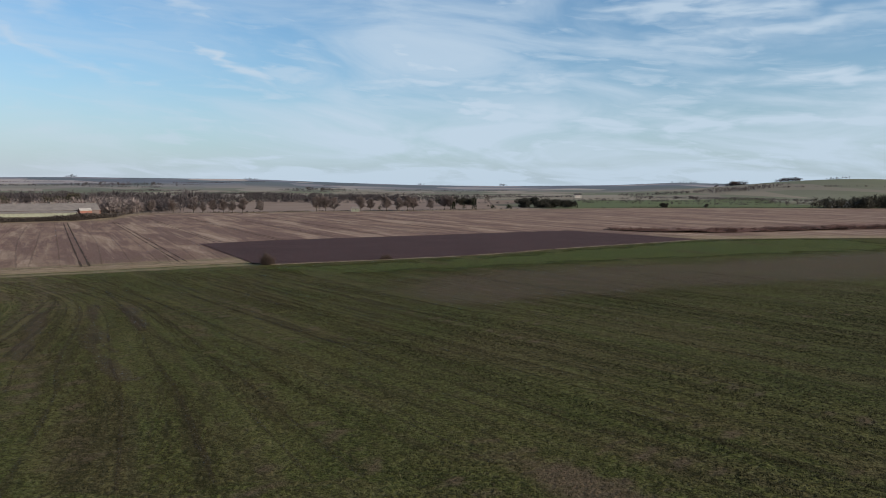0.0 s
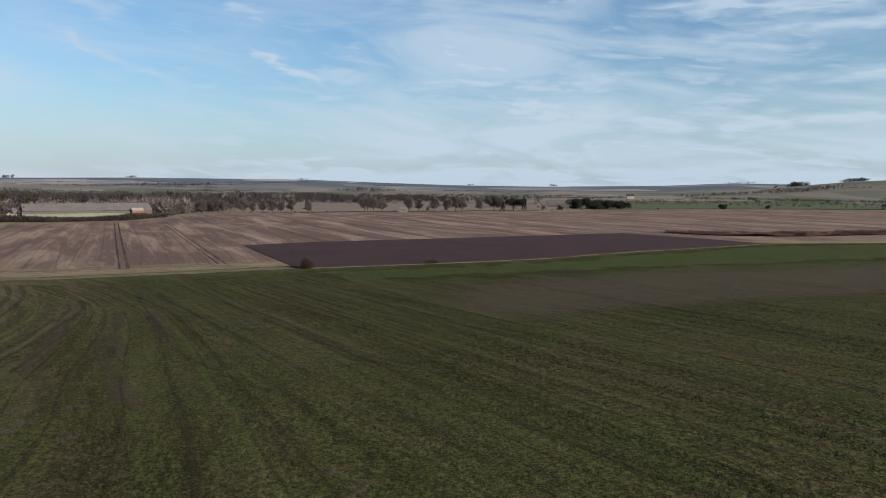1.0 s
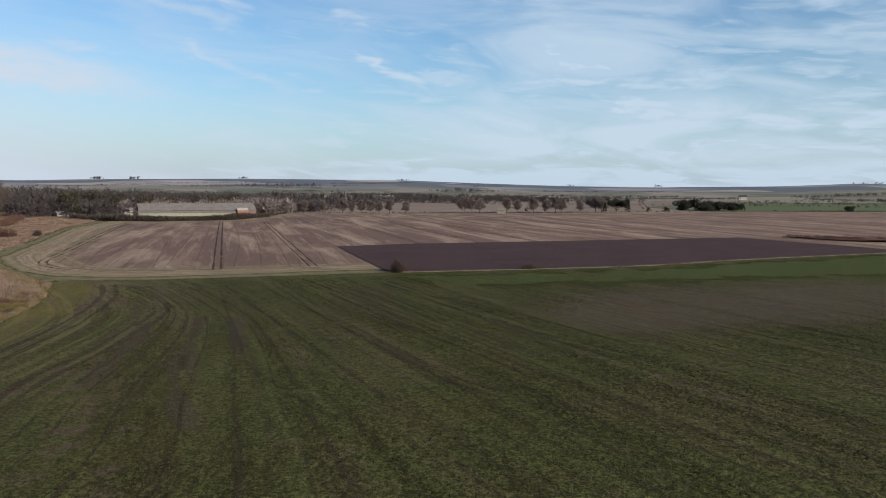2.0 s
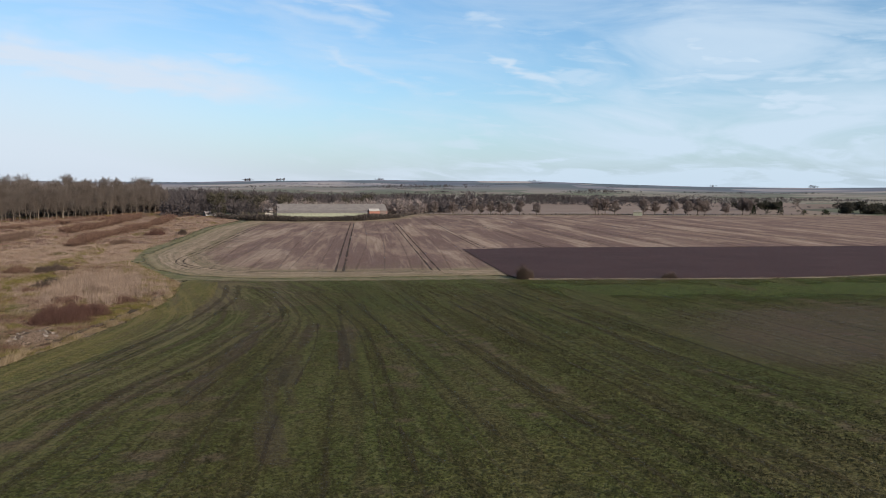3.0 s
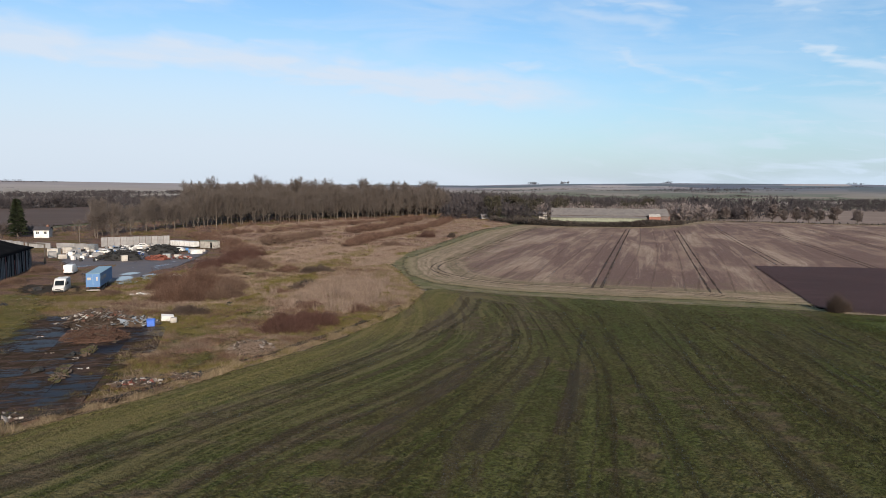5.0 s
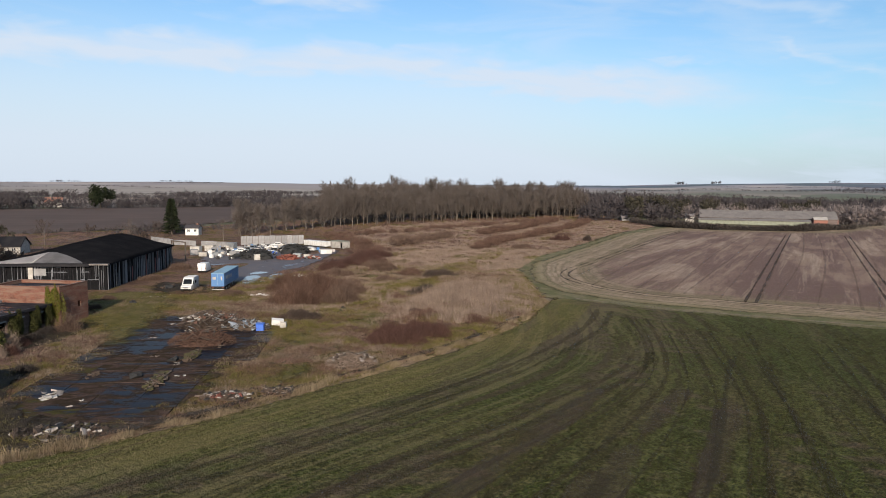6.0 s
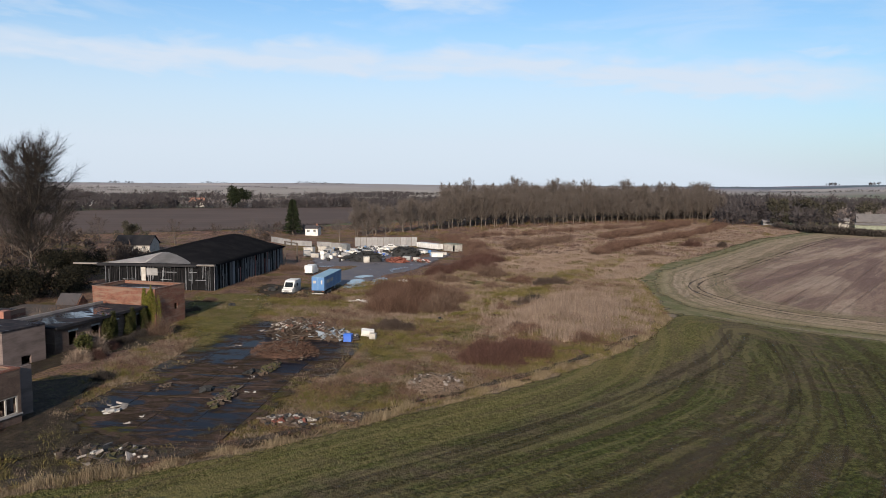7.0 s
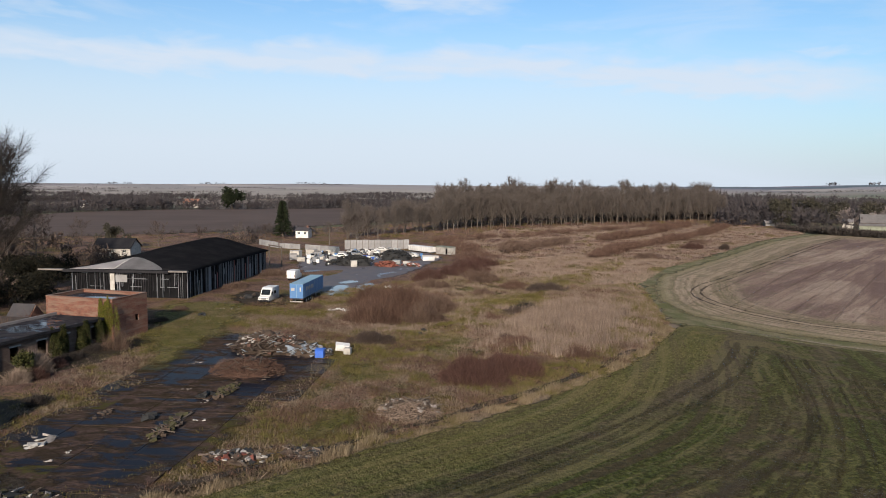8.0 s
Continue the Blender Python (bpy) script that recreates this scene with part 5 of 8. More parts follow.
# tramlines in the stubble, one pair every 24 m
tram = [(-91.5, 176), (-139, 259), (-205, 375)]
lines = []
for i in range(-3, 9):
    o = np.array([0.872, 0.490]) * 24 * i
    if i == -1:
        lines += pair([(-107, 167), (-120, 166), (-136, 171), (-147, 182), (-159, 203), (-213, 293), (-245, 350)], 1.9)
    elif i < -1:
        continue
    elif i < 2:
        lines += pair([tuple(np.array(q) + o) for q in tram], 1.9)
    else:
        lines += pair([tuple(np.array(q) + o) for q in ((-125, 232), (-170, 310), (-232, 418))], 1.9)
lines_of("tramline", lines + pair([(-107, 167), (-90, 176.5), (-70, 186), (-58, 184)], 1.9), 0.65, 0.10, M_TRAM, "dark tramline in pale stubble", step=3)
lines_of("stubble_line", [[(-98 + 5 * i + 2 * math.sin(i * 2.1), 176 + 2.5 * i), (-145 + 5.6 * i, 259 + 2.9 * i), (-207 + 5 * i, 368 + 3 * i)] for i in range(-6, 8)], 0.6, 0.09, M_FAINT, "faint worn line in pale stubble", step=4)
lines_of("worn_verge", [[(64, 345), (88, 318), (112, 291)], [(-46, 182.5), (9, 212), (44, 240.5), (109, 287.5)]], 2.2, 0.26, M_PALETRACK, "pale straw verge beside the ploughed strip")
lines_of("worn_verge", [[(-112, 150.5), (-95, 157), (-75, 168.8), (-53, 182.5)]], 0.9, 0.20, M_PALETRACK, "straw-coloured line along the grass margin")
lines_of("farm_track", pair([(112, 294), (121, 284), (132, 258), (150, 240), (190, 215)], 2.0), 0.9, 0.24, M_TRACK, "dark farm track turning through green crop")

# the old yard
pad_poly = curve_through([(-80, 60), (-86, 57), (-100, 62.5), (-118, 71.5), (-132, 79.5), (-126, 86), (-114, 90.5), (-103, 87.5), (-93, 80.5), (-85, 76), (-80, 70)], 3, True)
sheet("concrete_yard", pad_poly, 1.5, 0.16, M_CONCRETE, "wet broken concrete hardstanding with dark puddles", "yard")
sheet("tarmac_yard", curve_through([(-158, 98), (-166, 96), (-180, 100), (-200, 103), (-222, 106), (-246, 118), (-252, 128), (-248, 146), (-225, 152), (-205, 140), (-188, 128), (-174, 114), (-160, 104)], 4, True), 2.5, 0.16, M_TARMAC,
      "damp grey tarmac storage yard with puddles", "yard")
sheet("muddy_border", curve_through([(-77, 54), (-84, 56), (-86, 60), (-83, 65.4), (-79.5, 71), (-82, 80), (-85, 85), (-81, 86), (-77.6, 76), (-76.6, 66), (-75.8, 60), (-75.5, 56)], 3, True), 1.2, 0.18, M_MUD, "dark trodden soil between the yard and the crop", "soil")
# weedy soil, its dark colour also standing in for the buildings' shade
foot_poly = curve_through([(-80, 44), (-80.5, 56), (-83, 61.5), (-88, 60.5), (-97, 59.5), (-106, 62), (-113, 63), (-121, 67), (-129, 71), (-133, 69), (-118, 52), (-96, 38)], 3, True)
sheet("muddy_border", foot_poly, 1.2, 0.19, M_MUD, "dark weedy soil with painted shade along the derelict buildings", "soil")
for outline in ([(-158, 70), (-160, 83), (-144, 86), (-116, 75), (-108, 70), (-125, 68)],
                [(-100, 86), (-107, 91), (-108, 98), (-101, 100), (-88, 92), (-83, 85), (-83, 81)],
                [(-119, 105), (-124, 113), (-112, 114), (-100, 104), (-104, 100)],
                [(-163, 129), (-169, 138), (-152, 137), (-138, 125), (-143, 121)]):
    sheet("mossy_patch", curve_through(outline, 2, True), 1.2, 0.24, M_MOSS, "yellowish green mossy grass beside the old yard", "grass", 0.07, lumps=0.0)
sheet("muddy_track", curve_through([(-151, 88), (-154, 84.5), (-166, 84), (-172, 88), (-166, 92), (-160, 96), (-153, 94)], 3, True), 1.2, 0.25, M_MUD, "dark muddy ground round the parked vehicles", "soil")
for outline in ([(-162, 100.5), (-164.5, 104), (-162.6, 107), (-160.5, 104)], [(-165.5, 102.6), (-174, 106.4), (-172.6, 109), (-165, 106.2)], [(-165.4, 108), (-172.5, 111), (-174, 114.8), (-168.6, 113.4), (-164.4, 110.4)], [(-176, 107.4), (-180.5, 110), (-178.2, 113), (-175.4, 110.6)]):
    sheet("puddle", curve_through(outline, 1, True), 0.8, 0.22, M_PUDDLE, "shallow puddle lying on grey tarmac", "puddle", spill=1.0)
# the hardstanding was laid in square slabs
hard = thing("slab_floor", pose(-131, 66, 0, 0, 0, YARD), "old concrete slabs, wet, with mossy joints", "paving")
hard["kind"] = "structure"
slab_mesh = bpy.data.meshes.new("slab")
bm = bevelled(boxes((-2.135, 2.135, -2.135, 2.135, -0.14, 0)), 0.02)
bm.to_mesh(slab_mesh), bm.free()
slab_mesh.materials.append(M_SLAB)
into = pose(-131, 66, 0, 0, 0, YARD)
g = np.random.default_rng(77)
for i in range(-14, 3):
    for j in range(-9, 3):
        c = into @ Vector((i * 4.3, j * 4.3, 0))
        if depth_in(pad_poly, np.array([[c.x, c.y]]))[0] > 0.9 and g.random() < 0.93:
            ob = new("slab", slab_mesh)
            ob.parent = hard
            ob.matrix_basis = pose(i * 4.3 + g.normal() * 0.05, j * 4.3 + g.normal() * 0.05, 0.20 + g.random() * 0.012, g.normal() * 0.1, g.normal() * 0.1, g.choice([0, 90, 180, 270]) + g.normal() * 0.3)

# ---------------------------------------------------------------- buildings


def wall_run(length, height, thick, holes=()):
    """A wall along x with openings (x0, x1, z0, z1) that go through it."""
    bm = bmesh.new()
    xs = sorted({0, length, *[v for h in holes for v in h[:2]]})
    for a, b in zip(xs, xs[1:]):
        cuts = sorted((h[2], h[3]) for h in holes if h[0] <= a and h[1] >= b)
        z = 0
        for c, d in cuts:
            if c > z:
                box(bm, a, b, 0, thick, z, c)
            z = d
        if z < height:
            box(bm, a, b, 0, thick, z, height)
    bmesh.ops.remove_doubles(bm, verts=bm.verts, dist=0.0005)
    return bm


def at(x, y, z=0.0, turn=0.0):
    return pose(x, y, z, 0, 0, turn)


def place(ob, m):
    ob.matrix_basis = m
    return ob


def four_walls(owner, w, d, h, material, thick=0.3, holes_front=(), holes_side=(), holes_back=(), holes_end=(), label=""):
    """Walls round a rectangle: front along x at y = 0, side at x = 0, back at y = d, end at x = w; the long walls run through."""
    place(part("wall", wall_run(w, h, thick, holes_front), material, owner, label), at(0, 0))
    place(part("wall", wall_run(w, h, thick, holes_back), material, owner), at(0, d - thick))
    place(part("wall", wall_run(d - 2 * thick, h, thick, holes_side), material, owner), at(thick, thick, 0, 90))
    place(part("wall", wall_run(d - 2 * thick, h, thick, holes_end), material, owner), at(w, thick, 0, 90))


def spot(lx, ly, lz=0.0, turn=0.0):
    """A pose in the works' own directions, from the near corner of the brick block."""
    return pose(-131, 66, 0, 0, 0, YARD) @ at(lx, ly, lz, turn)


def ivy(owner, x0, x1, y, z1, n, seed, name="ivy", material=None, label="green ivy on the wall"):
    """Ivy that has grown into a bulging, ragged mass against a wall."""
    r = np.random.default_rng(seed)
    mid, half = (x0 + x1) / 2, (x1 - x0) / 2
    a, q = r.random(n) * 2 - 1, r.random(n) ** 0.7
    top = z1 * (0.84 + 0.08 * np.sin(a * 4.1 + seed) + 0.06 * np.sin(a * 11 + 2 * seed) + 0.08 * r.random(n))
    swell = 0.75 + 0.25 * np.sin(q * 7 + a * 3 + seed)
    x = mid + a * half * (0.90 + 0.16 * np.sin(q * 6 + seed))
    root = np.stack([x, y - 0.05 - 0.75 * swell * np.sqrt(np.maximum(1 - a * a, 0)) * r.random(n) ** 0.5 * (0.5 + 0.5 * np.sin(q * 3.0)), top * q], -1)
    return part(name, blades(name, root, np.stack([r.normal(size=n), -0.6 + 0.4 * r.normal(size=n), r.normal(size=n) - 0.2], -1), 0.10 + 0.14 * r.random(n), 0.10), material or M_IVY, owner, label)


# the brick block: a roofless-looking cube with a parapet round a wet flat roof
block = thing("brick_block", pose(-130.4, 65.6, 0, 0, 0, 142), "square red brick outbuilding with parapet and wet flat roof", "building")
four_walls(block, 6.8, 11.2, 5.9, M_BRICK, 0.34, holes_front=((4.3, 5.0, 2.3, 3.2),))
part("roof", boxes((0.34, 6.46, 0.34, 10.86, 5.3, 5.5)), M_FELT, block, "wet dark felt roof")
part("coping", boxes((-0.05, 6.85, -0.05, 0.37, 5.902, 6.0), (-0.05, 6.85, 10.83, 11.25, 5.902, 6.0), (-0.05, 0.37, 0.372, 10.828, 5.902, 6.0), (6.43, 6.85, 0.372, 10.828, 5.902, 6.0)), M_BRICK, block, "brick coping")
part("floor", boxes((0.34, 6.46, 0.34, 10.86, -0.1, 0.05)), M_SOIL, block)
ivy(block, 0.0, 0.7, 0.0, 5.2, 500, 3, material=M_YELLOWIVY, label="yellowish ivy on the wall")
ob = ivy(block, -0.1, 2.2, 0.0, 6.4, 4200, 4, material=M_YELLOWIVY, label="yellowish ivy hanging over the wall")
ob.matrix_basis = at(0, 0, 0, 0) @ Matrix(((0, 1, 0, 0), (1, 0, 0, 0), (0, 0, 1, 0), (0, 0, 0, 1)))

# the long low range between the block and the rendered house
low = thing("low_range", pose(-117.1, 54.3, 0, 0, 0, 143), "long low brick range with wet felt roof, broken openings and ivy", "building")
four_walls(low, 16.5, 7.0, 3.4, M_GREYBRICK, 0.3, holes_front=tuple((x, x + w, 0.9, 2.6) for x, w in ((2.2, 1.3), (6.0, 1.5), (9.6, 1.2), (12.2, 1.3), (14.6, 1.1))))
part("roof", boxes((-0.1, 16.5, -0.35, 7.3, 3.404, 3.62)), M_FELT, low, "wet dark felt roof")
part("fascia", boxes((-0.12, 16.5, -0.42, -0.352, 3.30, 3.66)), M_BOARD, low, "dark rotten eaves board")
part("gutter", boxes((-0.12, 16.5, 7.302, 7.62, 3.35, 3.95)), M_CHAFF, low, "pale parapet coping along the back")
part("floor", boxes((0.3, 16.2, 0.3, 6.7, -0.1, 0.05)), M_SOIL, low)
for i, x in enumerate((2.1, 5.9, 9.5, 12.1, 14.5)):
    part("lintel", boxes((x, x + 1.6, -0.03, 0.33, 2.602, 2.8)), M_PANEL, low)
ivy(low, 7.6, 10.6, 0.0, 4.1, 4600, 6), ivy(low, 11.8, 14.3, 0.0, 4.0, 3900, 7), ivy(low, 15.0, 16.5, 0.0, 4.0, 2000, 9)

# rendered house end beside it
house = thing("rendered_block", pose(-111.0, 49.9, 0, 0, 0, 139.5), "weathered grey rendered flat-roofed block with a broken hole", "building")
four_walls(house, 5.6, 7.8, 4.4, M_BLOCK, 0.32, holes_front=((2.3, 3.6, 0.2, 1.2),), holes_side=((2.2, 3.2, 1.0, 2.2),))
part("roof", boxes((-0.06, 5.66, -0.06, 7.86, 4.404, 4.6)), M_FELT, house, "wet dark felt roof")
part("floor", boxes((0.32, 5.28, 0.32, 7.48, -0.1, 0.05)), M_SOIL, house)

# ruined front building with a timber window
ruin = thing("ruined_building", pose(-86.3, 51.3, 0, 0, 0, 139), "ruined brick building with a broken timber-framed window", "building")
four_walls(ruin, 5.8, 7.2, 5.0, M_GREYBRICK, 0.3, holes_front=((0.5, 1.6, 1.1, 2.6), (2.6, 5.5, 1.1, 2.7)), holes_side=((0.4, 2.6, 1.5, 3.1), (4.2, 5.4, 0.0, 2.2)), holes_end=((0.3, 1.0, 1.1, 2.7),))
part("roof", boxes((0.3, 5.5, 0.3, 6.9, 4.4, 4.6)), M_FELT, ruin, "sunken dark roof")
part("coping", boxes((-0.05, 5.85, -0.05, 0.33, 5.002, 5.16), (-0.05, 0.33, 0.332, 7.25, 5.002, 5.12), (5.47, 5.85, 0.332, 4.25, 5.002, 5.13)), M_BRICK, ruin, "broken orange brick coping")
part("floor", boxes((0.3, 5.5, 0.3, 6.9, -0.1, 0.05)), M_SOIL, ruin)
part("wing", boxes((5.802, 8.2, 1.5, 1.8, 0, 4.7), (7.9, 8.2, 1.802, 6.0, 0, 4.3), (5.802, 7.898, 1.802, 6.0, 3.8, 4.0)), M_BLOCK, ruin, "crumbling rendered wing, partly collapsed")
win = part("window_frame", boxes(*[(x, x + 0.13, 0.04, 0.16, 1.1, 2.7) for x in (2.6, 3.2, 4.3, 5.37)], (2.73, 5.37, 0.04, 0.16, 1.1, 1.2), (2.73, 5.37, 0.04, 0.16, 2.6, 2.7)), M_OFFWHITE, ruin, "pale timber window frame, glass gone")
part("sill", boxes((2.5, 5.85, -0.14, 0.32, 0.98, 1.097)), M_PANEL, win)
win = part("window_frame", boxes(*[(x, x + 0.1, 0.06, 0.16, 1.1, 2.6) for x in (0.5, 1.0, 1.5)]), M_OFFWHITE, ruin, "pale timber window frame, glass gone")
part("sill", boxes((0.4, 1.7, -0.12, 0.32, 0.98, 1.097)), M_PANEL, win)

# flat roofs further back
rear = thing("rear_range", spot(-20, 12), "low rear range with brown mossy flat roof and brick upstand", "building")
four_walls(rear, 20, 9, 2.9, M_BRICK, 0.3)
part("roof", boxes((-0.2, 20.2, -0.2, 9.2, 2.904, 3.1)), M_SOIL, rear, "brown mossy flat roof")
part("upstand", boxes((2.0, 12.0, 3.0, 3.3, 3.104, 4.2)), M_BRICK, rear, "red brick upstand")
part("chimney", bevelled(boxes((6.5, 7.8, 2.0, 2.98, 3.104, 4.6)), 0.03), M_ORANGE, rear, "bright orange brick stack")
part("roof", boxes((2.0, 12.0, 3.31, 8.8, 3.8, 4.0)), M_FELT, rear, "dark felt roof")
gable = thing("brick_gable", spot(2, 14), "small brick lean-to with pitched roof", "building")
part("wall", prism([(0, 0), (3, 0), (3, 2.6), (1.5, 4.2), (0, 2.6)], 0, 3.4), M_BRICK, gable)
part("roof", prism([(-0.2, 2.55), (1.5, 4.36), (3.2, 2.55), (3.2, 2.43), (1.5, 4.22), (-0.2, 2.43)], 0.12, 3.55), M_SLATE, gable, "dark pitched roof")


def big_shed():
    """The long charred timber shed: black roof, pale hipped front, boarded sides with gaps."""
    L, W, E, R = 43.5, 23.0, 5.2, 8.8
    s = thing("timber_shed", spot(35, 6.75), "long derelict timber shed with black roof and charred board walls", "shed")
    # near-black sheets behind the boards, painted in place of the unlit inside
    part("unlit_backing", boxes((0.25, L - 0.25, 0.25, 0.31, 0, E), (0.25, L - 0.25, W - 0.31, W - 0.25, 0, E), (0.25, 0.31, 0.312, W - 0.312, 0, E), (L - 0.31, L - 0.25, 0.312, W - 0.312, 0, E)), M_DARK, s)
    r = random.Random(5)
    board = bpy.data.meshes.new("board")
    bm = boxes((-0.19, 0.19, -0.03, 0.03, 0, 1))
    bm.to_mesh(board), bm.free()
    kinds = []
    for mat in (M_BOARD, M_PALEBOARD, M_REDBOARD):
        me = board.copy()
        me.materials.append(mat)
        kinds.append(me)

    def boards(count, start, turn, gap, pale, red=0.0):
        for i in range(count):
            if r.random() < gap:
                continue
            k = r.random()
            ob = new("board", kinds[1 if k < pale else 2 if k < pale + red else 0])
            ob.parent = s
            z0, z1 = (0.0, E - 0.1) if r.random() < 0.6 else (0.0 + 2.6 * (r.random() < 0.4), E - 0.2 - 2.2 * r.random())
            m = pose(*start(i), 0, r.uniform(-1.2, 1.2), turn)
            ob.matrix_basis = m @ Matrix.Translation((0, 0, z0)) @ Matrix.Diagonal((0.62 if r.random() < 0.75 else 1.2, 1, max(z1 - z0, 1.2), 1))

    boards(118, lambda i: (0.4 + i * 0.364, 0.12, 0), 0, 0.2, 0.46, 0.08)
    # the front reads as open: thin posts and broken rails before the near-black sheet
    for i in range(62):
        if r.random() < 0.8:
            y, lo = 0.5 + i * 0.36 + r.uniform(-0.15, 0.15), 0.0 if r.random() < 0.6 else r.uniform(1.5, 3.0)
            part("front_post", boxes((0.06, 0.14, y, y + r.choice((0.07, 0.10, 0.16)), lo, E - 0.1 - 0.9 * (r.random() < 0.3))), M_PALEBOARD if r.random() < 0.45 else M_BOARD, s)
    for i in range(13):
        y, z = r.uniform(0.6, W - 3.0), r.choice((E - 1.5, E - 1.45, E - 0.5, 2.2))
        part("rail", boxes((0.03, 0.058, y, y + r.uniform(0.8, 2.6), z, z + 0.11)), M_PALEBOARD, s)
    for i in range(15):
        part("post", boxes((0.4 + i * 3.04, 0.62 + i * 3.04, -0.02, 0.085, 0, E)), M_PALEBOARD, s)
    part("sign_board", boxes((-0.08, -0.02, 11.6, 13.9, 3.1, 4.5)), M_PANEL, s, "pale grey sheet leaning on the front")
    part("sheet", boxes((-0.08, -0.02, 14.1, 15.0, 1.2, 4.7)), M_OFFWHITE, s, "white panel on the front")
    part("eaves_board", boxes((-0.7, 0.0, 3.2, W + 1.0, E - 0.25, E + 0.28)), M_BLACKROOF, s, "dark boarded eaves along the front")
    part("eaves_board", boxes((-0.7, 0.0, -0.5, 3.19, E, E + 0.28)), M_GREYROOF, s, "grey flat eaves at the corner")
    part("eaves_board", boxes((-0.7, 0.0, W + 1.01, W + 6.0, E, E + 0.28)), M_GREYROOF, s, "grey flat eaves at the corner")
    part("eaves_board", boxes((0.002, L + 0.4, -0.45, 0.2, E, E + 0.2)), M_BLACKROOF, s)
    # roof: one low black pitch, hipped at both ends, with a sheeted cone over the front
    lengths, rise = (0.0, 3.5, 7.0, 14.0, 20.0, 36.0, 41.0, 44.0), (0.02, 0.34, 0.56, 0.80, 0.94, 1.05, 0.98, 0.62)

    def roof_z(x, y):
        q = min(max((y + 0.5) / (W + 1.0), 0), 1)
        return E + 0.22 + (R - E - 0.22) * float(np.interp(x, lengths, rise)) * (1 - abs(2 * q - 1) ** 1.25)

    def pitched(xs, ys, lift=0.0):
        """A piece of the roof's surface, with a thin edge."""
        bm = bmesh.new()
        rows = [[bm.verts.new((x, y, roof_z(x, y) + lift)) for y in ys(x)] for x in xs]
        for a, b in zip(rows, rows[1:]):
            for i in range(len(a) - 1):
                bm.faces.new((a[i], b[i], b[i + 1], a[i + 1]))
        bmesh.ops.solidify(bm, geom=bm.faces, thickness=0.06)
        return bm

    across = [-0.5 + (W + 1.0) * k / 16 for k in range(17)]
    part("roof", pitched((-0.2, 1.8, 3.5, 5.2, 7.0, 10.5, 14.0, 17.0, 20.0, 28.0, 36.0, 38.5, 41.0, 42.5, 44.0), lambda x: across), M_BLACKROOF, s, "black bitumen roof", True)
    for i in range(9):
        x = 7.6 + i * 3.9
        part("roof_batten", pitched((x, x + 0.14), lambda x: across, 0.06), M_BLACKROOF, s)
    # the cone's shaded half, then its lit half, told apart by painted tone
    for y0, y1, mat, lab in ((4.6, 14.0, M_CONESHADE, "corrugated half of the front cone, shade in its grey"), (14.0, 23.4, M_CONELIT, "sheeted half of the front cone, sunlight in its pale colour")):
        outer = y0 if y1 == 14.0 else y1

        def fan(x, outer=outer):
            q = min(max((x + 0.25) / 7.25, 0), 1)
            edge = outer + (14.0 - outer) * q ** 1.5
            return [14.0 + (edge - 14.0) * k / 12 for k in range(13)]
        part("front_cone", pitched((-0.25, 0.6, 1.6, 2.7, 3.8, 4.9, 5.9, 6.6, 7.0), fan, 0.10), mat, s, lab, True)
    return s


big_shed()


def cottage(name, m, w, d, h, ridge, wall, roof, label, windows=2, chimney=True):
    c = thing(name, m, label, "house")
    holes = tuple((w * (i + 0.5) / windows - 0.5, w * (i + 0.5) / windows + 0.5, h * 0.45, h * 0.8) for i in range(windows))
    four_walls(c, w, d, h, wall, 0.3, holes_front=holes, holes_side=((d / 2 - 0.8, d / 2 + 0.2, h * 0.45, h * 0.8),))
    for k in (0.0, w - 0.3):
        bm = prism([(0.0, h), (d, h), (d / 2, ridge)], 0, 0.3)
        place(part("gable", bm, wall, c), at(k + 0.3, 0, 0.002, 90))
    t = 0.18
    bm = prism([(-0.4, h - 0.25), (d / 2, ridge + t), (d + 0.4, h - 0.25), (d + 0.4, h - 0.25 + t), (d / 2, ridge + 2.2 * t), (-0.4, h - 0.25 + t)], -0.35, w + 0.35)
    place(part("roof", bm, roof, c), at(w, 0, 0, 90) @ at(0, 0, 0))
    for a, b, z0, z1 in holes:
        f = part("window", boxes((a, b, 0.12, 0.16, z0, z1)), M_GLASS, c)
        part("frame", boxes((a, b, 0.07, 0.118, z0, z0 + 0.08), (a, b, 0.07, 0.118, z1 - 0.08, z1), ((a + b) / 2 - 0.04, (a + b) / 2 + 0.04, 0.07, 0.118, z0 + 0.08, z1 - 0.08)), M_WHITE, f)
    if chimney:
        part("chimney", bevelled(boxes((w * 0.75, w * 0.75 + 0.8, d / 2 - 0.35, d / 2 + 0.35, ridge - 0.5, ridge + 1.1)), 0.03), M_BRICK, c)
    return c


cottage("bungalow", pose(-259.5, 52, 0, 0, 0, 70), 11, 8, 2.5, 4.8, M_OFFWHITE, M_BLACKROOF, "white-walled bungalow with dark gable roof", 3, False)
cottage("white_house", pose(-317, 122.4, 0, 0, 0, 62), 5.4, 5.0, 3.2, 4.0, M_WHITE, M_SLATE, "small white rendered house with dark roof", 2)
cottage("red_roofed_house", pose(-733, 88, 0, 0, 0, 75), 14, 8, 4.8, 8.4, M_OFFWHITE, M_TILE, "far farmhouse with red tile roof and pale walls", 3)
cottage("farm_cottage", pose(-770, -8, 0, 0, 0, 75), 9, 7, 3.6, 6.6, M_WHITE, M_SLATE, "far white cottage among trees", 2)
cottage("roadside_hut", pose(-83, 628, land(-83, 628), 0, 0, 5), 7, 5, 3.2, 4.4, M_GREENPAINT, M_GREYROOF, "pale green roadside hut by the tree row", 1, False)
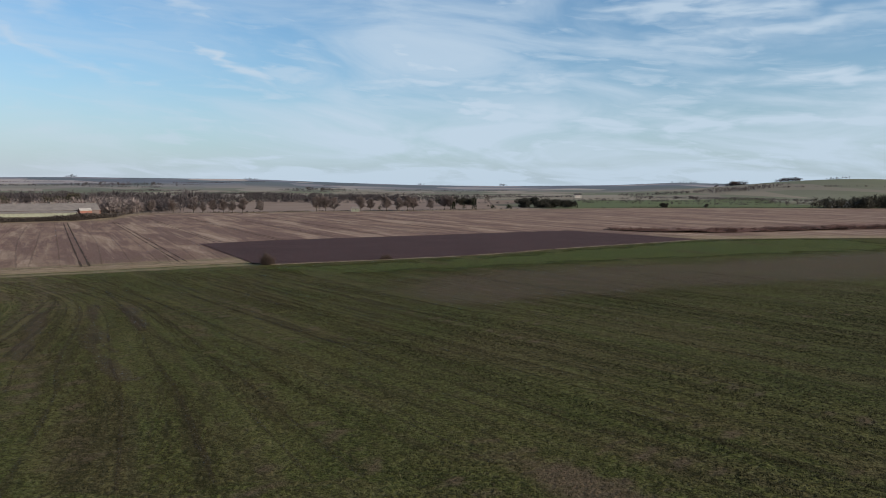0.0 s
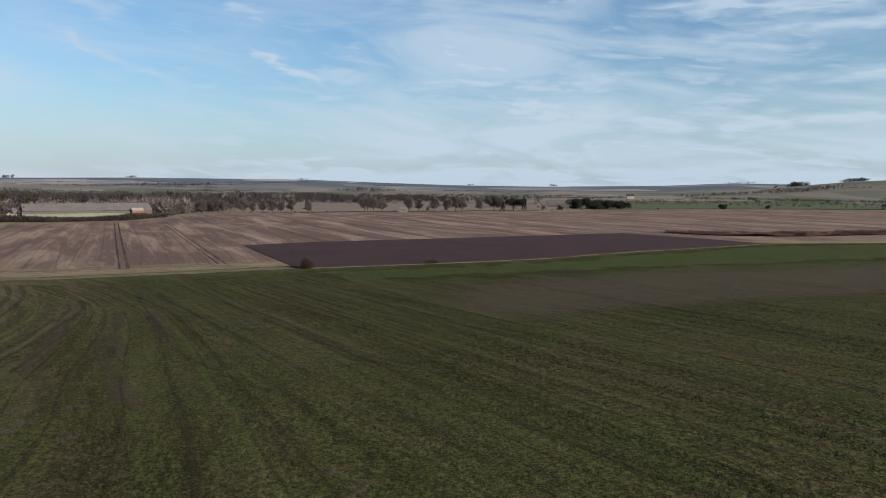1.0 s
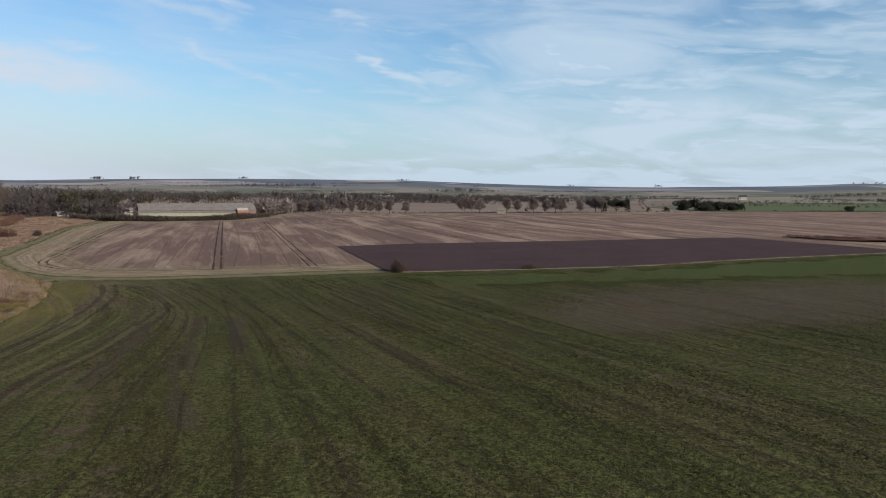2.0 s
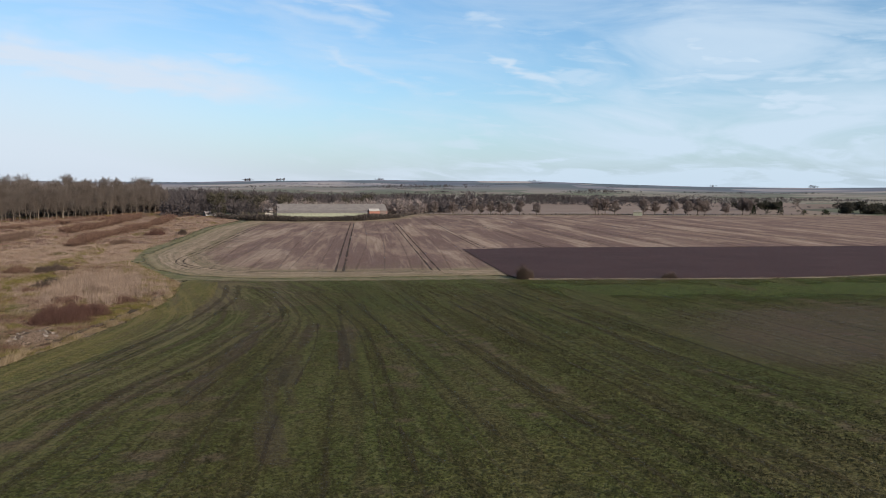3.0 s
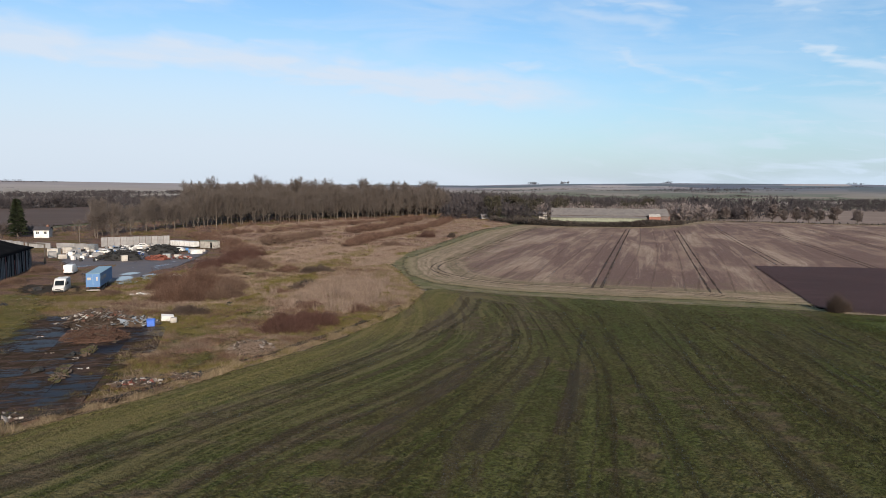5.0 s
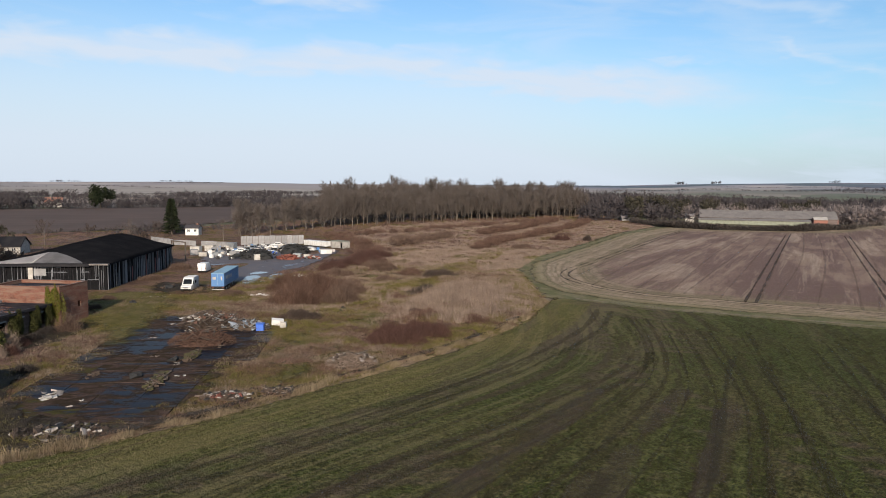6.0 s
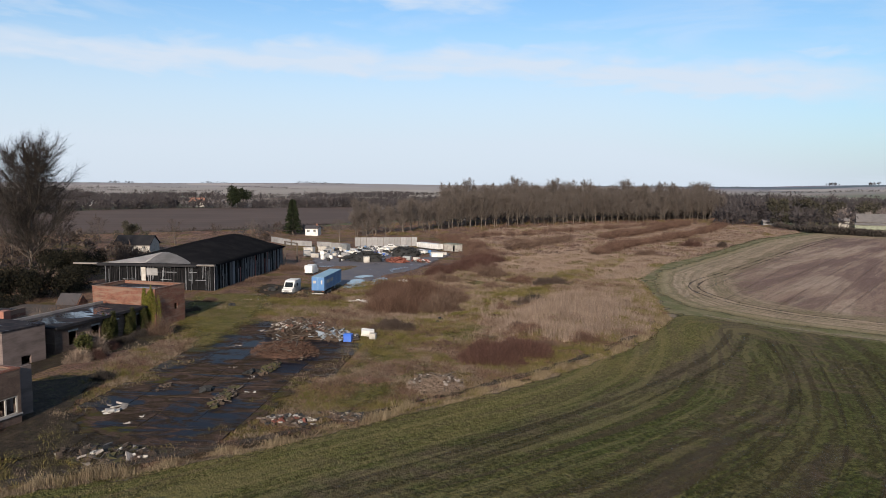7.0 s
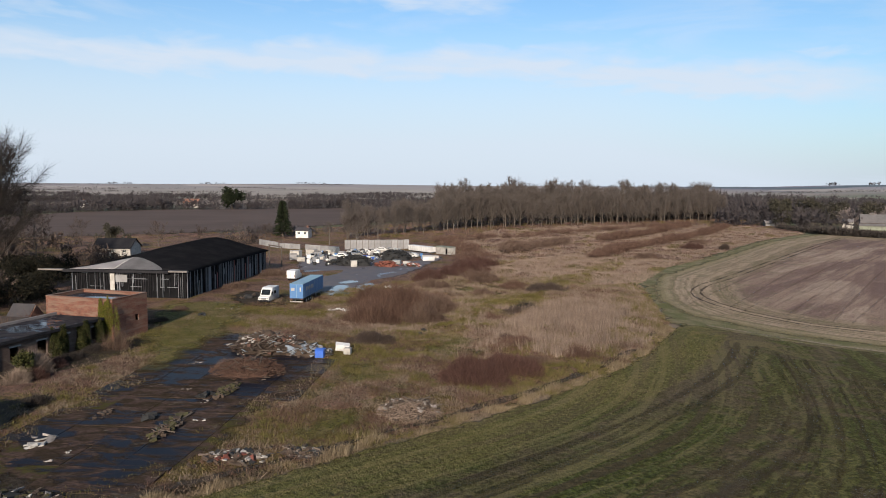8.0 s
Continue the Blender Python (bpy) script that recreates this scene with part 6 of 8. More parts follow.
cottage("wood_lodge", pose(-330, 395, 0, 0, 0, 60), 7, 5, 2.2, 3.3, M_PANEL, M_CHAFF, "pale low building at the wood's end", 2, False)
cottage("far_farmhouse", pose(285, 1500, land(285, 1500), 0, 0, 0), 15, 9, 6, 9, M_OFFWHITE, M_SLATE, "far pale farmhouse in open fields", 3)


def long_barn(name, m, L, W, E, R, wall, roof, label, end=None, lights=0):
    b = thing(name, m, label, "barn")
    part("wall", boxes((0, L, 0, 0.3, 0, E), (0, L, W - 0.3, W, 0, E), (0, 0.3, 0.302, W - 0.302, 0, E)), wall, b)
    place(part("end_wall", prism([(0, 0), (W, 0), (W, E), (W / 2, R), (0, E)], 0, 0.4), end or wall, b), at(L + 0.4, 0, 0, 90))
    place(part("gable", prism([(0.0, E), (W, E), (W / 2, R)], 0, 0.3), wall, b), at(0.3, 0, 0.002, 90))
    bm = prism([(-0.5, E - 0.2), (W / 2, R + 0.1), (W + 0.5, E - 0.2), (W + 0.5, E), (W / 2, R + 0.35), (-0.5, E)], -0.3, L + 0.2)
    place(part("roof", bm, roof, b, "grey sheet roof"), at(L, 0, 0, 90))
    for i in range(lights):
        x = L * (i + 0.5) / lights
        part("roof_vent", bevelled(boxes((x - 1.2, x + 1.2, W / 2 - 0.7, W / 2 + 0.7, R, R + 1.1)), 0.05), roof, b)
    return b


zb = land(-265, 450)
long_barn("poultry_shed", pose(-296, 428, zb, 0, 0, 39.7), 77, 18, 3.9, 8.0, M_BLOCK, M_BARNROOF, "long grey-roofed farm shed with orange end wall", M_ORANGE, 7)
long_barn("poultry_shed", pose(-291, 420.5, zb, 0, 0, 39.7), 62, 5, 2.7, 3.3, M_GREENPAINT, M_BARNROOF, "long low pale green-walled shed in front of a bigger one", M_BLOCK)
long_barn("white_store", pose(-301.5, 421, zb, 0, 0, 39.7), 5, 6, 4.2, 5.4, M_OFFWHITE, M_CHAFF, "small white store at the shed's end")
long_barn("orange_store", pose(-243, 463, zb, 0, 0, 39.7), 7, 6, 3.8, 5.0, M_ORANGE, M_OFFWHITE, "orange rendered store with pale roof beside the shed")
long_barn("far_barn", pose(-470, 1180, land(-470, 1180), 0, 0, 15), 50, 24, 5, 9, M_OFFWHITE, M_GREYROOF, "far pale-roofed barn in the valley")
long_barn("far_barn", pose(-400, 1250, land(-400, 1250), 0, 0, 15), 40, 24, 5, 9, M_OFFWHITE, M_GREYROOF, "far pale-roofed barn in the valley")
long_barn("far_barn", pose(470, 838, land(470, 838), 0, 0, -10), 46, 16, 4, 7, M_OFFWHITE, M_GREYROOF, "pale-roofed farm barn beyond the dark wood")

# ---------------------------------------------------------------- vehicles


def wheel(owner, x, y, r=0.36, w=0.24):
    n = 18
    bm = bmesh.new()
    bmesh.ops.create_cone(bm, cap_ends=True, segments=n, radius1=r, radius2=r, depth=w, matrix=pose(0, 0, 0, 90, 0, 0))
    ob = part("wheel", bevelled(bm, 0.03), M_RUBBER, owner, "black tyre")
    ob.matrix_basis = at(x, y, r)
    bm = bmesh.new()
    bmesh.ops.create_cone(bm, cap_ends=True, segments=12, radius1=r * 0.55, radius2=r * 0.5, depth=w + 0.03, matrix=pose(0, 0, 0, 90, 0, 0))
    part("rim", bm, M_STEEL, ob)


def panel_van(name, m, label, L=5.9, W=2.0, H=2.65, cab=True):
    """A panel van that faces -x."""
    v = thing(name, m, label, "van")
    prof = [(0.0, 0.45), (0.0, 0.95), (0.12, 1.12), (0.95, 1.32), (1.75, H - 0.25), (2.1, H - 0.05), (2.6, H), (L - 0.1, H - 0.02), (L, H - 0.25), (L, 0.45), (L - 0.6, 0.32), (0.3, 0.32)]
    if not cab:
        prof = [(0.0, 0.45), (0.0, H - 0.2), (0.12, H), (L - 1.7, H), (L - 1.5, H - 0.1), (L - 0.85, 1.35), (L - 0.1, 1.1), (L, 0.9), (L, 0.45), (L - 0.4, 0.32), (0.3, 0.32)]
    bm = prism(prof, -W / 2, W / 2)
    part("body", bevelled(bm, 0.06, 2), M_WHITE, v, "white painted body", True)
    for x in (0.95, L - 1.15):
        for y in (-W / 2 + 0.13, W / 2 - 0.13):
            wheel(v, x, y)
    if cab:
        # glass panes stand a little proud of the body
        def pane(pts, label):
            bm = bmesh.new()
            bm.faces.new([bm.verts.new(p) for p in pts])
            bmesh.ops.solidify(bm, geom=bm.faces, thickness=0.02)
            part("window", bm, M_GLASS, v, label)
        nx, nz = -0.03, 0.03
        pane([(1.02 + nx, -W / 2 + 0.16, 1.40 + nz), (1.02 + nx, W / 2 - 0.16, 1.40 + nz), (1.66 + nx, W / 2 - 0.22, H - 0.36 + nz), (1.66 + nx, -W / 2 + 0.22, H - 0.36 + nz)], "dark windscreen")
        for s in (-1, 1):
            y = s * (W / 2 + 0.012)
            pane([(1.25, y, 1.40), (2.15, y, 1.40), (2.15, y, 2.0), (1.62, y, 2.0)], "dark side window")
            pane([(2.7, y, 1.40), (3.7, y, 1.40), (3.7, y, 2.0), (2.7, y, 2.0)], "dark side window")
            part("mirror", bevelled(boxes((1.15, 1.3, s * (W / 2 + 0.16) - 0.1, s * (W / 2 + 0.16) + 0.1, 1.45, 1.8)), 0.03), M_RUBBER, v)
            part("headlight", bevelled(boxes((-0.02, 0.1, s * 0.72 - 0.16, s * 0.72 + 0.16, 0.78, 1.02)), 0.02), M_STEEL, v)
        part("grille", bevelled(boxes((-0.025, 0.05, -0.5, 0.5, 0.72, 0.95)), 0.015), M_RUBBER, v)
        part("bumper", bevelled(boxes((-0.09, 0.15, -W / 2 + 0.03, W / 2 - 0.03, 0.40, 0.64)), 0.04), M_RUBBER, v)
        part("roof_bar", boxes((2.9, 2.96, -W / 2 + 0.1, W / 2 - 0.1, H + 0.02, H + 0.06), (4.6, 4.66, -W / 2 + 0.1, W / 2 - 0.1, H + 0.02, H + 0.06)), M_STEEL, v)
    else:
        part("door_seam", boxes((-0.012, 0.01, -0.015, 0.015, 0.55, H - 0.35)), M_RUBBER, v)
        part("bumper", bevelled(boxes((-0.1, 0.12, -W / 2 + 0.05, W / 2 - 0.05, 0.36, 0.52)), 0.03), M_RUBBER, v)
        for s in (-1, 1):
            part("tail_light", bevelled(boxes((-0.03, 0.05, s * 0.9 - 0.06, s * 0.9 + 0.06, 0.9, 1.3)), 0.01), M_RED, v)
    return v


panel_van("panel_van", pose(-155.0, 88.6, 0.2, 0, 0, 151), "white high-roof panel van parked on rough grass", 5.3)
panel_van("panel_van", pose(-184.0, 98.3, 0.2, 0, 0, YARD - 2), "white closed van parked beside tarmac, rear doors shut", 4.9, 1.9, 2.25, False)


def trailer(m):
    t = thing("curtain_trailer", m, "blue curtain-sided lorry trailer with pale faded roof", "trailer")
    L, W, H = 13.2, 2.5, 3.7
    part("body", bevelled(boxes((0, L, -W / 2, W / 2, 1.12, H - 0.04)), 0.03), M_BLUE, t, "blue curtain sides")
    part("roof", bevelled(boxes((-0.04, L + 0.04, -W / 2 - 0.03, W / 2 + 0.03, H - 0.036, H + 0.06)), 0.02), M_PALEBLUE, t, "pale faded roof sheet")
    part("chassis", boxes((0.2, L - 0.3, -0.55, -0.40, 0.75, 1.117), (0.2, L - 0.3, 0.40, 0.55, 0.75, 1.117), (0.0, 0.12, -W / 2, W / 2, 0.85, 1.117)), M_RUBBER, t)
    part("bumper", bevelled(boxes((-0.06, 0.06, -W / 2 + 0.05, W / 2 - 0.05, 0.42, 0.62)), 0.02), M_OFFWHITE, t, "dirty white rear bar")
    for s in (-1, 1):
        for i in range(12):
            part("curtain_strap", boxes((0.6 + i * 1.08, 0.66 + i * 1.08, s * (W / 2 + 0.012) - 0.01, s * (W / 2 + 0.012) + 0.01, 1.15, H - 0.1)), M_PALEBLUE, t)
        for x in (2.2, 3.5, 4.8):
            wheel(t, x, s * 1.02, 0.50, 0.34)
        part("landing_leg", boxes((10.2, 10.35, s * 0.6 - 0.07, s * 0.6 + 0.07, 0.0, 0.75)), M_STEEL, t)
        part("lettering", boxes(*[(1.6 + i * 1.0, 2.3 + i * 1.0, s * (W / 2 + 0.026) - 0.012, s * (W / 2 + 0.026) + 0.012, 2.3, 3.0) for i in range(5)]), M_OFFWHITE, t, "row of worn white bars")
        part("tail_light", boxes((-0.03, 0.0, s * 0.95 - 0.18, s * 0.95 + 0.18, 0.9, 1.05)), M_RED, t)
    part("door_seam", boxes((-0.025, -0.002, -0.03, 0.03, 1.2, H - 0.1)), M_PALEBLUE, t)
    part("badge", boxes((-0.03, -0.004, 0.35, 1.0, 2.5, 3.0)), M_OFFWHITE, t, "pale worn square mark")
    part("badge", boxes((-0.03, -0.004, -0.85, -0.6, 2.35, 3.1)), M_OFFWHITE, t, "pale worn upright mark")
    return t


trailer(pose(-151.8, 94.0, 0.2, 0, 0, 152.5))


def small_car(m, material, label):
    c = thing("parked_car", m, label, "car", "cars in the storage yard")
    part("body", bevelled(prism([(0, 0.35), (0, 0.75), (0.9, 0.92), (1.5, 1.4), (3.0, 1.45), (3.7, 0.98), (4.1, 0.9), (4.1, 0.35)], -0.82, 0.82), 0.06, 2), material, c, smooth=True)
    for s in (-1, 1):
        part("side_window", boxes((1.35, 3.2, s * 0.83 - 0.01, s * 0.83 + 0.01, 0.98, 1.28)), M_GLASS, c)
        for x in (0.75, 3.3):
            wheel(c, x, s * 0.74, 0.31, 0.2)
    bm = bmesh.new()
    bm.faces.new([bm.verts.new(p) for p in ((0.9, -0.7, 0.97), (0.9, 0.7, 0.97), (1.44, 0.6, 1.39), (1.44, -0.6, 1.39))])
    bmesh.ops.solidify(bm, geom=bm.faces, thickness=0.03)
    part("windscreen", bm, M_GLASS, c)
    return c


rr = random.Random(3)
for x, y, t, mat, lab in ((-231, 119, 60, M_WHITE, "white car"), (-228, 123, 64, M_OFFWHITE, "dirty white car"), (-236, 126, 150, M_STEEL, "silver car"), (-238, 131, 66, M_WHITE, "white car"), (-234, 136, 58, M_OFFWHITE, "pale car"),
                          (-240, 139, 70, M_STEEL, "silver car"), (-214, 113, 62, M_RUBBER, "black car"), (-230, 112, 155, M_OFFWHITE, "pale car"), (-226, 140, 40, M_WHITE, "white car"), (-247, 136, 75, M_WHITE, "white car")):
    small_car(pose(x, y, 0.2, 0, 0, t), mat, lab + " standing among scrap in the storage yard")

# ---------------------------------------------------------------- the storage yard
wall_line = thing("panel_wall", pose(-256.8, 128.5, 0, 0, 0, math.degrees(math.atan2(20.5, 4.2))), "wall of tall pale concrete panels between posts", "wall")
panel = bevelled(boxes((0.08, 1.93, -0.06, 0.06, 0.2, 3.4)), 0.02)
pm = bpy.data.meshes.new("panel")
panel.to_mesh(pm), panel.free()
pm.materials.append(M_PANEL)
for i in range(11):
    ob = new("panel", pm)
    ob.parent = wall_line
    ob.matrix_basis = at(i * 2.0, 0, 0.05 * math.sin(i * 2.7), rr.uniform(-0.6, 0.6))
    part("post", boxes((i * 2.0 - 0.07, i * 2.0 + 0.07, -0.1, 0.1, 0, 3.6)), M_BLOCK, wall_line)
for a, b, h, lab in (((-287, 104), (-269, 108.6), 2.1, "pale concrete wall behind the yard"), ((-269, 108.6), (-261, 116), 1.9, "weathered concrete yard wall"), ((-261, 116), (-250, 124), 1.9, "weathered concrete yard wall")):
    a, b = Vector((*a, 0)), Vector((*b, 0))
    w = thing("yard_wall", Matrix.Translation(a) @ pose(0, 0, 0, 0, 0, math.degrees(math.atan2(b.y - a.y, b.x - a.x))), lab, "wall")
    n = max(int((b - a).length / 2.2), 1)
    for i in range(n):
        part("panel", bevelled(boxes((i * 2.2 + 0.03, i * 2.2 + 2.17, -0.09, 0.09, 0, h + 0.08 * math.sin(i * 3.3))), 0.02), M_PANEL, w)
gantry = thing("goalpost_gantry", pose(-213.3, 100.8, 0, 0, 0, 197), "open timber goalpost gantry at the shed's end", "gantry")
part("post", bevelled(boxes((-0.15, 0.15, -0.15, 0.15, 0, 5.2)), 0.02), M_BARK, gantry), part("post", bevelled(boxes((7.3, 7.6, -0.15, 0.15, 0, 5.2)), 0.02), M_BARK, gantry)
part("beam", bevelled(boxes((-0.3, 7.9, -0.12, 0.12, 5.202, 5.5)), 0.02), M_BARK, gantry)


def crate(name, m, w, d, h, material, label, lid=True, category="container"):
    c = thing(name, m, label, category)
    part("body", bevelled(boxes((-w / 2, w / 2, -d / 2, d / 2, 0, h)), 0.03), material, c)
    if lid:
        part("lid", bevelled(boxes((-w / 2 - 0.05, w / 2 + 0.05, -d / 2 - 0.05, d / 2 + 0.05, h + 0.002, h + 0.12)), 0.03), material, c)
    return c


box_body = thing("lorry_box", pose(-246, 148.6, 0.2, 0, 0, 18), "long white lorry box body standing on the ground", "container")
part("body", bevelled(boxes((0, 11.5, -1.2, 1.2, 0.3, 2.0)), 0.05), M_WHITE, box_body)
part("skid", boxes((0.4, 11.1, -0.9, -0.7, 0, 0.298), (0.4, 11.1, 0.7, 0.9, 0, 0.298)), M_RUBBER, box_body)
for x in np.arange(1, 11, 1.2):
    part("rib", boxes((x, x + 0.06, -1.23, -1.202, 0.4, 1.9)), M_OFFWHITE, box_body)
site = thing("site_cabin", pose(-233, 153.5, 0.2, 0, 0, 22), "low pale site cabin with a painted dark doorway", "cabin")
part("body", bevelled(boxes((0, 6.0, -1.4, 1.4, 0.1, 2.4)), 0.04), M_OFFWHITE, site)
part("roof", bevelled(boxes((-0.2, 6.2, -1.6, 1.6, 2.402, 2.55)), 0.03), M_GREENPAINT, site, "pale grey-green roof")
# no opening here: a thin near-black panel stands for the doorway's shade
part("door", boxes((4.4, 5.2, -1.42, -1.402, 0.15, 2.1)), M_DARK, site, "near-black panel painted as an unlit doorway")
for i, (x, y, w, d, h, mat, lab) in enumerate(((-224, 108, 2.4, 1.2, 1.1, M_OFFWHITE, "white plastic tank on a pallet"), (-226.5, 110.5, 1.2, 1.2, 1.5, M_WHITE, "white plastic tank"), (-222, 111.5, 1.6, 1.0, 1.2, M_STEEL, "grey steel bin"),
                                               (-233, 108, 3.0, 2.0, 2.2, M_OFFWHITE, "dirty white storage box"), (-229, 106.5, 2.0, 2.0, 1.6, M_PANEL, "stack of grey boards"), (-240, 114, 3.0, 2.0, 1.8, M_OFFWHITE, "pale storage box"),
                                               (-218, 109, 1.0, 1.0, 1.1, M_WHITE, "white plastic tank"), (-206.5, 118.7, 1.6, 1.0, 1.5, M_OFFWHITE, "white steel rack"), (-209, 131.5, 2.2, 1.0, 1.0, M_STEEL, "grey scrap bin"), (-205, 133, 1.6, 1.2, 1.0, M_OFFWHITE, "pale scrap box"),
                                               (-215, 143, 3.4, 1.6, 1.0, M_WHITE, "white flat tank"), (-221, 146, 5.0, 0.8, 0.7, M_OFFWHITE, "long white trough"), (-244, 122, 2.5, 2.0, 2.0, M_STEEL, "steel storage box"))):
    crate("storage_box", pose(x, y, 0.2, 0, 0, 60 + 25 * math.sin(i * 2)), w, d, h, mat, lab + " in the storage yard")


g = np.random.default_rng(55)
kinds = ((M_OFFWHITE, 2.2, 1.4, 1.3, "dirty white plastic tank"), (M_WHITE, 1.4, 1.2, 1.3, "white plastic drum crate"), (M_BLUE, 1.2, 1.0, 1.2, "blue plastic crate"), (M_PALEBOARD, 1.4, 1.1, 1.2, "grey weathered crate"), (M_STEEL, 1.8, 1.2, 1.0, "grey steel stillage"), (M_RUBBER, 2.0, 1.4, 1.0, "black covered pallet"), (M_PANEL, 3.2, 1.6, 1.7, "pale grey box body"), (M_PANEL, 1.6, 1.2, 0.8, "stack of grey boards"), (M_RUBBER, 1.4, 1.2, 1.4, "dark oil tank"))
for i, (x, y) in enumerate(scatter([(-208, 110), (-222, 107), (-246, 116), (-254, 124), (-249, 143), (-232, 149), (-216, 142), (-224, 128), (-216, 119)], 190, 56, 0.6)):
    mat, w, d, h, lab = kinds[int(g.integers(0, len(kinds)))]
    s = 0.28 + 0.5 * g.random() ** 1.5
    crate("storage_box", pose(x, y, 0.2, 0, 0, 60 + 30 * g.normal()), w * s, d * s, h * s, mat, lab + " among stored goods in the yard", bool(g.random() < 0.4))


def tyre_heap(m, w, d, h, n, label, seed):
    r = random.Random(seed)
    t = thing("tyre_heap", m, label, "tyres")
    bm = bmesh.new()
    bmesh.ops.create_icosphere(bm, subdivisions=3, radius=1)
    for v in bm.verts:
        k = 0.78 + 0.2 * noise.noise(v.co * 2.3 + Vector((seed, 0, 0)))
        v.co = Vector((v.co.x * w / 2 * k, v.co.y * d / 2 * k, max(v.co.z, 0) * h * k))
    part("core", bm, M_RUBBER, t)
    ring = bmesh.new()
    pts = []
    for i in range(10):
        a = 2 * math.pi * i / 10
        pts.append([ring.verts.new(((0.29 + 0.1 * math.cos(b)) * math.cos(a), (0.29 + 0.1 * math.cos(b)) * math.sin(a), 0.1 * math.sin(b))) for b in (0.6, 2.2, 4.0, 5.5)])
    for i in range(10):
        for j in range(4):
            ring.faces.new((pts[i][j], pts[(i + 1) % 10][j], pts[(i + 1) % 10][(j + 1) % 4], pts[i][(j + 1) % 4]))
    me = bpy.data.meshes.new("tyre")
    ring.to_mesh(me), ring.free()
    me.materials.append(M_RUBBER)
    for i in range(n):
        a, q = r.random() * 6.283, math.sqrt(r.random())
        ob = new("tyre", me)
        ob.parent = t
        ob.matrix_basis = pose(math.cos(a) * q * w * 0.46, math.sin(a) * q * d * 0.46, 0.1 + h * 0.86 * math.sqrt(max(1.0 - q * q, 0)), r.uniform(-35, 35), r.uniform(-35, 35), r.uniform(0, 90)) @ Matrix.Scale(r.uniform(0.9, 1.3), 4)


tyre_heap(pose(-210, 119.5, 0.2, 0, 0, 62), 13, 6, 3.0, 110, "heap of old black tyres on tarmac", 2)
tyre_heap(pose(-220, 134.5, 0.2, 0, 0, 62), 11, 6, 3.2, 90, "heap of old black tyres beside red scrap", 4)


def junk(name, m, w, d, h, kinds, n, label, seed, core=M_SOIL, big=1.0, category="rubble heap", twig=None):
    """A tipped heap: an uneven mound with separate pieces lying on it. kinds: name, material, sizes."""
    r = random.Random(seed)
    t = thing(name, m, label, category)
    if core:
        bm = bmesh.new()
        bmesh.ops.create_icosphere(bm, subdivisions=4, radius=1)
        for v in bm.verts:
            k = 0.74 + 0.30 * noise.noise(v.co * 1.9 + Vector((seed * 3.1, 0, 0))) + 0.10 * noise.noise(v.co * 6 + Vector((seed, 4, 0)))
            v.co = Vector((v.co.x * w / 2 * k, v.co.y * d / 2 * k, max(v.co.z, -0.02) * h * k * (0.7 + 0.5 * noise.noise(v.co * 3 + Vector((0, seed, 0))))))
        part("mound", bm, core, t, smooth=True)
    meshes = {}
    for nm, mat, (sx, sy, sz) in kinds:
        bm = boxes((-sx / 2, sx / 2, -sy / 2, sy / 2, -sz / 2, sz / 2))
        bmesh.ops.subdivide_edges(bm, edges=bm.edges, cuts=1)
        for v in bm.verts:
            v.co += Vector((noise.noise(v.co * 5 + Vector((seed, 0, 0))) * sx * 0.10, noise.noise(v.co * 5 + Vector((0, seed, 0))) * sy * 0.14, noise.noise(v.co * 4) * sz * 0.25))
        me = bpy.data.meshes.new(nm)
        bm.to_mesh(me), bm.free()
        me.materials.append(mat)
        meshes[nm] = meshes.get(nm, []) + [me]
    names = [(nm, me) for nm, ms in meshes.items() for me in ms]
    for i in range(n):
        a, q = r.random() * 6.283, math.sqrt(r.random())
        nm, me = r.choice(names)
        ob = new(nm, me)
        ob.parent = t
        zz = (h * 0.62 * math.sqrt(max(1 - q * q, 0)) if core else 0.0) + 0.08
        ob.matrix_basis = pose(math.cos(a) * q * w * 0.47, math.sin(a) * q * d * 0.47, zz, r.uniform(-28, 28), r.uniform(-28, 28), r.uniform(0, 180)) @ Matrix.Scale(r.uniform(0.6, 1.35) * big, 4)
    if twig:
        k = int(w * d * 110)
        g = np.random.default_rng(seed)
        a, q = g.random(k) * 6.283, np.sqrt(g.random(k))
        root = np.stack([np.cos(a) * q * w / 2, np.sin(a) * q * d / 2, h * 0.60 * np.sqrt(1 - q * q) * (0.7 + 0.3 * g.random(k))], -1)
        part("brushwood", blades("brushwood", root, np.stack([g.normal(size=k), g.normal(size=k), 0.35 + 0.4 * g.normal(size=k)], -1), 0.25 + 0.45 * g.random(k), 0.045), twig, t)
    return t


WASTE = (("plank", M_WOODWASTE, (1.3, 0.12, 0.05)), ("plank", M_WOODWASTE, (0.8, 0.2, 0.06)), ("slab", M_STONEWASTE, (0.6, 0.4, 0.15)), ("block", M_SOIL, (0.4, 0.3, 0.28)), ("plank", M_BARK, (1.6, 0.12, 0.08)), ("block", M_SOIL, (0.6, 0.4, 0.28)), ("block", M_BRICK, (0.3, 0.2, 0.2)), ("sheet", M_SHEETWASTE, (0.7, 0.5, 0.05)), ("plank", M_BARK, (1.2, 0.1, 0.08)))
